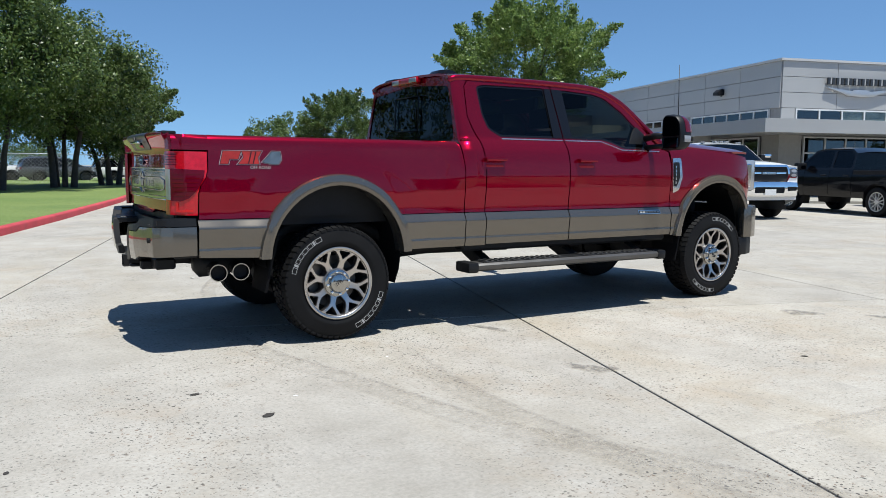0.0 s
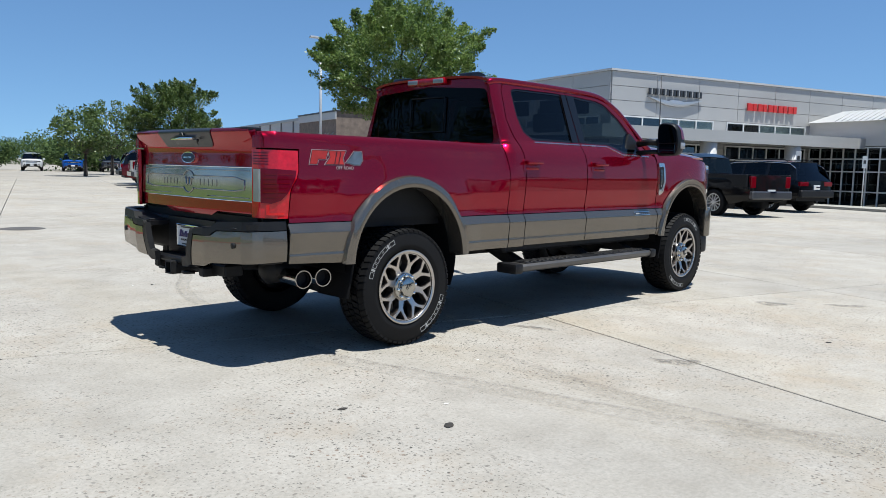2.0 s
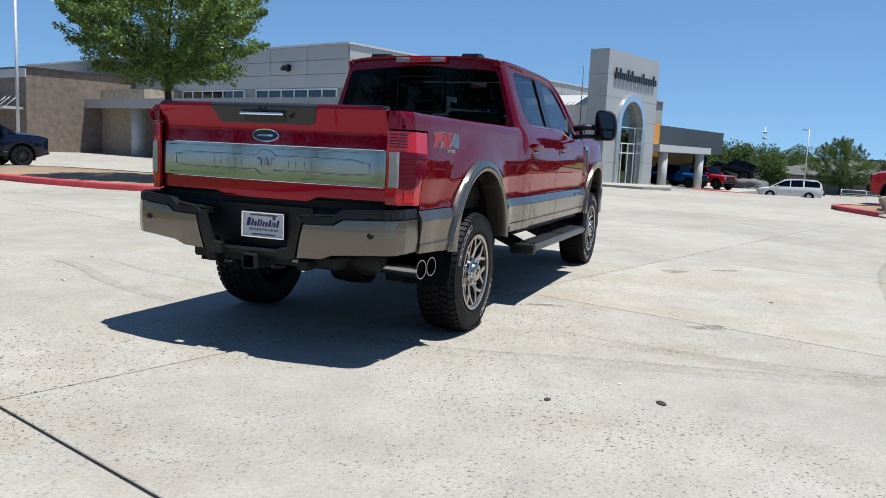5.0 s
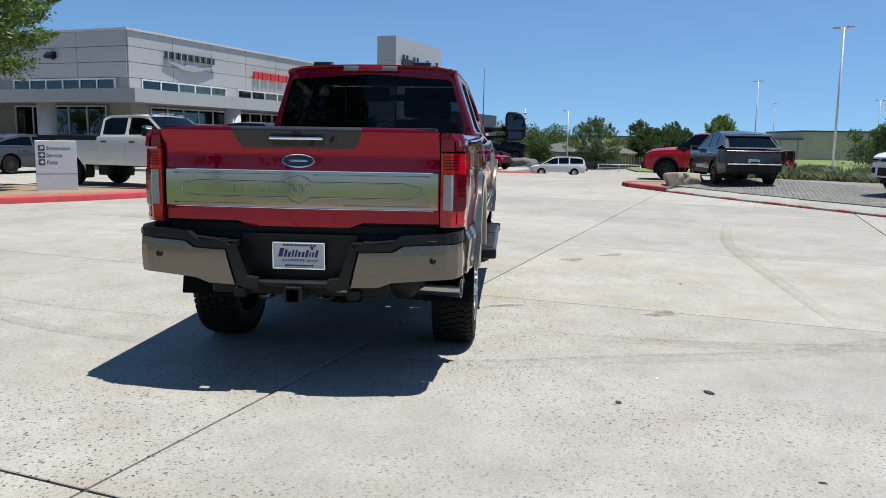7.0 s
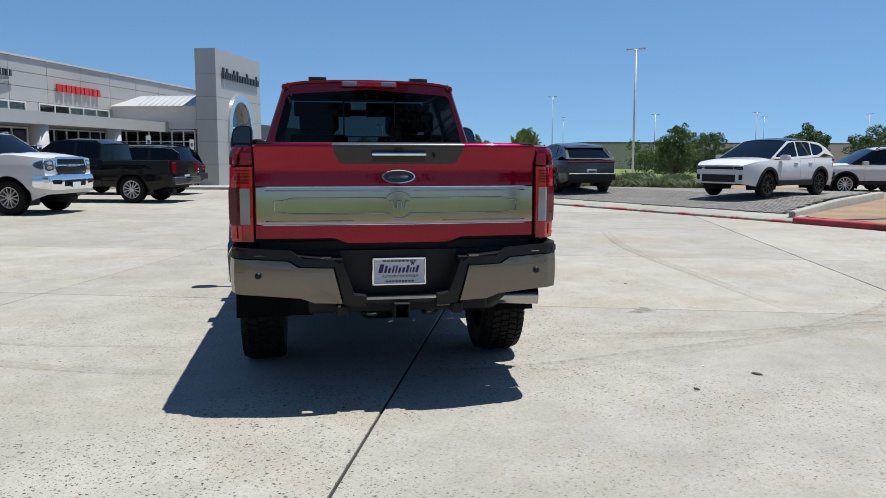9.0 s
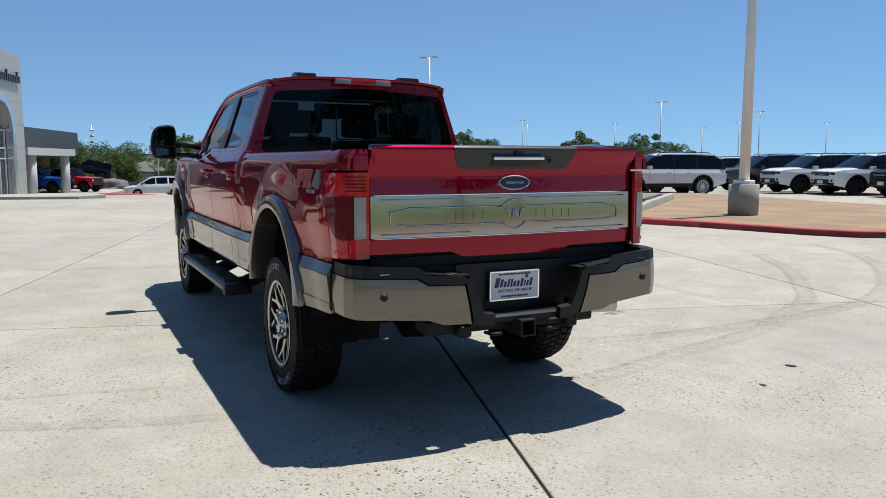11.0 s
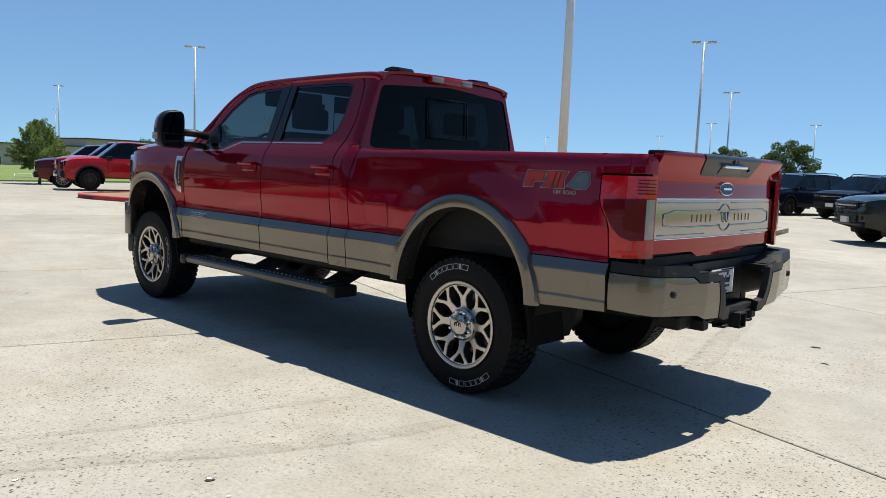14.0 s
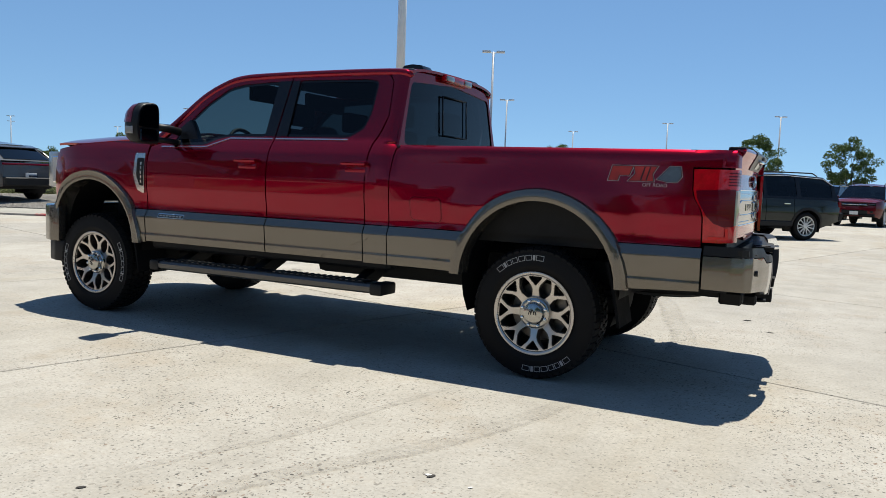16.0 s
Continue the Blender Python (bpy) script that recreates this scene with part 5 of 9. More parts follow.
# left of the oak island
park("suvn", dict(SUV_BIG, half=1.03, rim_mat=RIM_DARK), 11.4, 22.45, YAW_U, NAVY_PAINT, "sport_utility_car", "long navy blue sport utility car with black wheels", "car")
park("half2", dict(PICKUP_HALF), 11.75, 26.55, YAW_U, BLACK_PAINT, "pickup_truck", "black pickup truck in the parking row", "pickup truck")
park("half3", dict(PICKUP_HALF), 12.6, 30.3, YAW_U, SILVER_PAINT, "pickup_truck", "silver pickup truck in the parking row", "pickup truck")
park("suvm", SUV_BIG, 13.4, 33.9, YAW_U, MAROON, "sport_utility_car", "dark red car at the end of the row", "car")
park("coupeo", COUPE, 24.2, 58.3, -22, ORANGE_PAINT, "coupe_car", "bright orange-red coupe parked past the row", "car")
park("half2", PICKUP_HALF, 31.0, 63.5, -25, WHITE_PAINT, "pickup_truck", "white pickup truck behind the orange coupe", "pickup truck")
park("half4", PICKUP_HALF, 25.5, 51.0, -60, BRIGHT_RED, "pickup_truck", "red pickup truck beyond the parking row", "pickup truck")
# display pad
PADZ = 0.326
park("horw", dict(SUV_SMALL, roof_mat=BLACK_GLOSS, pillar_mat=WHITE_PAINT), 15.5, -13.6, 116.5, WHITE_PAINT, "crossover_car", "white compact crossover with black roof and wheels on pavers", "car", z=PADZ)
park("horg", dict(SUV_SMALL, pillar_mat=GREY_PAINT), 18.9, -8.25, 0.5, GREY_PAINT, "crossover_car", "dark grey compact crossover on the paver pad", "car", z=0.236)
park("mid", PICKUP_MID, 26.4, -10.75, YV, BRIGHT_RED, "pickup_truck", "bright red mid-size pickup with dark fenders and wheels", "pickup truck")
park("midc", dict(PICKUP_HALF, bumper_mat=CHROME, grille_mat=CHROME), 28.85, -11.85, YV, BRIGHT_RED, "pickup_truck", "red pickup with a chrome grille parked beside the red one", "pickup truck")
park("mid2", PICKUP_HALF, 31.8, -12.1, YV, MAROON, "pickup_truck", "dark red pickup at the end of the row of red ones", "pickup truck")
park("wag", SUV_BIG, 20.6, -22.5, YV, WHITE_PAINT, "sport_utility_car", "white sport utility car behind the display pad", "car")
# near dark car past the island
park("dark", SUV_BIG, -0.5, -18.2, 41, GREEN_BLACK, "sport_utility_car", "dark green-grey three-row sport utility car with bright alloy wheels", "car")
park("suvm", SUV_BIG, -3.5, -34.3, 77, MAROON, "sport_utility_car", "dark red sport utility car at the end of the long row", "car")
park("rowsuv", dict(SUV_BIG, rim_mat=RIM_DARK, bright_line=False), -2.0, -41.5, YV, NAVY_PAINT, "sport_utility_car", "dark blue sport utility car behind the dark red one", "car")
# long row across the lane
for x, y, pm, what in ((5.6, -31.8, BLACK_PAINT, "black"), (8.6, -31.9, NAVY_PAINT, "dark blue"), (11.4, -31.6, WHITE_PAINT, "white"), (14.2, -31.5, BLACK_PAINT, "black"), (16.9, -31.4, WHITE_PAINT, "white"), (19.6, -31.3, WHITE_PAINT, "white"), (22.3, -31.0, GREY_PAINT, "dark grey"), (25.0, -30.6, WHITE_PAINT, "white"), (27.8, -30.2, GREY_PAINT, "dark grey"),
                       (-0.4, -34.0, BLACK_PAINT, "black"), (2.5, -33.4, GREY_PAINT, "dark grey")):
    park("rowsuv", dict(SUV_BIG, rim_mat=RIM_DARK, bright_line=False), x, y, YV, pm, "sport_utility_car", what + " sport utility car in the long parking row", "car", "cars in the long row")
# far off
park("van", VAN, 67.6, -6.9, 92, WHITE_PAINT, "minivan", "white minivan parked in the distance", "car")
park("jeepb", JEEP_BOX, 65.5, 4.5, -125, BLUE_PAINT, "off_road_car", "bright blue boxy off-road car under the far canopy", "car", z=-1.1)
park("jeepr", JEEP_BOX, 66.0, 2.3, -125, BRIGHT_RED, "off_road_car", "red boxy off-road car under the far canopy", "car", z=-1.1)
for x, y, pm, what in ((18.6, 82, BLACK_PAINT, "black"), (22.5, 81, WHITE_PAINT, "white"), (26.0, 80, BLUE_PAINT, "blue"), (29.5, 79, GREY_PAINT, "dark grey")):
    park("rowsuv", SUV_BIG, x, y, -108, pm, "sport_utility_car", what + " car at the far end of the drive", "car", "cars at the end of the drive")

# ---- the red pickup truck: origin on the ground under the rear axle, x forward, y to its left ----
truck = thing("pickup_truck", pose(0, 0, 0), "lifted red and taupe crew-cab pickup truck with polished wheels", "pickup truck")
WB = 4.06
ARX, ARZ, ACZ = 0.575, 0.585, 0.62
DECAL_BASE = plain("decal_dark", (0.03, 0.004, 0.006), 0.35)
DECAL_RED = plain("decal_red", (0.38, 0.022, 0.016), 0.35, var=0.30, scale=14)
DECAL_GREY = plain("decal_grey", (0.085, 0.115, 0.15), 0.35, var=0.35, scale=14)
DECAL_RIM = plain("decal_pale_rim", (0.32, 0.30, 0.30), 0.35)
bed_y = smooth_table([(0.55, 0.93), (0.64, 0.966), (0.712, 0.978), (0.728, 0.974), (0.80, 0.982), (0.864, 0.988), (0.921, 0.957), (0.97, 0.955), (1.10, 0.972), (1.22, 0.970), (1.36, 0.958), (1.43, 0.955), (1.465, 0.945), (1.488, 0.915), (1.52, 0.85)], 0.006)
cab_y = smooth_table([(0.55, 0.94), (0.64, 0.974), (0.712, 0.988), (0.728, 0.984), (0.80, 0.992), (0.864, 0.998), (0.921, 0.967), (0.98, 0.968), (1.10, 0.985), (1.22, 0.990), (1.33, 0.982), (1.42, 0.962), (1.48, 0.925), (1.53, 0.885), (1.60, 0.862), (2.00, 0.728), (2.06, 0.700)], 0.008)


def truck_y(x, z):
    t = 1.0 if z > 1.5 else min(1.0, max(0.0, (x - 0.9) / 0.3))
    y = bed_y(z) * (1 - t) + cab_y(z) * t
    # the cab's rear corner is rounded
    if z > 1.28 and 1.05 < x < 1.19:
        y -= (0.060 - 0.075 * max(0.0, z - 1.5)) * ((1.19 - x) / 0.09) ** 2 * min(1.0, (z - 1.28) / 0.26)
    if x > 4.25:
        y -= 0.16 * ((x - 4.25) / 0.55) ** 2
    if x < -0.85:
        y -= 0.05 * ((-0.85 - x) / 0.35) ** 2
    # the flank swells out towards the wheel arches
    for ax in (0.0, WB):
        d = math.hypot((x - ax) / ARX, (z - ACZ) / ARZ)
        if 0.6 < z and d < 1.42:
            q = min(1.0, (1.42 - d) / 0.40)
            y += 0.020 * q * q * (3 - 2 * q)
    return y


def side(s, off=0.0):
    return lambda x, z: (x, s * (truck_y(x, z) + off), z)


LIP = 0.925


def arch(x, a0, a1, n=14, rx=ARX, rz=ARZ):
    return arc(x, ACZ, rx, rz, a0, a1, n)


A0 = math.degrees(math.asin((LIP - ACZ) / ARZ))
for s in (1, -1):
    o = (0, s, 0)
    # cargo bed side, upper red and lower taupe
    up = [(1.092, LIP), (1.092, 1.488), (-1.150, 1.488), (-1.152, 1.392), (-0.925, 1.386), (-0.928, 1.255), (-0.942, 1.205), (-0.976, 1.150), (-0.989, 1.10), (-0.992, LIP)] + arch(0, 180 - A0, A0)
    b = skin("bed_side", up, side(s), RED, truck, step=(0.06, 0.04), out=o, label="candy red bed side")
    low_r = [(-1.0, LIP - 0.006), (-1.0, 0.668), (-0.60, 0.652)] + arch(0, 177, 180 - A0 + 0.6, 5)
    skin("lower_bed_panel", low_r, side(s), TAUPE, truck, step=(0.06, 0.010), out=o, label="taupe lower body panel")
    low_f = arch(0, A0 - 0.6, 3, 5) + [(0.60, 0.652), (1.092, 0.652), (1.092, LIP - 0.006)]
    skin("lower_bed_panel", low_f, side(s), TAUPE, truck, step=(0.06, 0.010), out=o, label="taupe lower body panel")
    part("bed_rail_cap", box((-0.90, min(s * 0.80, s * 0.905), 1.465), (1.085, max(s * 0.80, s * 0.905), 1.487), 0.008, 2), BLACK_TRIM, truck)
    part("bed_inner_wall", box((-1.12, min(s * 0.79, s * 0.83), 0.92), (1.06, max(s * 0.79, s * 0.83), 1.48)), UNDER, truck)
    # rear corner of the cab
    skin("cab_corner", [(1.10, LIP), (1.288, LIP), (1.288, 1.30), (1.27, 1.50), (1.225, 1.60), (1.197, 1.70), (1.214, 1.95), (1.252, 2.002), (1.30, 2.025), (1.13, 2.03), (1.106, 2.02), (1.100, 1.75), (1.098, 1.50)], side(s), RED, truck, step=(0.02, 0.03), out=o)
    skin("lower_cab_panel", [(1.10, 0.652), (1.288, 0.652), (1.288, LIP - 0.006), (1.10, LIP - 0.006)], side(s), TAUPE, truck, step=(0.06, 0.010), out=o)
    # rear door
    rw = rounded([(2.075, 1.535), (1.50, 1.535), (1.385, 1.60), (1.345, 1.72), (1.335, 1.955), (1.42, 1.972), (2.055, 1.978)], 0.03, 2)
    rdo = [(1.297, LIP), (2.165, LIP), (2.165, 1.30), (2.160, 1.53), (2.118, 2.015), (1.42, 2.012), (1.26, 1.995), (1.222, 1.95), (1.205, 1.70), (1.238, 1.60), (1.282, 1.50), (1.297, 1.30)]
    d = skin("rear_door", rdo, side(s), RED, truck, holes=[rw], step=(0.06, 0.04), out=o, label="red rear door")
    skin("lower_door_panel", [(1.297, 0.66), (2.165, 0.66), (2.165, LIP - 0.006), (1.297, LIP - 0.006)], side(s), TAUPE, d, step=(0.06, 0.010), out=o, label="taupe lower door panel")
    gw = shrink(rw, -0.012)
    skin("window_surround", shrink(rw, -0.004), side(s, -0.007), BLACK_GLOSS, d, holes=[shrink(rw, 0.020)], step=(0.1, 0.06), depth=0.003, out=o, label="gloss black window surround")
    skin("window", gw, side(s, -0.012), TINT_REAR, d, step=(0.1, 0.08), depth=0, out=o, label="dark tinted door window")
    # front door
    fwn = rounded([(2.255, 1.535), (2.62, 1.535), (2.72, 1.51), (2.83, 1.462), (3.13, 1.455), (3.19, 1.47), (3.13, 1.60), (2.93, 1.80), (2.74, 1.925), (2.60, 1.955), (2.235, 1.974)], 0.03, 2)
    fdo = [(2.175, LIP), (3.405, LIP), (3.410, 1.30), (3.395, 1.44), (3.30, 1.47), (3.19, 1.62), (2.97, 1.84), (2.74, 1.975), (2.60, 2.005), (2.128, 2.015), (2.170, 1.53), (2.175, 1.30)]
    d2 = skin("front_door", fdo, side(s), RED, truck, holes=[fwn], step=(0.06, 0.04), out=o, label="red front door")
    skin("lower_door_panel", [(2.175, 0.66), (3.405, 0.66), (3.405, LIP - 0.006), (2.175, LIP - 0.006)], side(s), TAUPE, d2, step=(0.06, 0.010), out=o, label="taupe lower door panel")
    skin("window", shrink(fwn, -0.012), side(s, -0.012), TINT, d2, step=(0.1, 0.08), depth=0, out=o, label="tinted door window")
    skin("window_surround", shrink(fwn, -0.004), side(s, -0.007), BLACK_GLOSS, d2, holes=[shrink(fwn, 0.022)], step=(0.1, 0.06), depth=0.003, out=o, label="gloss black window surround")
    # dark post between the windows
    skin("door_post_cover", [(2.058, 1.54), (2.160, 1.54), (2.118, 1.975), (2.05, 1.975)], side(s, 0.003), BLACK_GLOSS, d, step=(0.1, 0.1), depth=0.004, out=o, label="gloss black post cover")
    skin("door_post_cover", [(2.172, 1.54), (2.262, 1.54), (2.242, 1.972), (2.13, 1.975)], side(s, 0.003), BLACK_GLOSS, d2, step=(0.1, 0.1), depth=0.004, out=o, label="gloss black post cover")
    # bright line under the windows
    def strip(x0, z0, x1, z1, par, t=0.0045, mat=SATIN):
        return skin("window_trim", [(x0, z0 - t), (x1, z1 - t), (x1, z1 + t), (x0, z0 + t)], side(s, 0.006), mat, par, step=(0.05, 0.02), depth=0.008, out=o)
    strip(1.50, 1.522, 2.155, 1.522, d)
    strip(2.18, 1.522, 2.60, 1.522, d2)
    strip(2.60, 1.522, 2.80, 1.452, d2)
    strip(2.80, 1.450, 3.28, 1.444, d2)
    # door pulls: a recess, and a bar across it
    for nm, par, hx in (("rear", d, 1.255), ("front", d2, 2.235)):
        yb = truck_y(hx + 0.1, 1.32)
        cup = rounded([(hx, 1.268), (hx + 0.235, 1.268), (hx + 0.235, 1.372), (hx, 1.372)], 0.03, 3)
        h = skin("door_handle", cup, side(s, 0.004), RED, par, step=(0.05, 0.03), depth=0.006, out=o)
        part("grip", box((hx + 0.015, min(s * (yb - 0.005), s * (yb + 0.045)), 1.335), (hx + 0.22, max(s * (yb - 0.005), s * (yb + 0.045)), 1.366), 0.012, 2), RED, par)
        part("pull_recess", box((hx + 0.03, min(s * (yb - 0.01), s * (yb + 0.008)), 1.283), (hx + 0.205, max(s * (yb - 0.01), s * (yb + 0.008)), 1.330), 0.01, 2), RED, par)
    # front fender and hood flank
    ff = [(3.415, LIP)] + arch(WB, 180 - A0, A0) + [(4.62, LIP), (4.64, 1.10), (4.60, 1.30), (4.56, 1.405), (4.20, 1.452), (3.80, 1.482), (3.42, 1.492), (3.418, 1.30)]
    fe = skin("front_fender", ff, side(s), RED, truck, step=(0.06, 0.04), out=o)
    skin("lower_fender_panel", [(3.415, 0.652), (3.47, 0.652)] + arch(WB, 177, 180 - A0 + 0.6, 5) + [(3.415, LIP - 0.006)], side(s), TAUPE, truck, step=(0.06, 0.010), out=o)
    # fender vent badge
    vb = rounded([(3.425, 1.385), (3.535, 1.385), (3.545, 1.20), (3.50, 1.08), (3.43, 1.052), (3.425, 1.12)], 0.012, 2)
    v = skin("fender_vent", vb, side(s, 0.016), SATIN, truck, step=(0.05, 0.05), depth=0.02, out=o, label="silver framed fender vent")
    skin("vent_mesh", rounded([(3.432, 1.345), (3.503, 1.345), (3.508, 1.20), (3.474, 1.12), (3.434, 1.115)], 0.008, 2), side(s, 0.020), BLACK_TRIM, v, step=(0.05, 0.05), depth=0.003, out=o)
    for k in range(5):
        z = 1.30 - k * 0.037
        skin("vent_bar", [(3.447, z - 0.012), (3.462, z - 0.012), (3.462, z + 0.012), (3.447, z + 0.012)], side(s, 0.024), SATIN, v, step=(0.1, 0.1), depth=0.003, out=o)
    # engine badge on the lower door stripe
    e = skin("engine_badge", [(2.99, 0.862), (3.27, 0.862), (3.27, 0.898), (2.99, 0.898)], side(s, 0.008), SATIN, truck, step=(0.1, 0.1), depth=0.008, out=o, label="small silver badge with dark bars")
    skin("badge_face", [(2.998, 0.869), (3.262, 0.869), (3.262, 0.891), (2.998, 0.891)], side(s, 0.010), BLACK_TRIM, e, step=(0.1, 0.1), depth=0.001, out=o)
    for k in range(7):
        x = 3.008 + k * 0.036
        skin("badge_bar", [(x, 0.874), (x + 0.026, 0.874), (x + 0.026, 0.886), (x, 0.886)], side(s, 0.012), TYRE_WHITE, e, step=(0.1, 0.1), depth=0.001, out=o)
    # decal on the bed side: a red flag, a red bow and a grey-blue wedge, each with a dark and a pale rim, and small words beneath
    def decal(poly, mat, off, par, nm, holes=()):
        def at(p):
            return (-0.435 - p[0] if s > 0 else -0.85 + p[0], 1.296 + p[1] * 0.78)
        return skin(nm, [at(p) for p in poly], side(s, off), mat, par, holes=[[at(p) for p in h] for h in holes], step=(0.1, 0.1), depth=0.0006, out=o)
    flag = [(0.0, 0.0), (0.056, 0.0), (0.066, 0.040), (0.124, 0.040), (0.145, 0.112), (0.022, 0.112)]
    bow = [(0.122, 0.0), (0.270, 0.0), (0.262, 0.056), (0.288, 0.112), (0.150, 0.112), (0.160, 0.056)]
    wedge = [(0.292, 0.018), (0.350, 0.0), (0.404, 0.0), (0.428, 0.040), (0.420, 0.112), (0.360, 0.112)]
    back = decal([(-0.008, -0.007), (0.428, -0.007), (0.438, 0.050), (0.430, 0.119), (0.016, 0.119)], RED, 0.0012, truck, "bed_decal")
    back["label"] = "red and grey slanted block decal with pale rims"
    for poly, mt in ((flag, DECAL_RED), (bow, DECAL_RED), (wedge, DECAL_GREY)):
        decal(shrink(poly, -0.0065), DECAL_RIM, 0.0024, back, "decal_rim")
        decal(shrink(poly, -0.0030), DECAL_BASE, 0.0036, back, "decal_outline")
        decal(shrink(poly, 0.0016), mt, 0.0048, back, "decal_block")
    for q in (0.190, 0.222):
        decal([(q, 0.004), (q + 0.008, 0.004), (q + 0.030, 0.108), (q + 0.022, 0.108)], DECAL_BASE, 0.0058, back, "decal_slash")
    wd_ = word_mesh("OFF ROAD", 0.030, DECAL_RIM)
    ow = new("word", wd_)
    ow.parent = back
    ow.matrix_basis = pose(-0.435 - 0.205, truck_y(-0.7, 1.27) + 0.003, 1.264, 90, 0, 180) if s > 0 else pose(-0.85 + 0.205, -truck_y(-0.55, 1.27) - 0.003, 1.264, 90, 0, 0)
    # wheel arch flares and liners
    for x in (0.0, WB):
        fl = bmesh.new()
        n = 26
        rings = []
        prof = [(1.0, -0.002), (0.985, 0.026), (0.95, 0.05), (0.90, 0.058), (0.865, 0.050), (0.858, 0.02), (0.862, -0.10)]
        for k in range(n + 1):
            t = radians(-4 + 188 * k / n)
            ring = []
            for q, off in prof:
                px, pz = x + ARX * 1.045 * q * math.cos(t), ACZ + ARZ * 1.045 * q * math.sin(t)
                base = truck_y(min(4.25, max(-0.85, px)), max(pz, 0.66)) if off < 0.03 and q > 0.97 else 0.972
                tuck = 0.16 * (max(0.0, px - 4.25) / 0.55) ** 2
                ring.append(fl.verts.new((px, s * (base + off - tuck), max(pz, 0.640))))
            rings.append(ring)
        for r0, r1 in zip(rings, rings[1:]):
            for j in range(len(prof) - 1):
                fl.faces.new((r0[j], r0[j + 1], r1[j + 1], r1[j]))
        bmesh.ops.recalc_face_normals(fl, faces=fl.faces)
        part("fender_flare", fl, TAUPE, truck, "taupe wheel arch flare", smooth=50)
        ln = bmesh.new()
        pts = arc(x, ACZ, ARX * 0.93, ARZ * 0.93, 205, -25, 20)
        v0 = [ln.verts.new((p[0], s * 0.93, p[1])) for p in pts]
        v1 = [ln.verts.new((p[0], s * 0.50, p[1])) for p in pts]
        for i in range(len(pts) - 1):
            ln.faces.new((v0[i], v0[i + 1], v1[i + 1], v1[i]))
        part("wheel_house", ln, plain("liner_black", (0.006, 0.006, 0.0065), 0.7, var=0.4, spec=0.15), truck, "black wheel house liner", smooth=50)
        fx0 = x - 0.50
        fl2 = prism([(fx0 + 0.03, 0.80), (fx0 - 0.02, 0.62), (fx0 - 0.06, 0.40), (fx0 - 0.045, 0.40), (fx0 + 0.0, 0.62), (fx0 + 0.05, 0.80)], "y", s * 0.66, s * 0.985)
        part("mud_flap", fl2, plain("flap_rubber", (0.006, 0.006, 0.0065), 0.85, spec=0.08), truck, "black rubber mud flap", smooth=None)
    # running board on brackets
    rb = prism([(0.90, 0.462), (0.905, 0.505), (0.93, 0.52), (1.075, 0.518), (1.095, 0.50), (1.09, 0.465), (1.05, 0.448), (0.95, 0.448)] if s > 0 else [(-p[0], p[1]) for p in [(0.90, 0.462), (0.905, 0.505), (0.93, 0.52), (1.075, 0.518), (1.095, 0.50), (1.09, 0.465), (1.05, 0.448), (0.95, 0.448)]], "x", 1.10, 3.22, 0.004)
    r = part("running_board", rb, STEP, truck, "dark satin running board with black ends")
    part("tread_pad", box((1.22, min(s * 0.925, s * 1.07), 0.519), (3.12, max(s * 0.925, s * 1.07), 0.526), 0.003), BLACK_TRIM, r)
    rib_me = None
    for k in range(34):
        if k not in (15, 16, 17, 18):
            if rib_me is None:
                rib_me = part("grip_rib", box((0, -0.062, 0), (0.022, 0.062, 0.007)), STEP, r, smooth=None)
                rib = rib_me
            else:
                rib = new("grip_rib", rib_me.data)
                rib.parent = r
            rib.matrix_basis = pose(1.25 + k * 0.054, s * 0.998, 0.526)
    for x0, x1 in ((1.06, 1.16), (3.16, 3.26)):
        part("end_cap", box((x0, min(s * 0.89, s * 1.10), 0.442), (x1, max(s * 0.89, s * 1.10), 0.526), 0.02, 2), BLACK_TRIM, r)
    for x in (1.30, 2.25, 3.02):
        part("bracket", prism([(0.50, 0.66), (0.60, 0.66), (0.98, 0.50), (0.98, 0.455), (0.85, 0.455), (0.50, 0.60)] if s > 0 else [(-p[0], p[1]) for p in [(0.50, 0.66), (0.60, 0.66), (0.98, 0.50), (0.98, 0.455), (0.85, 0.455), (0.50, 0.60)]], "x", x, x + 0.09), UNDER, r)
    # tow mirror
    mr = new("door_mirror")
    mr.parent = truck
    mr["label"] = "tall black tow mirror with a red cap"
    part("arm", tube([(3.14, s * 0.90, 1.565), (3.16, s * 1.02, 1.585), (3.18, s * 1.14, 1.585)], [0.034, 0.031, 0.030], 10), BLACK_TRIM, mr, smooth=60)
    part("arm", tube([(3.14, s * 0.90, 1.475), (3.16, s * 1.02, 1.487), (3.18, s * 1.14, 1.490)], [0.026, 0.023, 0.023], 10), BLACK_TRIM, mr, smooth=60)
    # the highlight along the black arm's top is modelled as a thin chrome bar
    part("arm_trim", tube([(3.15, s * 0.99, 1.612), (3.17, s * 1.10, 1.614)], 0.006, 6), CHROME, mr, "chrome bar standing for the highlight on the upper arm")
    sl = prism(rounded([(2.90, 1.436), (3.34, 1.440), (3.25, 1.53), (3.07, 1.675), (3.02, 1.62)], 0.02, 3), "y", min(s * 0.855, s * 0.905), max(s * 0.855, s * 0.905), 0.006)
    for v in sl.verts:
        v.co.y -= s * 0.27 * (v.co.z - 1.45)
    part("sail", sl, BLACK_TRIM, mr, smooth=40)
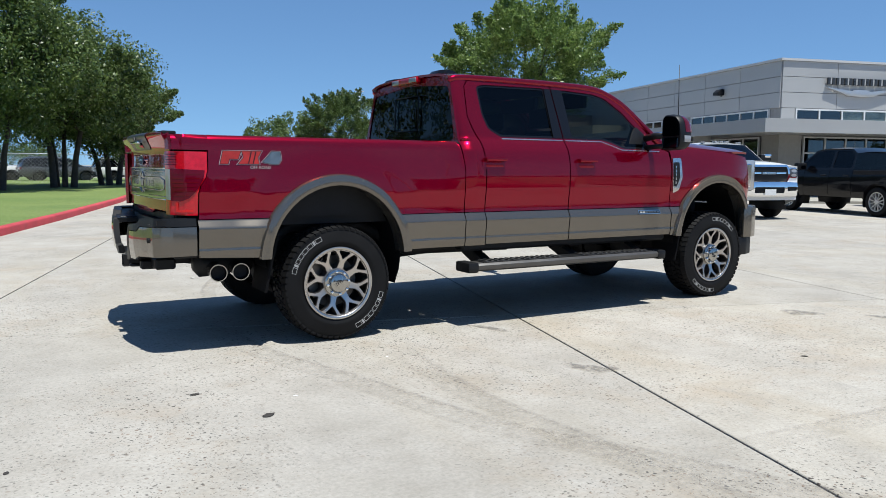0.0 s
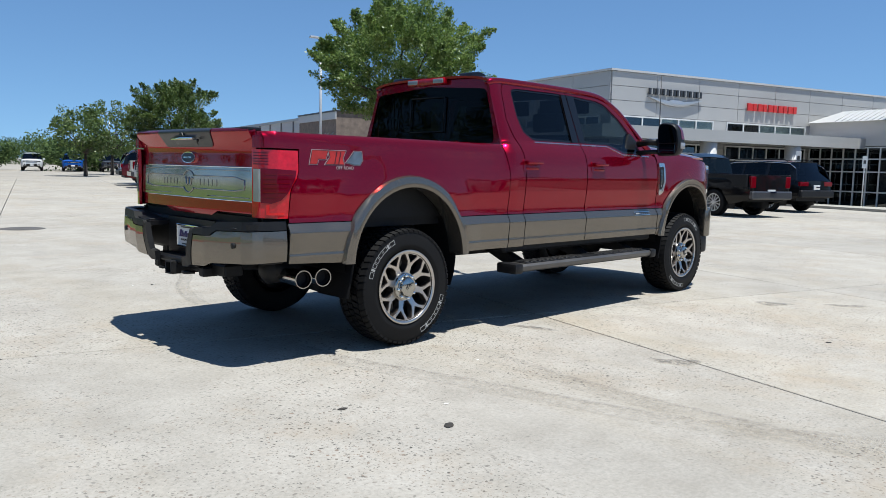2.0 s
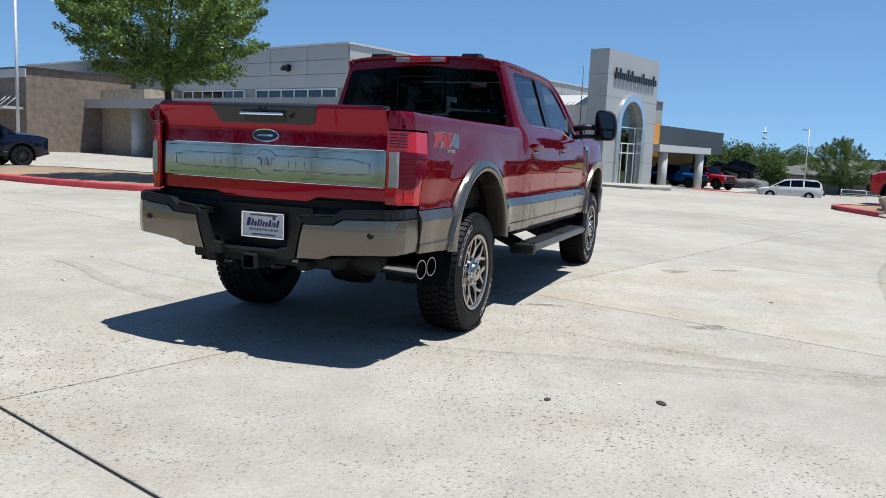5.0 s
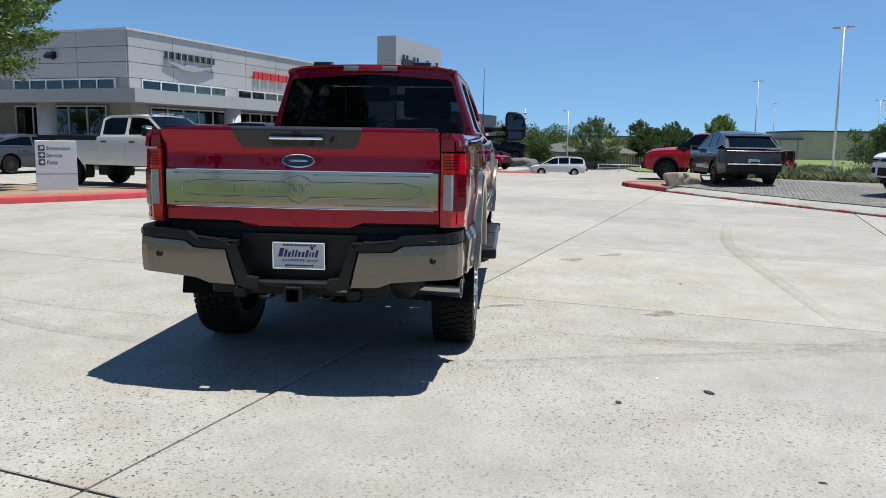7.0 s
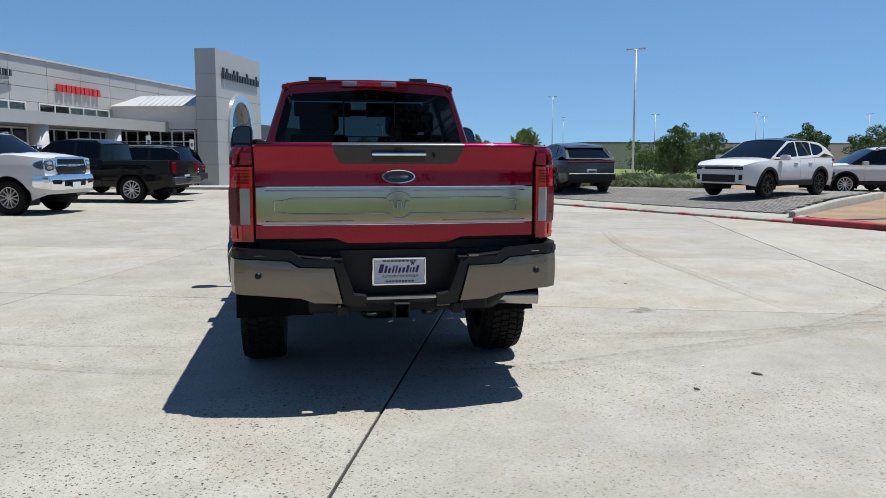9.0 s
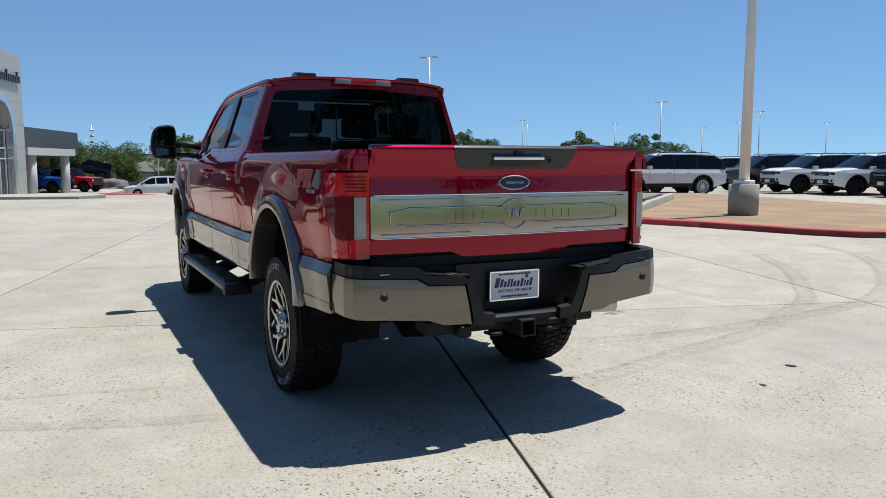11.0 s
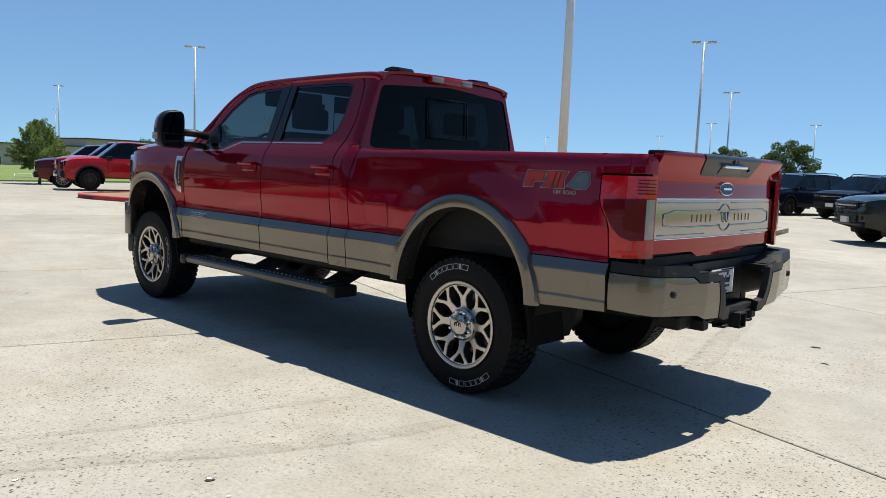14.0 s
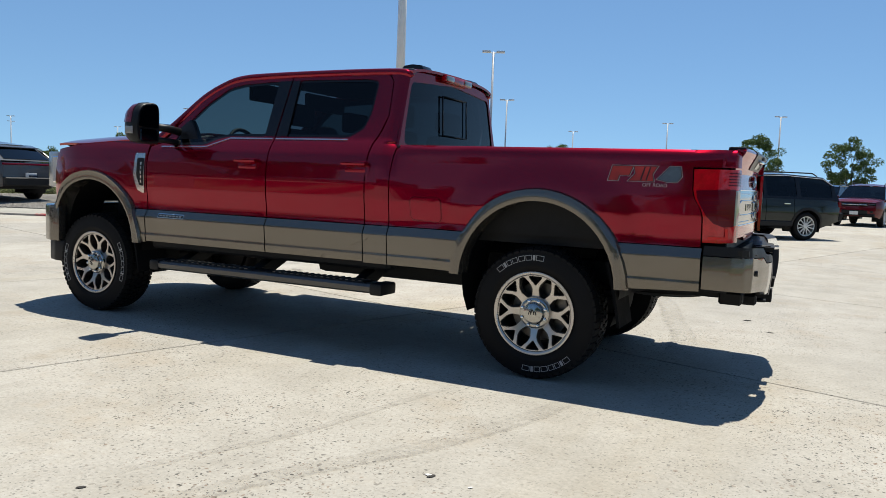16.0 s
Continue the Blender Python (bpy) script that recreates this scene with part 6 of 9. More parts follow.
    # rounded head, its face toward the driver a little smaller than its back
    face = [(1.128, 1.462), (1.150, 1.448), (1.325, 1.456), (1.352, 1.50), (1.356, 1.60), (1.335, 1.705), (1.290, 1.755), (1.175, 1.770), (1.137, 1.752), (1.128, 1.70)]
    cy, cz = 1.245, 1.605
    hs = bmesh.new()
    rings = []
    for x, k in ((3.115, 0.95), (3.125, 0.995), (3.165, 1.02), (3.225, 0.97), (3.27, 0.80), (3.29, 0.45)):
        rings.append([hs.verts.new((x, s * (cy + (y - cy) * k), cz + (z - cz) * k)) for y, z in rounded(face, 0.03, 3)])
    for a, b in zip(rings, rings[1:]):
        for k in range(len(a)):
            hs.faces.new((a[k - 1], a[k], b[k], b[k - 1]))
    hs.faces.new(rings[0])
    hs.faces.new(list(reversed(rings[-1])))
    bmesh.ops.recalc_face_normals(hs, faces=hs.faces)
    part("housing", hs, BLACK_TRIM, mr, smooth=50)
    cap = [(y, z) for y, z in rounded(face, 0.03, 3) if z > 1.60]
    cp = bmesh.new()
    rings = []
    for x, k in ((3.175, 1.035), (3.23, 0.99), (3.277, 0.82), (3.297, 0.47)):
        rings.append([cp.verts.new((x, s * (cy + (y - cy) * k), cz + (z - cz) * k)) for y, z in cap])
    for a, b in zip(rings, rings[1:]):
        for k in range(1, len(a)):
            cp.faces.new((a[k - 1], a[k], b[k], b[k - 1]))
    bmesh.ops.recalc_face_normals(cp, faces=cp.faces)
    part("cap", cp, RED, mr, "dark red painted mirror cap", smooth=50)
    part("glass", prism(rounded([(s * 1.150, 1.575), (s * 1.335, 1.578), (s * 1.322, 1.695), (s * 1.280, 1.740), (s * 1.180, 1.750), (s * 1.150, 1.735)] if s > 0 else [(s * 1.150, 1.575), (s * 1.150, 1.735), (s * 1.180, 1.750), (s * 1.280, 1.740), (s * 1.322, 1.695), (s * 1.335, 1.578)], 0.012, 2), "x", 3.106, 3.1135), MIRROR, mr, smooth=None)
    part("spotter_glass", box((3.106, min(s * 1.152, s * 1.325), 1.472), (3.1135, max(s * 1.152, s * 1.325), 1.562), 0.006), MIRROR, mr)
    part("marker_lamp", box((3.155, min(s * 1.335, s * 1.366), 1.520), (3.235, max(s * 1.335, s * 1.366), 1.580), 0.008, 2), LENS_WHITE, mr)
    # tail lamp wrapped round the corner
    tl = new("tail_light")
    tl.parent = truck
    tl["label"] = "red tail light with smoked centre and clear reversing lens"
    def corner(u, z):
        # u runs from the side (0) round the corner to the rear face (1)
        pts = [(-0.925, truck_y(-0.925, 1.2)), (-1.08, truck_y(-1.08, 1.2) + 0.004), (-1.135, 0.905), (-1.165, 0.875), (-1.172, 0.84), (-1.176, 0.812)]
        ln = [0]
        for a, b in zip(pts, pts[1:]):
            ln.append(ln[-1] + math.dist(a, b))
        tt = u * ln[-1]
        return (float(np.interp(tt, ln, [p[0] for p in pts])), s * (float(np.interp(tt, ln, [p[1] for p in pts])) - (bed_y(1.2) - bed_y(z)) * max(0.0, 1 - 1.15 * u)), z)
    lens = [(0.02, 1.375), (0.985, 1.378), (0.985, 0.958), (0.225, 0.952), (0.215, 1.10), (0.175, 1.145), (0.065, 1.205), (0.028, 1.255)]
    oo = (-0.7, s * 0.7, 0)
    skin("outer_lens", lens, corner, LENS_RED, tl, step=(0.06, 0.05), depth=0.02, out=oo)
    def corner2(u, z):
        x, y, zz = corner(u, z)
        return (x - 0.004, y + s * 0.004, zz)
    skin("smoked_lens", [(0.065, 1.252), (0.40, 1.258), (0.76, 1.262), (0.76, 1.050), (0.56, 1.046), (0.38, 1.066), (0.26, 1.105), (0.165, 1.155), (0.09, 1.208)], corner2, LENS_SMOKE, tl, step=(0.06, 0.05), depth=0.003, out=oo, label="smoked dark red lens")
    skin("reversing_lens", [(0.77, 1.258), (0.95, 1.258), (0.95, 1.058), (0.77, 1.055)], corner2, LENS_WHITE, tl, step=(0.06, 0.05), depth=0.003, out=oo, label="clear reversing lens")
    skin("bed_corner", [(0.0, 1.386), (0.985, 1.388), (0.985, 1.490), (0.0, 1.488)], lambda u, z: (corner(u, z)[0] + 0.002 + 0.02 * max(0, (z - 1.46) / 0.03) * u, corner(u, z)[1], z), RED, truck, step=(0.06, 0.02), depth=0.03, out=oo)
    part("bed_corner_top", prism([(-1.15, s * 0.80), (-1.165, s * 0.86), (-1.10, s * 0.905), (-0.9, s * 0.915), (-0.9, s * 0.80)], "z", 1.46, 1.4885), RED, truck, smooth=None)
    for k in range(6):
        z = 1.085 + k * 0.028
        a = float(np.interp(z, [1.05, 1.066, 1.105, 1.155, 1.208, 1.25], [0.56, 0.40, 0.27, 0.18, 0.11, 0.10]))
        skin("inner_rib", [(a + 0.03, z), (0.72, z), (0.72, z + 0.004), (a + 0.03, z + 0.004)], lambda u, zz: (corner(u, zz)[0] - 0.005, corner(u, zz)[1] + s * 0.005, zz), CAR_TAIL, tl, step=(0.06, 0.05), depth=0.002, out=oo)
    skin("light_guide", [(0.30, 0.975), (0.66, 0.975), (0.66, 1.040), (0.60, 1.040), (0.60, 0.990), (0.30, 0.990)], corner2, BRIGHT_LENS, tl, step=(0.06, 0.05), depth=0.002, out=oo, label="bright red light guide")
    for k in range(5):
        z = 1.285 + k * 0.017
        skin("lens_rib", [(0.62, z), (0.95, z), (0.95, z + 0.006), (0.62, z + 0.006)], corner2, LENS_SMOKE, tl, step=(0.06, 0.05), depth=0.002, out=oo)

# fuel door on the left bed side
fd = rounded([(0.685, 0.965), (0.925, 0.975), (0.935, 1.135), (0.69, 1.14)], 0.04, 4)
q = skin("fuel_door_gap", fd, side(1, 0.0012), MAROON, truck, step=(0.06, 0.04), depth=0.001, out=(0, 1, 0))
skin("fuel_door", shrink(fd, 0.006), side(1, 0.0032), RED, truck, step=(0.06, 0.04), depth=0.002, out=(0, 1, 0), label="red fuel filler door")

# roof, cab back, windows
def roof_z(x, y):
    k = abs(y) / 0.72
    edge = 2.088 - 0.030 * max(0, (x - 2.1) / 0.65) ** 2 - 0.016 * max(0, (1.35 - x) / 0.3) ** 2
    return (x, y, edge - 0.022 * k ** 2 - 0.030 * k ** 8)
skin("roof", [(1.085, -0.715), (2.62, -0.715), (2.74, -0.60), (2.78, 0), (2.74, 0.60), (2.62, 0.715), (1.085, 0.715), (1.065, 0)], roof_z, RED, truck, step=(0.08, 0.06), out=(0, 0, 1), label="red roof with shallow ribs")
for s in (1, -1):
    # one rounded rail runs from the cowl up the windscreen and along the roof
    ctl = [(3.44, 0.885, 1.45, 0.046), (3.22, 0.822, 1.64, 0.040), (2.99, 0.757, 1.846, 0.036), (2.80, 0.722, 1.952, 0.034), (2.62, 0.712, 2.000, 0.032), (2.30, 0.712, 2.016, 0.029), (1.80, 0.712, 2.022, 0.028), (1.40, 0.711, 2.022, 0.028), (1.20, 0.707, 2.018, 0.028), (1.125, 0.700, 2.006, 0.028), (1.10, 0.692, 1.985, 0.022)]
    rail = []
    for i in range(len(ctl) - 1):
        q0, q1, q2, q3 = (Vector(ctl[max(0, min(len(ctl) - 1, i + j))]) for j in (-1, 0, 1, 2))
        for k in range(4):
            t = k / 4
            rail.append(0.5 * (2 * q1 + (q2 - q0) * t + (2 * q0 - 5 * q1 + 4 * q2 - q3) * t * t + (3 * q1 - q0 - 3 * q2 + q3) * t ** 3))
    rail.append(Vector(ctl[-1]))
    part("roof_rail", tube([(q[0], s * q[1], q[2]) for q in rail], [q[3] for q in rail], 14), RED, truck, "red roof side rail", smooth=70)
    part("ditch_cap", box((1.090, min(s * 0.660, s * 0.690), 2.000), (1.16, max(s * 0.660, s * 0.690), 2.046), 0.012, 2), STEP, truck, "grey roof joint cap")
    # lamps on the rear of the roof
    lamp = part("roof_lamp", prism(rounded([(1.10, 2.05), (1.30, 2.07), (1.28, 2.098), (1.21, 2.108), (1.13, 2.098)], 0.012, 3), "y", s * 0.43 - 0.075, s * 0.43 + 0.075, 0.008), BLACK_GLOSS, truck, "small black roof lamp", smooth=50)
def cab_back(y, z):
    return (1.082 + 0.02 * max(0, z - 1.5) / 0.5 + 0.006 * (y / 0.8) ** 2, y, z)
bk_h = [(0.88, 1.10), (0.868, 1.50), (0.845, 1.57), (0.716, 1.955), (0.700, 1.995), (0.655, 2.030), (0.5, 2.05)]
bk = bk_h + [(0, 2.066)] + [(-p[0], p[1]) for p in reversed(bk_h)]
rwin = rounded([(-0.800, 1.50), (0.800, 1.50), (0.782, 1.62), (0.684, 1.952), (0, 1.998), (-0.684, 1.952), (-0.782, 1.62)], 0.045, 3)
cb = skin("cab_back", bk, cab_back, RED, truck, holes=[rwin], step=(0.08, 0.06), out=(-1, 0, 0))
skin("rear_window", shrink(rwin, -0.012), lambda y, z: (cab_back(y, z)[0] + 0.008, y, z), TINT_BACK, truck, step=(0.1, 0.08), depth=0, out=(-1, 0, 0), label="dark tinted rear window with sliding centre")
fr = bmesh.new()
for y in (-0.215, 0.215):
    add_tube(fr, [(1.078, y, 1.60), (1.090, y, 1.90)], 0.006, 6)
for z in (1.60, 1.90):
    add_tube(fr, [(1.078 + 0.04 * (z - 1.6), -0.215, z), (1.078 + 0.04 * (z - 1.6), 0.215, z)], 0.006, 6)
part("sliding_pane_frame", fr, BLACK_TRIM, truck)
# high stop lamp
hl = part("high_stop_lamp", box((1.055, -0.235, 2.012), (1.10, 0.235, 2.066), 0.012, 2), LENS_RED, truck, "red high stop lamp between clear cargo lamps")
for s in (1, -1):
    part("cargo_lamp", box((1.047, min(s * 0.10, s * 0.225), 2.018), (1.09, max(s * 0.10, s * 0.225), 2.060), 0.010, 2), LENS_WHITE, hl)
# windscreen, cowl, hood
def screen_x(y, z):
    return (3.56 - (z - 1.50) * 1.42 - 0.10 * (y / 0.8) ** 2, y, z)
skin("windscreen", [(-0.84, 1.50), (0.84, 1.50), (0.66, 2.03), (-0.66, 2.03)], screen_x, CLEAR, truck, step=(0.12, 0.1), depth=0, out=(1, 0, 0.3))
def hood_z(x, y):
    k = abs(y) / 0.93
    c = 1.60 - 0.09 * max(0, (x - 3.6) / 1.3) - 0.05 * max(0, (x - 4.55) / 0.4) ** 2
    return (x, y, c - 0.10 * k ** 4 - (0.02 if 0.3 < k < 0.75 else 0.0) * math.sin((k - 0.3) / 0.45 * math.pi))
skin("hood", [(3.43, -0.925), (4.25, -0.925), (4.70, -0.82), (4.93, -0.45), (4.96, 0), (4.93, 0.45), (4.70, 0.82), (4.25, 0.925), (3.43, 0.925)], hood_z, RED, truck, step=(0.1, 0.07), out=(0, 0, 1))
part("cowl", box((3.40, -0.86, 1.44), (3.58, 0.86, 1.50), 0.02), BLACK_TRIM, truck)
# front end
gr = part("grille", box((4.78, -0.56, 0.92), (4.95, 0.56, 1.42), 0.05, 3), BLACK_TRIM, truck)
for z in (1.04, 1.17, 1.30):
    part("grille_bar", box((4.94, -0.54, z - 0.03), (4.975, 0.54, z + 0.03), 0.012, 2), CHROME, gr)
for s in (1, -1):
    h = part("headlight", prism(rounded([(4.60, s * 0.895), (4.86, s * 0.82), (4.92, s * 0.58), (4.70, s * 0.58)] if s < 0 else [(4.60, s * 0.895), (4.70, s * 0.58), (4.92, s * 0.58), (4.86, s * 0.82)], 0.03, 3), "z", 1.06, 1.38, 0.02), LENS_WHITE, truck, "clear wraparound headlight", smooth=50)
    part("signal_band", box((4.605, min(s * 0.90, s * 0.84), 1.10), (4.70, max(s * 0.90, s * 0.84), 1.34), 0.01), CHROME, h)
fb = bmesh.new()
pts = [(-0.985, 4.50), (-0.985, 4.62), (-0.93, 4.75), (-0.80, 4.90), (-0.5, 5.0), (0.5, 5.0), (0.80, 4.90), (0.93, 4.75), (0.985, 4.62), (0.985, 4.50)]
add_prism(fb, [(p[1], p[0]) for p in pts] + [(4.50, 0.90), (4.60, 0.85), (4.80, 0.5), (4.80, -0.5), (4.60, -0.85), (4.50, -0.90)], "z", 0.58, 0.905, 0.02)
part("front_bumper", fb, TAUPE, truck, "taupe painted front bumper", smooth=45)
part("front_valance", prism([(p[1] - 0.04, p[0] * 0.98) for p in pts] + [(4.48, 0.88), (4.48, -0.88)], "z", 0.40, 0.585, 0.02), BLACK_TRIM, truck)
part("antenna", tube([(3.62, -0.86, 1.50), (3.62, -0.86, 1.54), (3.60, -0.865, 2.28)], [0.014, 0.006, 0.003], 6), BLACK_TRIM, truck, "thin black whip antenna")

# ---- tailgate ----
tg_x = smooth_table([(0.90, -1.160), (0.97, -1.1735), (1.05, -1.1740), (1.28, -1.1695), (1.36, -1.166), (1.40, -1.174), (1.46, -1.208), (1.495, -1.228), (1.512, -1.212), (1.525, -1.17)], 0.010)


def tg(off):
    return lambda y, z: (tg_x(z) - off + 0.030 * (y / 0.8) ** 2, y, z)


R0 = (-1, 0, 0)
gate_o = [(-0.806, 0.972), (-0.37, 0.972), (-0.29, 0.942), (0.29, 0.942), (0.37, 0.972), (0.806, 0.972), (0.806, 1.49), (0.78, 1.512), (-0.78, 1.512), (-0.806, 1.49)]
gate = skin("tailgate", gate_o, tg(0), RED, truck, step=(0.10, 0.015), depth=0.05, out=R0, label="red tailgate with a polished centre panel")
part("gate_top", box((-1.19, -0.79, 1.485), (-1.09, 0.79, 1.515), 0.012, 2), BLACK_TRIM, gate)
part("gate_inner", box((-1.10, -0.79, 0.93), (-1.07, 0.79, 1.49)), UNDER, gate)
skin("top_insert", rounded([(-0.335, 1.392), (0.335, 1.392), (0.385, 1.515), (-0.385, 1.515)], 0.03, 3), tg(0.005), INSERT, gate, step=(0.1, 0.012), depth=0.006, out=R0, label="dark grey centre insert")


def tgp(off):
    # the bright panel leans a touch towards the sky and bows outward
    return lambda y, z: tg(off + 0.003 * (z - 1.157) - 0.0005 * ((z - 1.157) / 0.105) ** 2)(y, z)


ch = skin("bright_panel", [(-0.80, 1.052), (0.80, 1.052), (0.80, 1.262), (-0.80, 1.262)], tgp(0.009), POLISHED, gate, step=(0.10, 0.012), depth=0.012, out=R0, label="polished metal panel with raised lettering blocks")
ce = bmesh.new()
for lo, hi in (((-0.803, 1.262), (0.803, 1.267)), ((-0.803, 1.047), (0.803, 1.052))):
    add_tube(ce, [tgp(0.010)(lo[0] + (hi[0] - lo[0]) * k / 12, (lo[1] + hi[1]) / 2) for k in range(13)], 0.004, 6)
part("panel_rim", ce, CHROME, gate, smooth=60)


def outline_bar(pts, w=0.004, nm="cartouche", closed=False):
    t = bmesh.new()
    add_tube(t, [tgp(0.0105)(*p) for p in (pts + pts[:1] if closed else pts)], w, 8)
    return part(nm, t, POLISHED, gate, smooth=60)


def on_line(y0, y1, z, n=8):
    return [(y0 + (y1 - y0) * k / n, z) for k in range(n + 1)]


for q0, q1 in ((-0.75, -0.085), (0.085, 0.75)):
    outline_bar(on_line(q0, q1, 1.243), 0.003, "raised_line")
for q0, q1 in ((-0.75, -0.26), (0.26, 0.75)):
    outline_bar(on_line(q0, q1, 1.071), 0.003, "raised_line")
# long cartouche with pointed shoulders and a round middle, as one closed outline
ring_c = 1.158
half = on_line(0.072, 0.60, 1.200) + [(0.66, 1.186), (0.70, 1.184), (0.70, 1.122), (0.66, 1.120)] + on_line(0.60, 0.072, 1.112)
lower = [(p[0], p[1]) for p in arc(0, ring_c, 0.084, 0.076, -33, -147, 10)]
upper = [(p[0], p[1]) for p in arc(0, ring_c, 0.084, 0.076, 147, 33, 10)]
outline_bar(half + lower + [(-p[0], p[1]) for p in reversed(half)] + upper, 0.0045, closed=True)
# raised bars either side, and a winding mark in the ring
for y0, widths in ((0.405, (0.024, 0.014, 0.022, 0.020, 0.016)), (-0.140, (0.024, 0.018, 0.024, 0.016, 0.022))):
    y = y0
    for k, bw in enumerate(widths):
        skin("raised_bar", [(y, 1.136), (y - bw, 1.136), (y - bw, 1.178), (y, 1.178)], tgp(0.0125), POLISHED, gate, step=(0.1, 0.05), depth=0.005, out=R0)
        y -= bw + 0.034
outline_bar([(-0.058, 1.176), (-0.060, 1.182), (-0.046, 1.186), (-0.040, 1.172), (-0.038, 1.145), (-0.028, 1.134), (-0.017, 1.145), (-0.016, 1.172), (-0.008, 1.184), (0.006, 1.180), (0.008, 1.165), (0.009, 1.145), (0.020, 1.134), (0.030, 1.145), (0.032, 1.172), (0.042, 1.186), (0.056, 1.180)], 0.0055, "winding_mark")
# oval badge
ov = skin("oval_badge", arc(0, 1.322, 0.096, 0.039, 0, 360 - 12, 29), tg(0.016), CHROME, gate, step=(0.05, 0.02), depth=0.016, out=R0, label="chrome rimmed dark oval badge")
skin("oval_face", arc(0, 1.322, 0.088, 0.033, 0, 360 - 12, 29), tg(0.019), plain("badge_blue", (0.008, 0.016, 0.05), 0.4), gate, step=(0.05, 0.02), depth=0.003, out=R0)
skin("oval_bar", rounded([(-0.055, 1.316), (0.055, 1.316), (0.055, 1.328), (-0.055, 1.328)], 0.005), tg(0.021), CHROME, gate, step=(0.05, 0.02), depth=0.002, out=R0)
# handle and lock
hd = part("gate_handle", box((-1.234, -0.155, 1.440), (-1.20, 0.155, 1.458), 0.007, 2), CHROME, gate, "chrome tailgate handle")
skin("handle_recess", rounded([(-0.15, 1.406), (0.15, 1.406), (0.15, 1.440), (-0.15, 1.440)], 0.008, 2), tg(0.0085), BLACK_GLOSS, gate, step=(0.1, 0.012), depth=0.004, out=R0, label="dark handle recess")
part("camera_pod", prism([(0.03, 1.468), (-0.03, 1.468), (-0.012, 1.49), (0.012, 1.49)], "x", -1.236, -1.21, 0.004), BLACK_TRIM, gate)
part("lock", tube([(-1.224, -0.20, 1.435), (-1.21, -0.20, 1.435)], 0.010, 10), BLACK_GLOSS, gate)
# filler between gate and bumper
part("bed_sill", box((-1.12, -0.86, 0.86), (-1.02, 0.86, 0.95)), UNDER, truck)

# ---- rear bumper ----
bumper = part("bumper_core", box((-1.16, -0.90, 0.66), (-0.98, 0.90, 0.90), 0.02), UNDER, truck, "black bumper core")
for s in (1, -1):
    def wrap(a, z, s=s):
        # a runs from the side of the bed round the corner to the centre
        pts = [(-1.01, 0.940), (-1.16, 0.938), (-1.235, 0.912), (-1.268, 0.86), (-1.280, 0.77), (-1.325, 0.50), (-1.335, 0.28), (-1.335, 0.20)]
        ln = [0]
        for p, q2 in zip(pts, pts[1:]):
            ln.append(ln[-1] + math.dist(p, q2))
        tt = a * ln[-1]
        bulge = 0.018 * math.sin(min(1, max(0, (z - 0.62) / 0.32)) * math.pi)
        x, y = float(np.interp(tt, ln, [p[0] for p in pts])), float(np.interp(tt, ln, [p[1] for p in pts]))
        return (x - bulge * min(1, a * 2), s * (y + bulge * max(0, 1 - a * 2)), z)
    oo = (-0.6, s * 0.6, 0)
    face = [(0.0, 0.682), (0.16, 0.680), (0.36, 0.672), (0.62, 0.655), (0.70, 0.628), (0.86, 0.622), (0.81, 0.822), (0.61, 0.828), (0.55, 0.862), (0.36, 0.870), (0.20, 0.874), (0.0, 0.874)]
    bp = skin("bumper_face", face, wrap, TAUPE, truck, step=(0.025, 0.03), depth=0.03, out=oo, label="taupe painted bumper face")
    skin("bumper_trim", [(0.0, 0.880), (0.20, 0.880), (0.36, 0.876), (0.56, 0.868), (0.62, 0.834), (0.80, 0.828), (0.85, 0.84), (0.80, 0.872), (0.63, 0.876), (0.56, 0.922), (0.40, 0.930), (0.20, 0.936), (0.0, 0.936)], wrap, BLACK_TRIM, truck, step=(0.025, 0.03), depth=0.06, out=oo, label="black bumper edge trim")
    skin("inner_trim", [(0.82, 0.828), (0.875, 0.622), (0.93, 0.60), (1.0, 0.60), (1.0, 0.66), (0.93, 0.67), (0.86, 0.86)], wrap, BLACK_TRIM, truck, step=(0.03, 0.03), depth=0.04, out=oo)
    pad = prism([(s * 0.93, -1.22), (s * 0.90, -1.255), (s * 0.40, -1.315), (s * 0.33, -1.315), (s * 0.33, -1.06), (s * 0.93, -1.02)], "z", 0.835, 0.868)
    for v in pad.verts:
        v.co = Vector((v.co.y, v.co.x, v.co.z + 0.05 * max(0, abs(v.co.x) - 0.45) / 0.45))
    bmesh.ops.recalc_face_normals(pad, faces=pad.faces)
    st = part("step_pad", pad, BLACK_TRIM, truck, "black ribbed step pad", smooth=None)
    for k in range(5):
        y = s * (0.42 + k * 0.09)
        part("rib", box((-1.29, y - 0.03, 0.868 + 0.09 * max(0, abs(y) - 0.58)), (-1.12, y + 0.03, 0.876 + 0.09 * max(0, abs(y) - 0.58)), 0.003), BLACK_TRIM, st)
    part("parking_sensor", tube([(-1.300, s * 0.79, 0.783), (-1.27, s * 0.79, 0.783)], 0.018, 14), BLACK_TRIM, truck, smooth=50)
part("plate_recess", box((-1.17, -0.34, 0.63), (-1.135, 0.34, 0.90)), BLACK_TRIM, truck)
part("recess_shelf", box((-1.30, -0.33, 0.60), (-1.10, 0.33, 0.645), 0.012), BLACK_TRIM, truck)
plate = part("dealer_plate", box((-1.192, -0.152, 0.70), (-1.184, 0.152, 0.852), 0.003), WHITE_PAINT, truck, "white dealer plate with dark blue bars")
pf = bmesh.new()
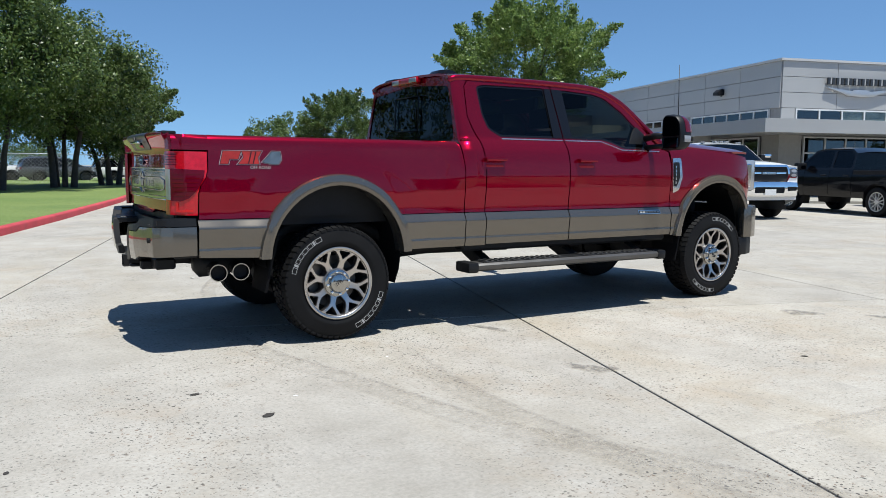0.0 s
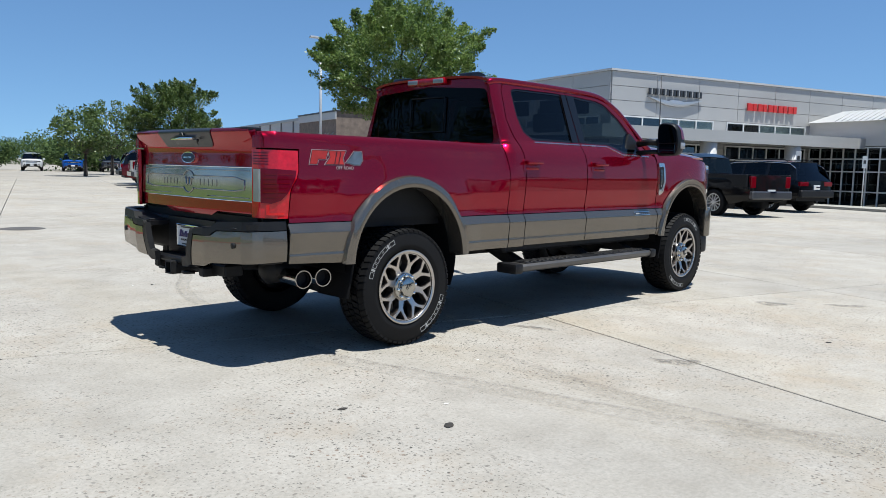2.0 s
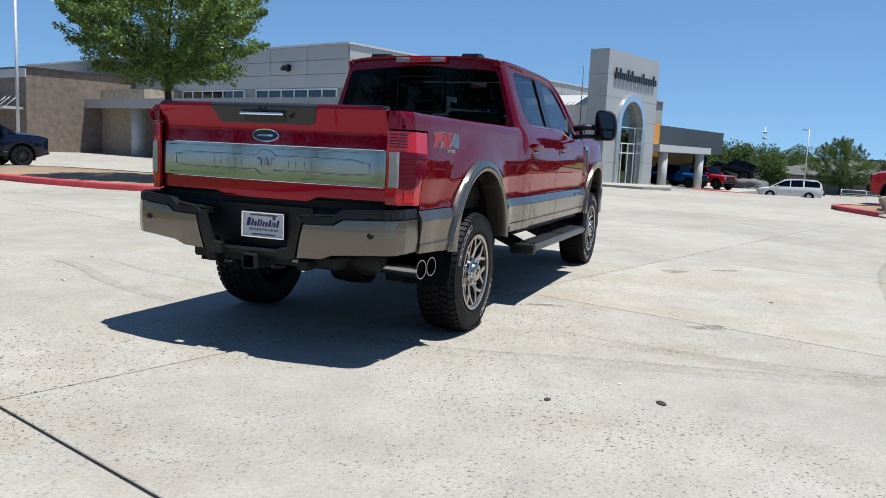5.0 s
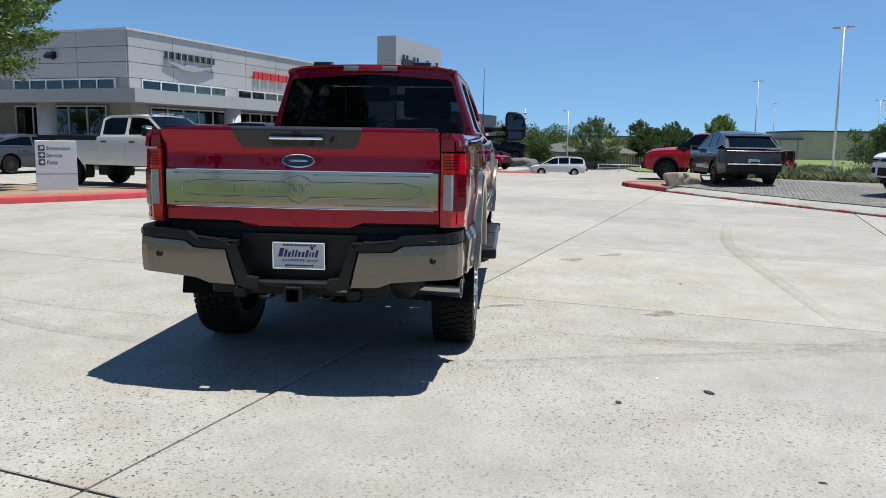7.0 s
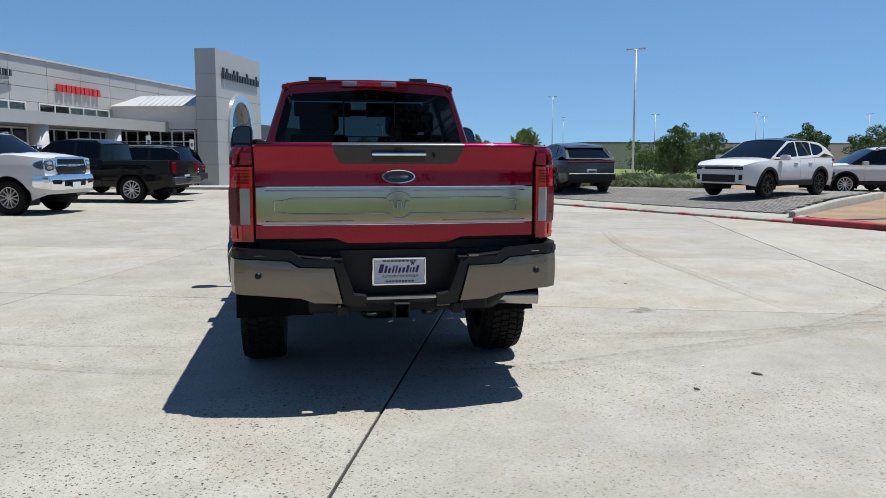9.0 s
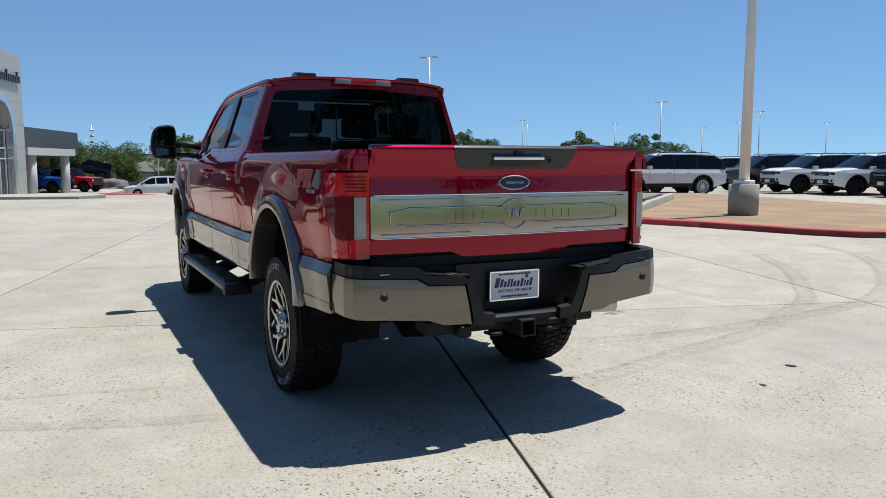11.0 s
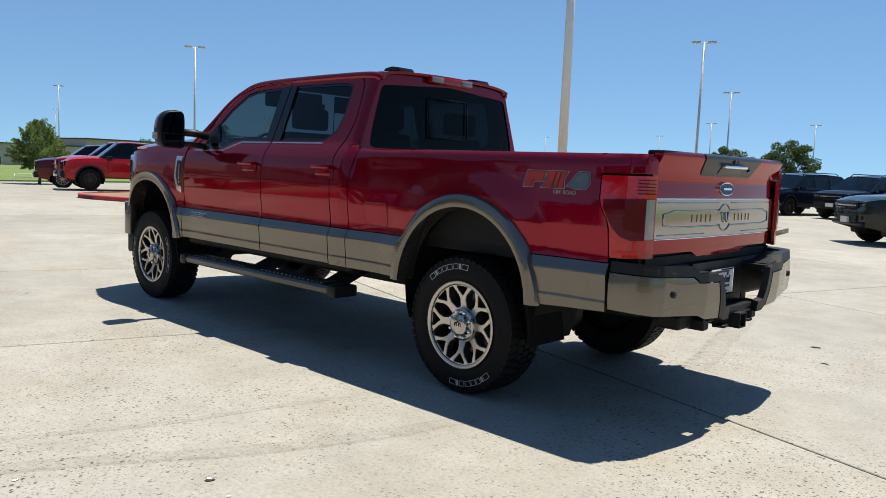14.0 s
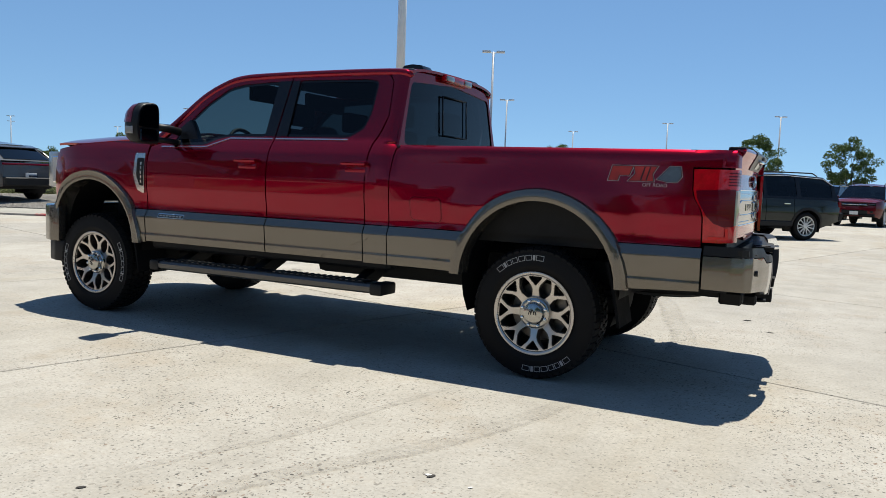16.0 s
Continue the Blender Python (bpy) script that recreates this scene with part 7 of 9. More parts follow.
for lo, hi in (((-1.2, -0.155, 0.845), (-1.186, 0.155, 0.856)), ((-1.2, -0.155, 0.696), (-1.186, 0.155, 0.707)), ((-1.2, -0.156, 0.700), (-1.186, -0.146, 0.852)), ((-1.2, 0.146, 0.700), (-1.186, 0.156, 0.852))):
    add_box(pf, lo, hi, 0.002)
part("plate_frame", pf, CHROME, plate)
INK = plain("purple_navy_ink", (0.035, 0.018, 0.10), 0.5)
y = 0.122
for bw, bh in ((0.024, 0.050), (0.014, 0.042), (0.014, 0.030), (0.010, 0.042), (0.010, 0.042), (0.013, 0.030), (0.014, 0.030), (0.014, 0.042), (0.007, 0.030), (0.010, 0.030), (0.014, 0.042)):
    part("plate_bar", prism([(y - 0.25 * p[1] - p[0], 0.768 + p[1]) for p in ((0, 0), (bw, 0), (bw, bh), (0, bh))], "x", -1.1955, -1.192), INK, plate, smooth=None)
    y -= bw + 0.0085
pw = new("word", word_mesh("AUTOMOTIVE GROUP", 0.021, NAVY_PAINT))
pw.parent = plate
pw.matrix_basis = pose(-1.1935, 0.100, 0.741, 90, 0, -90)
part("plate_star", prism([(-0.078 + 0.015 * math.cos(radians(90 + 36 * k)) * (1 if k % 2 == 0 else 0.42), 0.822 + 0.015 * math.sin(radians(90 + 36 * k)) * (1 if k % 2 == 0 else 0.42)) for k in range(10)], "x", -1.196, -1.192), INK, plate, smooth=None)
for z0, q0, q1 in ((0.714, -0.085, 0.085), (0.832, -0.10, 0.10)):
    for k in range(9):
        qa = q0 + (q1 - q0) * k / 9
        part("plate_bar", box((-1.1955, qa, z0), (-1.192, qa + (q1 - q0) / 9 * 0.75, z0 + 0.009)), SIGN_DARK, plate, smooth=None)

# ---- hitch, frame, exhaust and running gear ----
part("hitch_bar", box((-1.20, -0.52, 0.545), (-1.06, 0.52, 0.625), 0.012), UNDER, truck)
rc = bmesh.new()
for lo, hi in (((-1.34, -0.045, 0.525), (-1.10, 0.045, 0.535)), ((-1.34, -0.045, 0.605), (-1.10, 0.045, 0.615)), ((-1.34, -0.045, 0.535), (-1.10, -0.035, 0.605)), ((-1.34, 0.035, 0.535), (-1.10, 0.045, 0.605))):
    add_box(rc, lo, hi, 0.002)
part("hitch_receiver", rc, UNDER, truck, "square black hitch receiver")
for s in (1, -1):
    part("tow_hook", box((-1.27, s * 0.33 - 0.035, 0.535), (-1.15, s * 0.33 + 0.035, 0.60), 0.01), UNDER, truck)
    part("safety_loop", tube([(-1.25, s * 0.13, 0.55), (-1.31, s * 0.15, 0.55), (-1.31, s * 0.19, 0.55), (-1.25, s * 0.21, 0.55)], 0.010, 6), UNDER, truck)
    part("frame_rail", box((-1.15, min(s * 0.40, s * 0.49), 0.58), (4.7, max(s * 0.40, s * 0.49), 0.76), 0.01), UNDER, truck)
    lf = bmesh.new()
    add_tube(lf, [(-0.70, s * 0.56, 0.66), (-0.3, s * 0.56, 0.52), (0.0, s * 0.56, 0.49), (0.35, s * 0.56, 0.53), (0.72, s * 0.56, 0.66)], 0.035, 6)
    part("leaf_spring", lf, UNDER, truck)
    part("shock_absorber", tube([(-0.18, s * 0.50, 0.44), (-0.30, s * 0.42, 0.86)], 0.035, 10), UNDER, truck)
    part("rocker", box((1.1, min(s * 0.80, s * 0.93), 0.60), (3.42, max(s * 0.80, s * 0.93), 0.70), 0.02), UNDER, truck)
    part("jack_box", box((-0.02, min(s * 0.60, s * 0.62), 0.86), (0.22, max(s * 0.60, s * 0.62), 0.96), 0.01), plain("grey_tag", (0.12, 0.14, 0.17), 0.5), truck)
part("plate_tag", box((-1.203, -0.30, 0.57), (-1.2, -0.22, 0.61)), TYRE_WHITE, truck)
part("rear_axle", lathe([(0.02, -0.80), (0.06, -0.78), (0.06, -0.20), (0.17, -0.13), (0.18, 0.0), (0.17, 0.13), (0.06, 0.20), (0.06, 0.78), (0.02, 0.80)], 18), UNDER, truck).matrix_basis = pose(0, 0, 0.43)
part("front_axle", lathe([(0.02, -0.80), (0.055, -0.78), (0.055, 0.10), (0.15, 0.18), (0.15, 0.34), (0.055, 0.42), (0.055, 0.78), (0.02, 0.80)], 18), UNDER, truck).matrix_basis = pose(WB, 0, 0.43)
part("drive_shaft", tube([(0.15, 0, 0.46), (2.1, 0.06, 0.58), (3.0, 0.08, 0.62)], 0.05, 10), UNDER, truck)
part("fuel_tank", box((0.72, 0.10, 0.47), (2.10, 0.40, 0.72), 0.05, 2), UNDER, truck)
part("transmission", box((2.0, -0.25, 0.52), (3.3, 0.25, 0.85), 0.06, 2), UNDER, truck)
part("engine_block", box((3.3, -0.38, 0.62), (4.5, 0.38, 1.2), 0.05), UNDER, truck)
part("spare_tyre", lathe([(0.19, -0.12), (0.30, -0.13), (0.39, -0.10), (0.41, 0.0), (0.39, 0.10), (0.30, 0.13), (0.19, 0.12)], 28, "z"), RUBBER, truck).matrix_basis = pose(-0.62, 0.02, 0.66)
part("bed_floor", box((-1.10, -0.80, 0.86), (1.05, 0.80, 0.92)), UNDER, truck)
ex = part("exhaust_pipe", tube([(1.9, -0.42, 0.58), (0.8, -0.50, 0.60), (0.35, -0.56, 0.82), (-0.25, -0.62, 0.84), (-0.55, -0.60, 0.64), (-0.80, -0.62, 0.60), (-0.92, -0.66, 0.59)], 0.05, 12), UNDER, truck)
part("muffler", tube([(-0.52, -0.58, 0.60), (-0.56, -0.58, 0.60), (-0.92, -0.58, 0.585), (-0.96, -0.58, 0.585)], [0.05, 0.10, 0.10, 0.05], 16), UNDER, truck)
for k, (x, y) in enumerate(((-0.71, -0.945), (-0.865, -0.945))):
    t = bmesh.new()
    add_lathe(t, [(0.050, -0.36), (0.055, -0.10), (0.057, -0.01), (0.060, 0.0), (0.054, 0.0), (0.050, -0.03), (0.048, -0.15)], 22, "y")
    bmesh.ops.recalc_face_normals(t, faces=t.faces)
    tip = part("exhaust_tip", t, TIP, truck, "polished round exhaust tip", smooth=50)
    tip.matrix_basis = pose(x, y + 0.02, 0.552, 0, 0, 174)
    part("tip_inside", lathe([(0.0, -0.06), (0.0485, -0.06), (0.0485, -0.012)], 20), UNDER, tip)
    part("exhaust_elbow", tube([(x + 0.16, -0.50, 0.575), (x + 0.09, -0.56, 0.565), (x + 0.045, -0.62, 0.552)], 0.05, 14), UNDER, truck)

# ---- wheels ----
TR, TH, RR = 0.428, 0.142, 0.268


def hero_wheel(x, s):
    w = new("wheel")
    w.parent = truck
    w.matrix_basis = pose(x, s * 0.835, TR, 0, 0 if s > 0 else 0, 0 if s > 0 else 180)
    return w


def hero_wheel_parts(w):
    # tyre carcass, then tread lugs
    ty = lathe([(RR - 0.01, -TH * 0.85), (RR + 0.012, -TH * 0.96), (RR + 0.05, -TH * 1.0), (TR - 0.055, -TH * 1.0), (TR - 0.022, -TH * 0.93), (TR - 0.012, -TH * 0.80), (TR - 0.012, TH * 0.80), (TR - 0.022, TH * 0.93), (TR - 0.055, TH * 1.0), (RR + 0.05, TH * 1.0), (RR + 0.042, TH * 1.012), (RR + 0.034, TH * 1.0), (RR + 0.012, TH * 0.96), (RR - 0.01, TH * 0.85)], 72)
    tyre = part("tyre", ty, RUBBER, w, "black all-terrain tyre", smooth=40)
    lugs = bmesh.new()
    n = 54
    for row, y0, y1 in ((0, -0.99, -0.66), (1, -0.60, -0.22), (2, -0.17, 0.17), (3, 0.22, 0.60), (4, 0.66, 0.99)):
        for k in range(n):
            a0 = 2 * math.pi * (k + (0.5 if row % 2 else 0.0)) / n
            a1 = a0 + 2 * math.pi / n * 0.74
            sk = 0.03 * (1 if row in (1, 4) else -1 if row in (0, 3) else 0)
            vs = []
            for rr in (TR - 0.016, TR):
                for a, y in ((a0, y0), (a1, y0), (a1 + sk, y1), (a0 + sk, y1)):
                    e = rr - (0.016 if abs(y) > 0.9 else 0)
                    vs.append(lugs.verts.new((e * math.cos(a), y * TH, e * math.sin(a))))
            for q in ((4, 5, 6, 7), (0, 1, 5, 4), (1, 2, 6, 5), (2, 3, 7, 6), (3, 0, 4, 7)):
                lugs.faces.new([vs[i] for i in q])
    bmesh.ops.recalc_face_normals(lugs, faces=lugs.faces)
    part("tread", lugs, RUBBER, w, smooth=None)
    # raised outline blocks on the sidewall, top and bottom
    for base in (72, 252):
        ang = base + 27
        for bw in (8.2, 2.6, 6.6, 7.0, 6.0, 5.4, 2.6, 7.4):
            lt = bmesh.new()
            r0, r1, w_ = RR + 0.074, RR + 0.108, 0.0032
            dw = math.degrees(w_ / (RR + 0.09))
            def loop(i):
                e = w_ * i
                a0_, a1_ = ang - dw * i, ang - bw + dw * i
                return [(r * math.cos(radians(q)), r * math.sin(radians(q))) for r, q in ((r0 + e, a0_), (r1 - e, a0_), (r1 - e, (a0_ + a1_) / 2), (r1 - e, a1_), (r0 + e, a1_), (r0 + e, (a0_ + a1_) / 2))]
            add_plate(lt, loop(0), [loop(1)] if bw > 4 else [], "y", TH * 1.001, TH * 1.008)
            part("sidewall_block", lt, TYRE_WHITE, w, smooth=None)
            ang -= bw + 1.1
    # rim barrel and lip
    rb = bmesh.new()
    add_lathe(rb, [(RR - 0.004, TH * 0.97), (RR + 0.004, TH * 0.99), (RR - 0.010, TH * 0.985), (RR - 0.022, TH * 0.93), (RR - 0.03, TH * 0.6), (RR - 0.045, -TH * 0.2), (RR - 0.04, -TH * 0.9)], 56)
    bmesh.ops.recalc_face_normals(rb, faces=rb.faces)
    rim = part("rim", rb, RIM_DARK, w, "dark rim barrel with a bright lip", smooth=40)
    lip = lathe([(RR + 0.003, TH * 0.985), (RR - 0.004, TH * 1.0), (RR - 0.016, TH * 0.985), (RR - 0.020, TH * 0.95)], 56)
    part("rim_lip", lip, MACHINED, w, smooth=60)
    # eight forked spokes cut from one web: wide windows between the stems, small ones in the forks
    def pol(deg, r):
        return (r * math.sin(radians(deg)), r * math.cos(radians(deg)))
    def web_holes(g):
        hs = []
        for k in range(8):
            c = k * 45 + 22.5
            hs.append(rounded([pol(c + d, r) for d, r in ((-9.5 + g, 0.108 + g * 0.001), (-15.4 + g, 0.156), (-12.6 + g, 0.190), (-4.2 + g * 0.6, RR - 0.026 - g * 0.001), (4.2 - g * 0.6, RR - 0.026 - g * 0.001), (12.6 - g, 0.190), (15.4 - g, 0.156), (9.5 - g, 0.108 + g * 0.001))], 0.007, 2))
            c = k * 45
            hs.append(rounded([pol(c + d, r) for d, r in ((0, 0.176 + g * 0.003), (-11.4 + g * 0.7, RR - 0.034), (-10.0 + g * 0.7, RR - 0.025 - g * 0.001), (10.0 - g * 0.7, RR - 0.025 - g * 0.001), (11.4 - g * 0.7, RR - 0.034))], 0.006, 2))
        return hs
    circ = [pol(d * 6, RR - 0.012) for d in range(60)]
    def dish(off):
        # the web sinks a little from the rim to the middle
        return lambda a, c: (a, TH * (0.90 - 0.42 * max(0.0, 1 - math.hypot(a, c) / (RR - 0.02)) ** 1.4) + off, c)
    skin("spoke_web", circ, dish(-0.006), plain("spoke_flank", (0.10, 0.085, 0.075), 0.35, 0.7), w, holes=web_holes(1.0), step=(0.07, 0.07), depth=0.055, out=(0, 1, 0), label="taupe painted spoke flanks")
    skin("machined_face", circ, dish(0.0), MACHINED, w, holes=web_holes(0.0), step=(0.07, 0.07), depth=0.006, out=(0, 1, 0), label="machined bright spoke faces")
    part("brake_disc", lathe([(0.09, TH * 0.05), (0.19, TH * 0.05), (0.195, -TH * 0.1), (0.09, -TH * 0.1)], 40), plain("brake_iron", (0.16, 0.15, 0.14), 0.4, 0.8), w, smooth=40)
    part("wheel_back", lathe([(0.01, -TH * 0.3), (RR - 0.04, -TH * 0.3)], 36), UNDER, w)
    part("caliper", prism(rounded([(0.10, 0.10), (0.21, 0.08), (0.20, 0.19), (0.12, 0.20)], 0.02), "y", -TH * 0.1, TH * 0.25), UNDER, w)
    hubp = part("hub_cover", lathe([(0.098, TH * 0.40), (0.102, TH * 0.70), (0.099, TH * 0.82), (0.088, TH * 0.87), (0.072, TH * 0.85), (0.069, TH * 0.87), (0.064, TH * 1.04), (0.052, TH * 1.08), (0.001, TH * 1.085)], 40), TIP, w, "chrome hub cover", smooth=45)
    for k in range(8):
        a = 2 * math.pi * (k + 0.5) / 8
        c = (0.083 * math.cos(a), 0, 0.083 * math.sin(a))
        part("wheel_nut", tube([(c[0], TH * 0.84, c[2]), (c[0], TH * 0.97, c[2]), (c[0], TH * 1.0, c[2])], [0.012, 0.012, 0.008], 6), CHROME, w, smooth=30)
    mk = bmesh.new()
    for k in (-1, 0, 1):
        add_tube(mk, [(p[0], TH * 1.09, p[1]) for p in arc(k * 0.017, -0.006 if k else 0.004, 0.0075, 0.022, 0, 180, 7)], 0.003, 5)
    part("hub_mark", mk, BLACK_GLOSS, w)


hero = hero_wheel(0, 1)
hero_wheel_parts(hero)
for x, s in ((0, -1), (WB, 1), (WB, -1)):
    w = hero_wheel(x, s)
    def clone(src, dst):
        for c in src.children:
            o = new(c.name.split(".")[0], c.data)
            o.parent = dst
            if c.get("label"):
                o["label"] = c["label"]
            clone(c, o)
    clone(hero, w)
    w.matrix_basis = pose(x, s * 0.835, TR, 0, 0, 0 if s > 0 else 180) @ pose(0, 0, 0, 0, {(0, -1): 31, (WB, 1): 77, (WB, -1): 140}[(x, s)], 0)

# ---- cabin ----
DASH = plain("dark_dashboard", (0.012, 0.011, 0.011), 0.6)
part("cabin_floor", box((1.12, -0.80, 0.72), (3.5, 0.80, 0.80)), UNDER, truck)
part("dashboard", prism(rounded([(3.0, 1.15), (3.50, 1.10), (3.52, 1.46), (3.14, 1.50), (3.02, 1.42)], 0.05), "y", -0.82, 0.82, 0.02), DASH, truck, smooth=50)
part("console", box((2.1, -0.18, 0.80), (3.1, 0.18, 1.15), 0.03), DASH, truck)
st = bmesh.new()
ring = [(2.88 + 0.06 * math.sin(a), 0.40 + 0.185 * math.cos(a), 1.45 + 0.17 * math.sin(a)) for a in [2 * math.pi * k / 24 for k in range(25)]]
add_tube(st, ring, 0.016, 8)
add_tube(st, [(2.89, 0.22, 1.44), (2.90, 0.58, 1.44)], 0.016, 6)
add_tube(st, [(2.89, 0.40, 1.45), (3.06, 0.40, 1.40)], 0.04, 8)
part("steering_wheel", st, DASH, truck, smooth=60)
for s in (1, -1):
    part("sun_visor", box((2.58, min(s * 0.08, s * 0.66), 1.84), (2.63, max(s * 0.08, s * 0.66), 1.985), 0.01), DASH, truck)
part("rear_view_mirror", box((2.80, -0.12, 1.86), (2.83, 0.12, 1.93), 0.01), DASH, truck)
for x in (1.45, 2.40):
    for s in (1, -1):
        se = part("seat", box((x - 0.02, s * 0.42 - 0.27, 0.95), (x + 0.48, s * 0.42 + 0.27, 1.12), 0.05, 2), SEAT, truck)
        bk_ = prism(rounded([(x - 0.10, 1.05), (x + 0.06, 1.05), (x - 0.02, 1.62), (x - 0.14, 1.62)], 0.04), "y", s * 0.42 - 0.25, s * 0.42 + 0.25, 0.03)
        part("seat_back", bk_, SEAT, se, smooth=50)
        part("headrest", box((x - 0.15, s * 0.42 - 0.17, 1.65), (x - 0.05, s * 0.42 + 0.17, 1.83), 0.04, 3), SEAT, se, smooth=50)
part("headliner", box((1.14, -0.66, 2.0), (2.62, 0.66, 2.02)), plain("headliner_cloth", (0.022, 0.021, 0.021), 0.9), truck)

# ---- display pad of pavers ----
PAD_N = Vector((0.405, -0.914))


def pad_z(x, y):
    d = (x - 9.5) * PAD_N.x + (y + 9.7) * PAD_N.y
    return 0.142 + 0.04 * min(max(d, 0), 4.6)


pad_poly = [(10.4, -10.0), (12.0, -9.25), (14.4, -8.1), (16.4, -7.2), (18.4, -6.45), (19.8, -6.0), (21.0, -7.6), (21.6, -9.6), (19.5, -12.4), (17.4, -15.4), (16.3, -16.95)]


def inside(p, poly):
    c = False
    for i in range(len(poly)):
        (x0, y0), (x1, y1) = poly[i - 1], poly[i]
        if (y0 > p[1]) != (y1 > p[1]) and p[0] < (x1 - x0) * (p[1] - y0) / (y1 - y0) + x0:
            c = not c
    return c


PAVER = plain("grey_brown_paver", (0.222, 0.204, 0.182), 0.9, var=0.2, scale=1.5, fine=30, relief=0.004)
verts, faces = [], []
rng = random.Random(4)
pl_, pw_ = 0.22, 0.11
for r in range(-150, 150):
    for c in range(-62, 82):
        a, b = c * pl_ + (pl_ / 2 if r % 2 else 0), r * pw_
        ctr = Vector((14.5, -10.5, 0)) + U * a + V * b
        if not inside((ctr.x, ctr.y), pad_poly):
            continue
        h = pad_z(ctr.x, ctr.y) + rng.uniform(-0.002, 0.003)
        base = len(verts)
        for dz, sh in ((-0.005, 0.0), (0.0, 0.002)):
            for sa, sb in ((-1, -1), (1, -1), (1, 1), (-1, 1)):
                q = ctr + U * sa * (pl_ / 2 - 0.003 - sh) + V * sb * (pw_ / 2 - 0.003 - sh)
                verts.append((q.x, q.y, h + dz))
        faces += [[base + i for i in f] for f in ((4, 5, 6, 7), (0, 1, 5, 4), (1, 2, 6, 5), (2, 3, 7, 6), (3, 0, 4, 7))]
me = bpy.data.meshes.new("paver_field")
me.from_pydata(verts, [], faces)
me.materials.append(PAVER)
pavers = tagged(new("paver_field", me), "grey-brown concrete pavers of the display pad", "paving", kind="stuff")
bm = prism(pad_poly, "z", 0.0, 0.1)
for v in bm.verts:
    if v.co.z > 0.05:
        v.co.z = pad_z(v.co.x, v.co.y) - 0.005
tagged(finish("pad_base", bm, plain("jointing_sand", (0.205, 0.192, 0.172), 0.95)), "sanded base of the display pad", "paving", kind="structure")
kerb("pad_kerb", [(9.7, -9.9, 0), (12.3, -12.9, 0.09), (15.9, -17.1, 0.10)], height=0.24, width=0.14, label="plain concrete kerb along the display pad")


# ---- trees ----
BARK = plain("oak_bark", (0.055, 0.045, 0.038), 0.95, var=0.35, scale=8, fine=40, relief=0.02)
LEAF_OAK = foliage("oak_leaf", (0.066, 0.128, 0.026), (0.24, 0.325, 0.100), 0.42, 0.5)
LEAF_DARK = foliage("dark_oak_leaf", (0.042, 0.080, 0.020), (0.145, 0.200, 0.058), 0.34)
LEAF_FAR = foliage("far_leaf", (0.045, 0.078, 0.030), (0.115, 0.165, 0.060), 0.34, 0.12)
LEAF_MID = foliage("mid_green_leaf", (0.060, 0.098, 0.034), (0.175, 0.235, 0.085), 0.38, 0.12)
LEAF_LIGHT = foliage("light_green_leaf", (0.095, 0.150, 0.038), (0.245, 0.320, 0.105), 0.42, 0.15)


def leaf_cloud(rs, centres, radii, n_each, size, squash=0.85):
    """Small two-triangle leaves round the clumps, as arrays of corners."""
    k = len(centres)
    total = k * n_each
    c = np.repeat(np.array(centres), n_each, axis=0)
    r = np.repeat(np.array(radii), n_each)
    d = rs.normal(size=(total, 3))
    d /= np.linalg.norm(d, axis=1)[:, None]
    rad = r * rs.uniform(0.35, 1.0, total) ** 0.5
    p = c + d * rad[:, None] * np.array([1, 1, squash])
    a = rs.normal(size=(total, 3))
    a /= np.linalg.norm(a, axis=1)[:, None]
    b = np.cross(a, d + rs.normal(scale=0.5, size=(total, 3)))
    b /= np.linalg.norm(b, axis=1)[:, None] + 1e-9
    s = (size * rs.uniform(0.6, 1.3, total))[:, None]
    v = np.stack([p - a * s * 0.9, p - b * s * 0.45 + d * s * 0.1, p + a * s * 0.9, p + b * s * 0.45 + d * s * 0.1], axis=1)
    return v.reshape(-1, 3)


def spray_cloud(rs, centres, radii, n_each, size, root):
    """Leaves strung along short twigs that point away from the crown's root."""
    k = len(centres)
    total = k * n_each
    c0 = np.array(centres)
    out = c0 - np.array(root)
    out /= np.linalg.norm(out, axis=1)[:, None] + 1e-9
    out += rs.normal(scale=0.32, size=out.shape) + np.array([0, 0, 0.12])
    out /= np.linalg.norm(out, axis=1)[:, None]
    c, o = np.repeat(c0, n_each, axis=0), np.repeat(out, n_each, axis=0)
    r = np.repeat(np.array(radii), n_each)
    t = rs.uniform(-1.0, 1.5, total)
    wide = 0.42 * (1.15 - 0.55 * np.maximum(t, 0))
    p = c + o * (t * r)[:, None] + rs.normal(size=(total, 3)) * (r * wide)[:, None] * np.array([1, 1, 0.75])
    a = o + rs.normal(scale=0.8, size=(total, 3))
    a /= np.linalg.norm(a, axis=1)[:, None]
    b = np.cross(a, rs.normal(size=(total, 3)) + np.array([0, 0, 0.9]))
    b /= np.linalg.norm(b, axis=1)[:, None] + 1e-9
    s = (size * rs.uniform(0.6, 1.3, total))[:, None]
    n = np.cross(a, b)
    v = np.stack([p - a * s * 0.9, p - b * s * 0.42 + n * s * 0.1, p + a * s * 0.9, p + b * s * 0.42 + n * s * 0.1], axis=1)
    return v.reshape(-1, 3)


def quads_mesh(name, v, material):
    me = bpy.data.meshes.new(name)
    n = len(v) // 4
    me.vertices.add(len(v))
    me.vertices.foreach_set("co", v.astype(np.float32).ravel())
    me.loops.add(n * 4)
    me.loops.foreach_set("vertex_index", np.arange(n * 4, dtype=np.int32))
    me.polygons.add(n)
    me.polygons.foreach_set("loop_start", np.arange(0, n * 4, 4, dtype=np.int32))
    me.update(calc_edges=True)
    me.validate()
    me.materials.append(material)
    return me


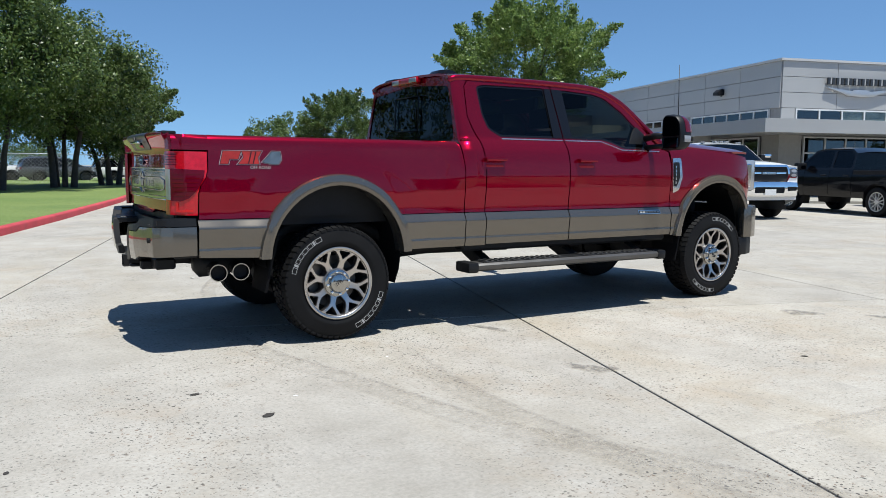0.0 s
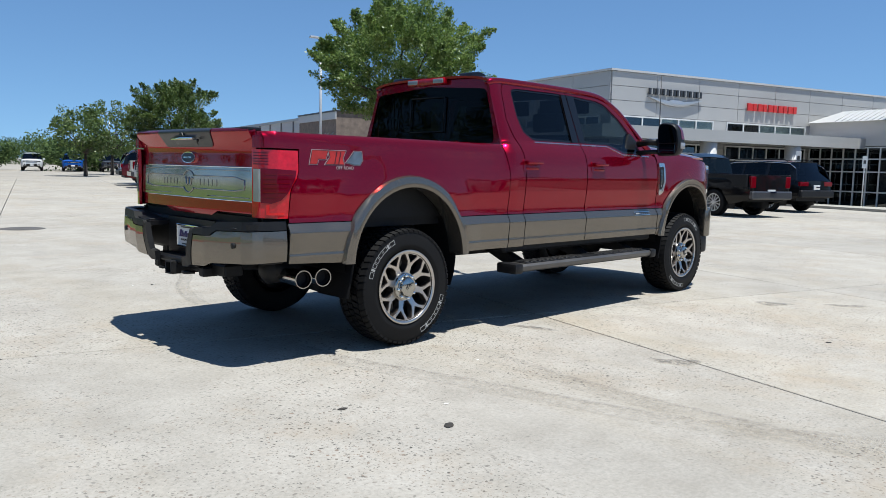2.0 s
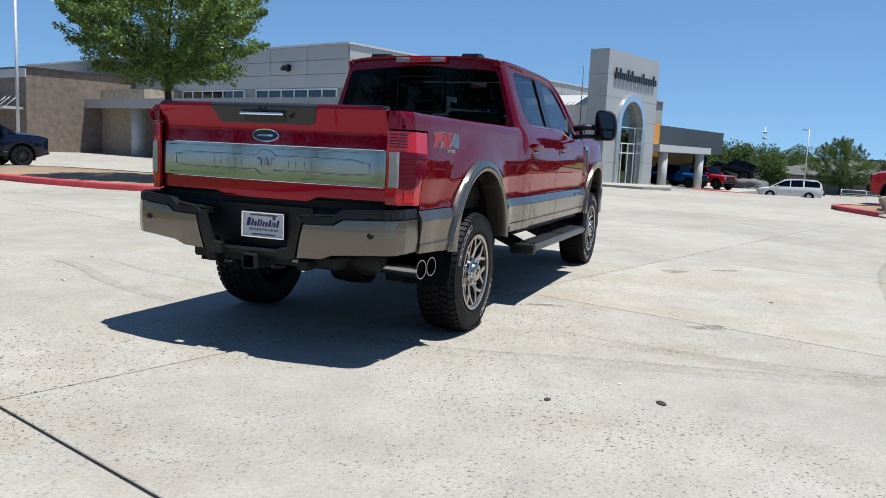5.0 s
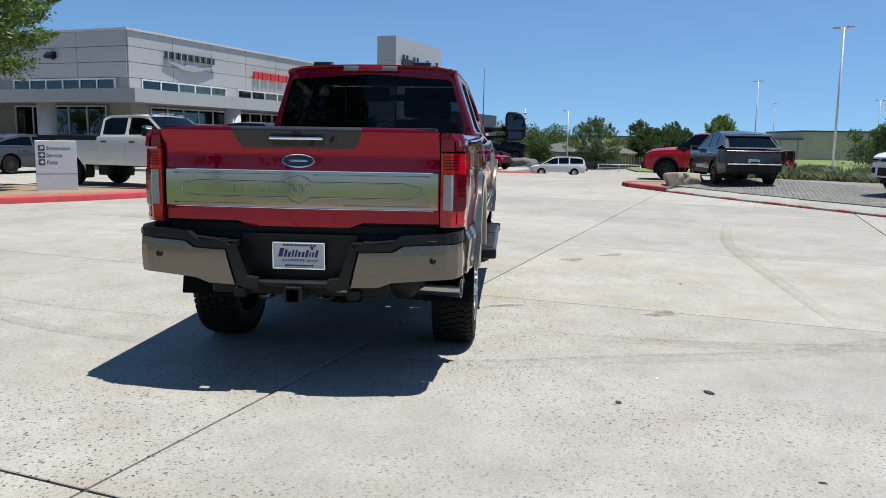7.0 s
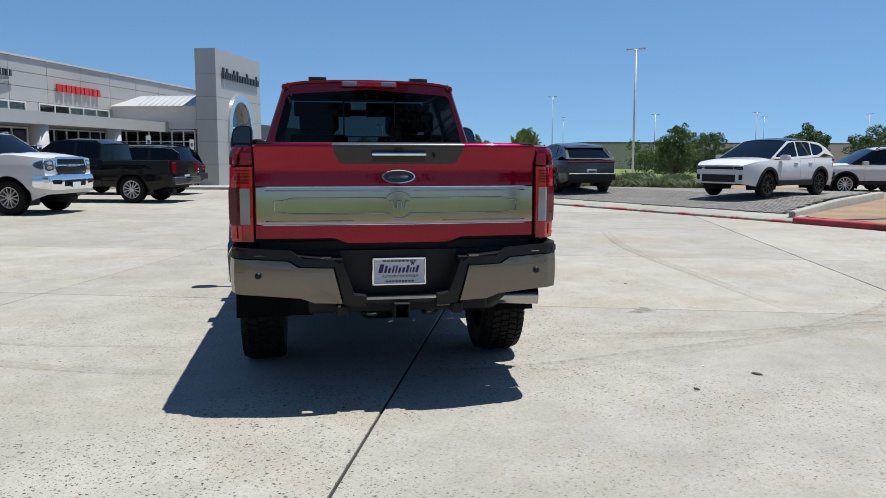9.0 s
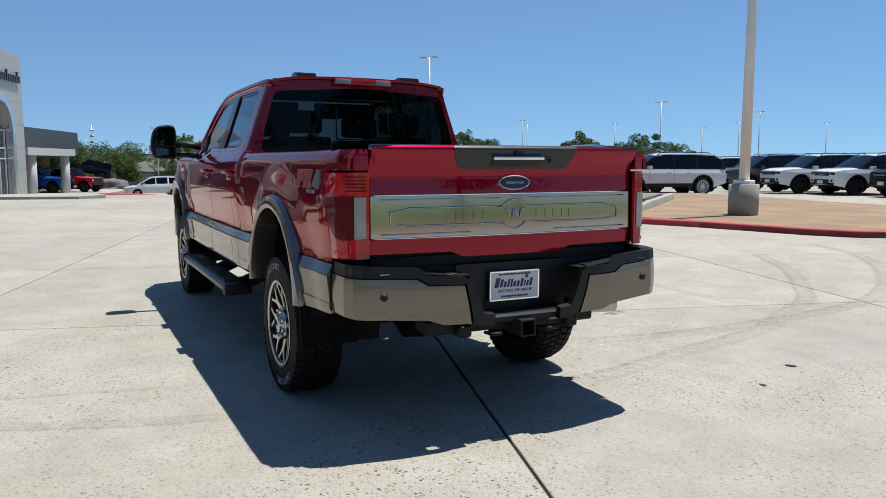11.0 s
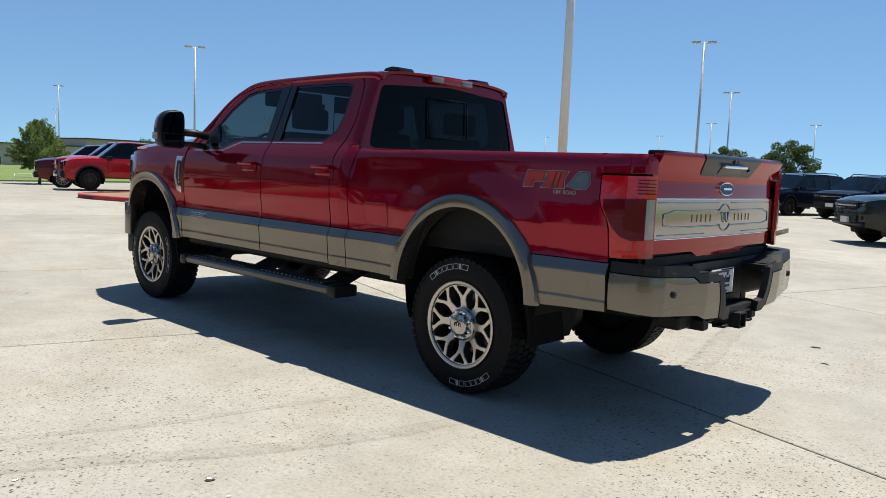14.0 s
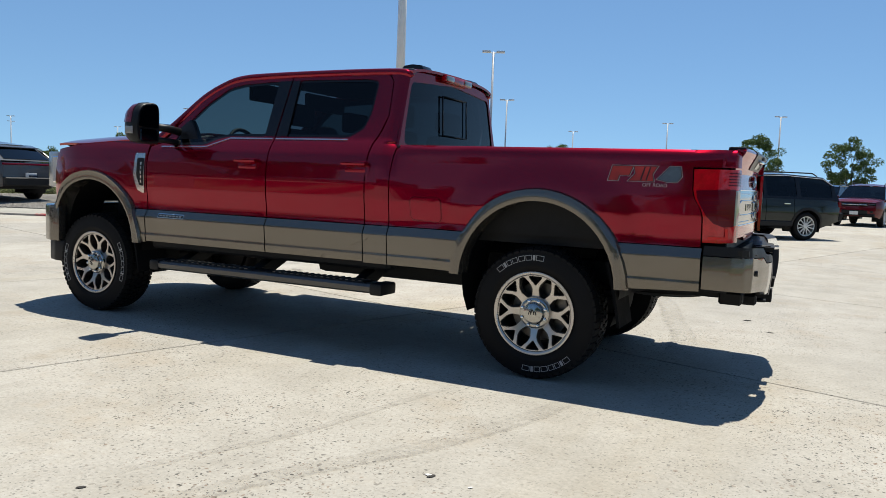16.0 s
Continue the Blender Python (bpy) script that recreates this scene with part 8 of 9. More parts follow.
def make_tree(x, y, height, rx, crown_base, seed, material=None, clumps=90, leaves=70, size=0.075, trunks=1, trunk_r=0.14, label="", z=None, lean=0.0, clump_r=0.42, shoots=0, skirt=False):
    rs = np.random.RandomState(seed)
    rd = random.Random(seed)
    t = thing("tree", pose(x, y, fall(x, y) if z is None else z), label or "broad green oak tree", "tree")
    cz, rz = (height + crown_base) / 2, (height - crown_base) / 2
    centres, radii = [], []
    bumps = [(rs.normal(size=3), rs.uniform(0.62, 1.22)) for _ in range(11)]
    while len(centres) < clumps:
        d = rs.normal(size=3)
        d /= np.linalg.norm(d)
        k = rs.uniform(0.30, 1.0) ** 0.45
        gain = 1.0
        for bd, bv in bumps:
            bd = bd / np.linalg.norm(bd)
            w = max(0.0, float(np.dot(d, bd)) - 0.6) / 0.4
            gain *= 1 + (bv - 1) * w
        # fuller low shoulders, narrower top
        prof = 1.0 - 0.28 * max(0, d[2]) - 0.10 * max(0, -d[2])
        if skirt:
            prof = 1.06 - 0.42 * max(0, d[2])
            d[2] = max(d[2], -0.72)
        p = np.array([d[0] * rx * prof * k * gain, d[1] * rx * prof * k * gain, cz + d[2] * rz * k * (0.9 + 0.1 * gain)])
        centres.append(p)
        radii.append(clump_r * rs.uniform(0.65, 1.25) * (rx / 2.4) ** 0.5)
    # leafy shoots that break the outline
    for k in range(shoots):
        d = rs.normal(size=3)
        d[2] = d[2] * 0.7 + 0.15
        d /= np.linalg.norm(d)
        reach = rs.uniform(0.2, 1.7 if skirt else 1.2)
        base = np.array([d[0] * rx * 0.82, d[1] * rx * 0.82, cz + d[2] * rz * 0.85])
        up = np.array([d[0], d[1], d[2] * 0.6 + 0.25])
        for j in range(4):
            centres.append(base + up * (0.05 + 0.12 * j * reach) * rx / 2.4)
            radii.append((0.24 - 0.05 * j) * rx / 2.4 * (0.6 + 0.4 * reach))
    if skirt:
        # leaves in sprays that reach outward along the twigs
        v = spray_cloud(rs, centres, radii, leaves, size, (0, 0, crown_base + rz * 0.5))
    else:
        v = leaf_cloud(rs, centres, radii, leaves, size)
    me = quads_mesh("crown", v, material or LEAF_OAK)
    crown = new("crown", me)
    crown.parent = t
    wood = bmesh.new()
    tips = []
    for k in range(trunks):
        a = 2 * math.pi * k / max(1, trunks) + rd.uniform(0, 1)
        off = 0.0 if trunks == 1 else rd.uniform(0.25, 0.6) * (1 + trunks * 0.12)
        bx, by = off * math.cos(a), off * math.sin(a)
        lx, ly = bx * 1.9 + rd.uniform(-0.15, 0.15) + lean, by * 1.9 + rd.uniform(-0.15, 0.15)
        r0 = trunk_r * (1 if trunks == 1 else rd.uniform(0.6, 0.9))
        fork = crown_base + rz * 0.25
        add_tube(wood, [(bx, by, -0.15), (bx, by, 0.05), (bx + (lx - bx) * 0.3, by + (ly - by) * 0.3, fork * 0.5), (lx, ly, fork)], [r0 * 1.5, r0 * 1.12, r0 * 0.9, r0 * 0.7], 9)
        tips.append((lx, ly, fork, r0 * 0.7))
    trunk = part("trunk", wood, BARK, t, smooth=60)
    nl = max(7, 16 // trunks)
    for lx, ly, lz, r0 in tips:
        for k in range(nl):
            limb = bmesh.new()
            c = centres[rd.randrange(len(centres))]
            m1 = (lx + (c[0] - lx) * 0.45 + rd.uniform(-0.2, 0.2), ly + (c[1] - ly) * 0.45, lz + (c[2] - lz) * 0.5 + rd.uniform(0, 0.25))
            add_tube(limb, [(lx, ly, lz - 0.1), m1, tuple(c)], [r0 * 0.6, r0 * 0.32, r0 * 0.08], 6)
            part("limb", limb, BARK, t, smooth=60)
    return t


make_tree(11.3, 11.75, 5.85, 2.45, 2.15, 11, clumps=470, leaves=125, size=0.050, trunk_r=0.12, label="young broad oak on the mulch island", z=0.12, clump_r=0.25, shoots=60, skirt=True)
make_tree(15.8, 35.2, 5.5, 2.6, 1.6, 12, LEAF_DARK, clumps=380, leaves=90, size=0.066, clump_r=0.27, shoots=50, skirt=True, label="round dark green oak beside the parking row")
make_tree(18.6, 56.0, 5.4, 3.0, 1.2, 13, LEAF_DARK, clumps=80, leaves=60, size=0.13, label="dark green oak beyond the parking row")
make_tree(23.0, 62.0, 6.4, 3.2, 1.4, 14, LEAF_DARK, clumps=80, leaves=60, size=0.13, label="dark green oak beyond the parking row")
for i, (x, y, h, r, cb, tr) in enumerate(((-1.8, 32.0, 10.4, 4.6, 2.0, 2), (-7.4, 33.0, 10.8, 4.6, 2.2, 3), (1.2, 37.0, 9.0, 4.6, 2.0, 4), (4.2, 41.5, 6.8, 4.0, 1.9, 3), (-3.5, 42.0, 9.6, 4.0, 2.4, 3), (-12.0, 37.0, 10.5, 4.2, 2.5, 2), (7.3, 52.0, 4.2, 1.7, 1.0, 1))):
    make_tree(x, y, h, r, cb, 20 + i, LEAF_DARK, clumps=300 if i < 4 else 150, leaves=150 if i < 4 else 90, size=0.10, shoots=40, trunks=tr, trunk_r=0.2, label="tall spreading oak with several dark trunks on the lawn", z=0.12, clump_r=0.55)
# trees across the lane and beyond
for i, (x, y, h, r, cb, mat) in enumerate(((87.5, -11.0, 6.0, 3.5, 0.3, LEAF_MID), (84.0, -3.9, 3.7, 2.5, 0.5, LEAF_MID), (74.0, -21.8, 5.9, 2.5, 0.8, LEAF_LIGHT), (97.0, -18.4, 4.9, 2.5, 0.9, LEAF_FAR), (110.0, -21.6, 5.1, 2.5, 1.2, LEAF_FAR), (122.0, -25.7, 5.4, 2.5, 1.4, LEAF_FAR), (136.0, -30.2, 5.6, 2.5, 1.5, LEAF_FAR), (149.0, -34.6, 5.6, 2.5, 1.5, LEAF_FAR), (158.0, -34.0, 7.4, 3.5, 1.8, LEAF_FAR), (150.0, -26.0, 7.4, 3.0, 1.8, LEAF_FAR))):
    make_tree(x, y, h, r, cb, 40 + i, mat, clumps=290 if x < 100 else 190, leaves=160, size=0.072 if x < 100 else 0.09, clump_r=0.29, trunk_r=0.13, label="broad green tree with drooping sprays beside the far lane" if x < 90 else "round dark tree on the far lawn", skirt=True, z=-1.72 if x > 80 else None)
for i, (x, y, h, r) in enumerate(((71.3, -37.0, 4.4, 2.6), (77.0, -47.0, 3.6, 2.6), (22.0, -53.0, 4.2, 2.0), (17.8, -54.3, 4.4, 2.1), (4.0, -64.5, 6.3, 2.5), (-3.0, -65.0, 6.0, 2.3), (26.5, -50.5, 3.4, 1.8), (70.8, -47.8, 4.4, 2.6), (58.0, -31.0, 5.6, 2.3), (43.8, -33.5, 4.6, 2.2), (78.0, -45.0, 5.6, 3.0), (41.5, -38.4, 4.6, 2.8))):
    make_tree(x, y, h + (0.4 if x > 50 else 0.0), r, 1.0, 60 + i, LEAF_FAR, clumps=110, leaves=130, size=0.085, clump_r=0.38, trunk_r=0.1, label="round green tree standing beyond the parked cars")


# unseen oaks, added so the truck's glass and bright panel mirror dark foliage
for i, (x, y, h, r) in enumerate(((-24, -10, 7, 3.4), (-28, -17, 8, 3.6), (-30, -3, 7.5, 3.4), (-27, 8, 8, 3.6), (-19, 36, 9.5, 4.2), (-25, 31, 9.5, 4.2), (-30, 24, 9, 4.2), (-32, 16, 9, 4.0))):
    make_tree(x, y, h, r, 1.8, 90 + i, LEAF_DARK, clumps=70, leaves=60, size=0.16, trunk_r=0.18, label="spreading oak out of view behind the lot, added for reflections", z=0.12, clump_r=0.7)


# far woods, too many to count
def woods(name, x0, y0, x1, y1, n, hmin, hmax, seed):
    rs = np.random.RandomState(seed)
    cs, rr = [], []
    for k in range(n):
        t = rs.uniform()
        x, y = x0 + (x1 - x0) * t + rs.uniform(-6, 6), y0 + (y1 - y0) * t + rs.uniform(-6, 6)
        h = rs.uniform(hmin, hmax)
        r = rs.uniform(2.0, 4.0)
        g = fall(x, y)
        for j in range(7):
            cs.append((x + rs.normal(0, r * 0.45), y + rs.normal(0, r * 0.45), g + h * rs.uniform(0.25, 0.92)))
            rr.append(r * rs.uniform(0.35, 0.6))
    me = quads_mesh(name, leaf_cloud(rs, cs, rr, 120, 0.20), LEAF_FAR)
    return tagged(new(name, me), "distant band of green trees", "trees", kind="stuff")


woods("far_woods", 138, 40, 134, -5.5, 120, 4.6, 6.2, 5)
woods("far_woods", 124, -58.5, 122, -62.5, 9, 3.4, 6.4, 15)
woods("far_woods", 20, 165, 90, 150, 60, 3.0, 5.0, 6)
woods("far_woods", -60, 120, 10, 150, 50, 4.0, 8.0, 7)
woods("near_woods", 20, 84, 48, 92, 26, 2.2, 3.8, 9)
woods("far_woods", 120, -60, 150, -100, 30, 3.0, 5.0, 8)

# grass tufts and shrubs by the display pad
SHRUB = foliage("shrub_leaf", (0.12, 0.15, 0.075), (0.30, 0.32, 0.19), 0.3)
for i, (x, y, h, r) in enumerate(((22.2, -10.9, 1.0, 0.9), (21.6, -12.1, 0.95, 0.9), (20.9, -13.4, 1.0, 1.0), (22.9, -12.9, 1.25, 1.0), (22.3, -9.5, 0.8, 0.7), (23.6, -11.4, 1.3, 0.9))):
    rs = np.random.RandomState(80 + i)
    n = 1400
    a = rs.uniform(0, 2 * math.pi, n)
    q = rs.uniform(0, 1, n) ** 0.5 * r * 0.45
    bx, by = q * np.cos(a), q * np.sin(a)
    hh = h * 0.55 * rs.uniform(0.25, 1.0, n)
    ex, ey = bx * 2.9 + rs.normal(0, 0.14, n), by * 2.9 + rs.normal(0, 0.14, n)
    w = 0.009
    v = np.stack([np.stack([bx - w * np.sin(a), by + w * np.cos(a), 0 * hh], 1), np.stack([bx + w * np.sin(a), by - w * np.cos(a), 0 * hh], 1), np.stack([ex * 0.7 + w * np.sin(a), ey * 0.7, hh * 0.75], 1), np.stack([ex, ey, hh], 1)], 1).reshape(-1, 3)
    t = new("grass_clump", quads_mesh("grass_clump", v, SHRUB))
    t.matrix_basis = pose(x, y, 0.1)
    tagged(t, "tall clump of grey-green ornamental grass", "grass clump", "grass clumps by the pad")

# stones at the tip of the island
STONE = plain("pale_limestone", (0.33, 0.275, 0.205), 0.9, var=0.3, scale=3, fine=25, relief=0.01)


ROCK_GREY = plain("rough_grey_rock", (0.125, 0.12, 0.115), 0.95, var=0.4, scale=2.2, fine=14, relief=0.03)


def rock(x, y, sx, sy, sz, seed, z=0.1, yaw=0, rough=0.25, label="rough pale limestone boulder"):
    b = bmesh.new()
    rr = random.Random(seed)
    cuts = [Vector((rr.uniform(-1, 1), rr.uniform(-1, 1), rr.uniform(-0.3, 0.6))).normalized() / rr.uniform(0.55, 0.8) for _ in range(9)] + [Vector((0.1, -0.05, 1)) / 0.6]
    bmesh.ops.create_icosphere(b, subdivisions=4, radius=1.0)
    for v in b.verts:
        n = noise.noise(v.co * 1.3 + Vector((seed, 0, 0))) * rough + noise.noise(v.co * 3.1 + Vector((0, seed, 0))) * rough * 0.4
        c = v.co * (1 + n)
        m = max(abs(c.x), abs(c.y), abs(c.z))
        c = c.lerp(c / max(m, 0.3) * 0.85, 0.45)
        if sx < 1:
            # broken faces: cut back to a few flat planes
            c = c / max(1.0, max(c.dot(q) for q in cuts))
        v.co = Vector((c.x * sx, c.y * sy, max(c.z, -0.4) * sz))
    o = finish("boulder", b, ROCK_GREY if sx > 1 else STONE, smooth=35, m=pose(x, y, z + 0.38 * sz, 0, 0, yaw))
    return tagged(o, label, "boulder")


rock(19.2, -6.35, 0.40, 0.32, 0.44, 1, 0.12, 20, 0.5)
rock(19.75, -6.9, 0.80, 0.55, 0.42, 5, 0.12, -20, 0.5)
rock(75.6, -2.1, 1.9, 1.8, 1.05, 9, -1.7, 10, 0.75, "large rough grey display boulder on the lot")
rock(76.4, -0.1, 1.3, 1.3, 0.6, 12, -1.7, 40, 0.75, "smaller rough grey display boulder")
jeep = park("jeepk", JEEP_BOX, 77.5, -1.7, 62, BLACK_PAINT, "off_road_car", "black boxy off-road car tilted up on the boulders", "car", z=-1.0)
jeep.matrix_basis = pose(77.6, -1.7, -0.78, 20, -12, 62)


# ---- lamp posts ----
GALV = plain("galvanised_steel", (0.55, 0.55, 0.55), 0.45, 0.3, var=0.08)
TAN_POLE = plain("tan_painted_pole", (0.74, 0.73, 0.70), 0.5, 0.1, var=0.06)


def lamp_post(x, y, h, yaw, r=0.075, heads=2, pedestal=0.0, material=None, z=None):
    z = fall(x, y) if z is None else z
    h = h - 0.3 * z
    e = thing("street_lamp", pose(x, y, z, 0, 0, yaw), "tall slim grey parking lot lamp post with flat heads", "street lamp", "parking lot lamps")
    m = material or GALV
    part("pole", tube([(0, 0, pedestal), (0, 0, h)], [r, r * 0.8], 10), m, e)
    if pedestal:
        part("pedestal", tube([(0, 0, -0.1), (0, 0, pedestal - 0.01), (0, 0, pedestal)], [0.36, 0.36, 0.34], 24), CONC_KERB, e, "round concrete pedestal")
        part("base_cover", box((-0.2, -0.2, pedestal), (0.2, 0.2, pedestal + 0.1), 0.02), TAN_POLE, e)
    else:
        part("base_plate", box((-0.16, -0.16, 0), (0.16, 0.16, 0.06)), m, e)
    for s in ((1, -1) if heads == 2 else (1,)):
        part("arm", tube([(0, 0, h - 0.08), (s * 0.28, 0, h - 0.02)], 0.03, 6), m, e)
        part("lamp_head", prism(rounded([(s * 0.16, -0.13), (s * 0.62, -0.15), (s * 0.62, 0.15), (s * 0.16, 0.13)] if s > 0 else [(s * 0.16, -0.13), (s * 0.16, 0.13), (s * 0.62, 0.15), (s * 0.62, -0.15)], 0.05), "z", h - 0.05, h + 0.05, 0.01), m, e)
    return e


lamp_post(9.15, -13.05, 9.5, 20, 0.13, 2, 0.78, TAN_POLE, 0.1)
for x, y, h, yaw in ((15.5, -34.2, 8.4, 25), (23.9, -57.1, 8.7, 20), (41.7, -19.9, 8.7, 50), (56.5, -53.0, 8.6, 40), (57.3, -108, 9, 0), (106, -108, 9, 30), (87, -97, 9, 20), (67.2, -79.2, 9, 10), (82.4, -112, 9, 30), (97.2, -32, 10.6, 60), (100, -48.25, 8.5, 60), (168, -57, 11.4, 10), (108, -69, 9.5, 20), (130, -84, 10, 70), (117, -96, 10, 35), (28.7, -92, 9, 30), (15.5, -85.3, 9, 30), (3.4, -80.8, 9, 30), (37.9, -84.2, 9, 10), (31.7, 67.5, 9, 30), (49, 128, 9, 20)):
    lamp_post(x, y, h, yaw, 0.075 if y > -60 else 0.085, 2)
lamp_post(21.6, 30.0, 8.1, 160, 0.08, 1)
lamp_post(80, -7.14, 5.95, 80, 0.06, 1)

# ---- buildings round about ----
TAN_WALL = plain("tan_block_wall", (0.46, 0.34, 0.235), 0.9, var=0.08, scale=0.5)
CREAM = plain("cream_metal_wall", (0.52, 0.52, 0.51), 0.6, var=0.06, scale=0.5)
ROOF_GREY = plain("grey_brown_shingle", (0.10, 0.095, 0.088), 0.9, var=0.2, scale=2)
ORANGE = plain("orange_panel", (0.55, 0.22, 0.02), 0.5)
CHAR = plain("charcoal_panel", (0.05, 0.052, 0.055), 0.45, 0.2)
# brick service wing and the shed behind it
wing = structure("service_wing", ubox((16.4, 44.0, -0.3), (23.3, 52, 4.85)), BRICK, "brown brick service wing with a dark cap", "building")
part("fascia_band", ubox((16.32, 43.92, 4.35), (16.398, 52, 4.85)), PANEL_LIGHT, wing, "pale grey fascia band")
part("cap", ubox((16.25, 43.9, 4.85), (23.3, 52, 4.95)), CHAR, wing)
part("stone_wing", ubox((21.0, 39.0, -0.3), (23.3, 44.0, 4.0)), STONE, wing, "pale stone faced lower wing")
for k in range(5):
    w0 = 44.3 + k * 1.55
    aw = part("awning", ubox((15.2, w0, 2.45), (16.398, w0 + 1.25, 2.6)), PANEL_LIGHT, wing, "pale flat door awning")
    for w1 in (w0 + 0.15, w0 + 1.1):
        part("awning_rod", tube([(15.4, w1, 2.6), (16.39, w1, 3.45)], 0.03, 6), GALV, aw)
shed = structure("metal_shed", ubox((16.6, 52, -0.3), (34, 79.5, 4.6)), CREAM, "long cream metal shed with dark joints", "building")
part("eave_trim", ubox((16.5, 52, 4.6), (34, 79.6, 4.8)), PANEL, shed)
for k in range(8):
    part("wall_joint", ubox((16.5, 54.0 + k * 3.3, -0.2), (16.597, 54.14 + k * 3.3, 4.58)), DARK_SEAM, shed)
part("wall_girt", ubox((16.52, 52.02, 3.25), (16.598, 79.4, 3.4)), DARK_SEAM, shed)
# neighbouring showroom with dark fascia and orange block
nb = structure("neighbour_showroom", ubox((54, 22, -1.4), (68, 44, 3.8)), CHAR, "dark showroom with an orange corner block", "building")
part("orange_block", ubox((51.6, 20.6, 1.4), (53.3, 23, 3.95)), ORANGE, nb, "orange wall block")
part("fascia", ubox((53.35, 20.8, 1.9), (68.2, 22, 3.85)), CHAR, nb)
part("canopy", ubox((48.4, 18.4, 1.78), (58.6, 20.55, 2.28)), PANEL_LIGHT, nb)
for cu in (50.2, 57.4):
    part("column", tube([(cu, 18.85, -1.5), (cu, 18.85, 1.79)], 0.33, 16), PANEL_LIGHT, nb, smooth=60)
finish("neighbour_walk", ubox((50.4, 16.2, -1.9), (68, 21.85, -1.1)), CONC_KERB, m=BM_UW.copy())
tagged(bpy.data.objects["neighbour_walk"], "pale raised concrete walk before the dark showroom", "pavement", kind="structure")
part("shop_glass", ubox((54.2, 21.9, -1.1), (67.5, 21.98, 1.6)), SHOP, nb)
part("orange_band", ubox((54, 21.9, 1.0), (64, 21.97, 1.6)), ORANGE, nb)
# low house with a hipped roof
HX, HY = 18.0, 17.0
HOUSE_WALL = plain("grey_block_wall", (0.30, 0.29, 0.275), 0.9, var=0.1, scale=0.6)
house = finish("far_house", box((0, 0, -0.3), (HX, HY, 1.72)), HOUSE_WALL, m=pose(90, -14.5, -1.72, 0, 0, -19.4))
tagged(house, "low grey building with tan pilasters and a hipped roof", "building")


def hip_roof(x0, y0, x1, y1, z0, z1, inset):
    b = bmesh.new()
    low = [b.verts.new(p) for p in ((x0, y0, z0), (x1, y0, z0), (x1, y1, z0), (x0, y1, z0))]
    under = [b.verts.new((v.co.x, v.co.y, z0 - 0.16)) for v in low]
    xm = (x0 + x1) / 2
    top = [b.verts.new((xm, y0 + inset, z1)), b.verts.new((xm, y1 - inset, z1))]
    for f in ((low[0], low[1], top[0]), (low[1], low[2], top[1], top[0]), (low[2], low[3], top[1]), (low[3], low[0], top[0], top[1])):
        b.faces.new(f)
    for k in range(4):
        b.faces.new((low[k - 1], low[k], under[k], under[k - 1]))
    b.faces.new(list(reversed(under)))
    bmesh.ops.recalc_face_normals(b, faces=b.faces)
    return b


part("roof", hip_roof(-0.8, -0.8, HX + 0.8, HY - 4.4, 1.88, 3.95, 6.0), ROOF_GREY, house, "grey-brown shingle hipped roof", smooth=None)
part("roof", hip_roof(-0.3, HY - 7.5, HX - 4.0, HY + 0.6, 1.91, 3.0, 3.0), ROOF_GREY, house, "grey-brown shingle lower roof", smooth=None)
for k in range(10):
    part("pilaster", box((0.3 + k * 1.85, -0.28, -0.2), (0.80 + k * 1.85, -0.002, 1.70)), TAN_WALL, house, "tan brick pilaster")
for k in range(4):
    w = part("window", box((-0.06, 1.8 + k * 3.9, 0.5), (-0.002, 3.3 + k * 3.9, 1.5)), PANEL_LIGHT, house)
    part("pane", box((-0.08, 1.9 + k * 3.9, 0.58), (-0.062, 3.2 + k * 3.9, 1.42)), SHOP, w)
wh = finish("far_warehouse", box((166, -150, -1.9), (190, -62.5, 4.3)), plain("tan_panel_wall", (0.52, 0.43, 0.31), 0.9, var=0.08, scale=0.3))
tagged(wh, "long low tan warehouse wall, far off", "building")
part("cap", box((165.7, -150.2, 4.3), (190.2, -62.3, 4.6)), ROOF_GREY, wh)
DEPOT = plain("pale_tan_wall", (0.52, 0.43, 0.355), 0.8, var=0.06, scale=0.4)
wh2 = finish("far_depot", box((165.4, -62.4, -1.9), (186, -14, 2.6)), DEPOT)
tagged(wh2, "pale depot with a roller door, far off", "building")
part("roller_door", box((165.28, -46.2, -1.7), (165.38, -42.4, 1.3)), PANEL_LIGHT, wh2, "pale roller door")
part("dark_door", box((165.20, -45.7, -1.7), (165.275, -44.0, 0.0)), CHAR, wh2)
for k in range(4):
    part("wall_joint", box((165.30, -61.5 + k * 3.6, -1.8), (165.39, -61.35 + k * 3.6, 2.55)), DARK_SEAM, wh2)
part("cap", box((165.1, -62.4, 2.6), (186.2, -13.8, 2.85)), ROOF_GREY, wh2)
part("wall_lamp", box((165.1, -48.2, 1.6), (165.39, -47.6, 1.85), 0.05), WHITE_PAINT, wh2)
lawn2 = finish("far_lawn", prism([(79.2, -14.6), (80.6, -24), (84, -50), (165, -95), (165, -20), (140, -22), (109, -19.6), (90, -14.9)], "z", -1.9, -1.58), GRASS)
tagged(lawn2, "mown green field in the distance", "lawn", kind="structure")
kerb("far_kerb", [(39.2, 0.5), (43.5, -1.7), (48, -2.9), (51.5, -3.9)], red=(0.0, 1.0), label="far kerb with red painted face")


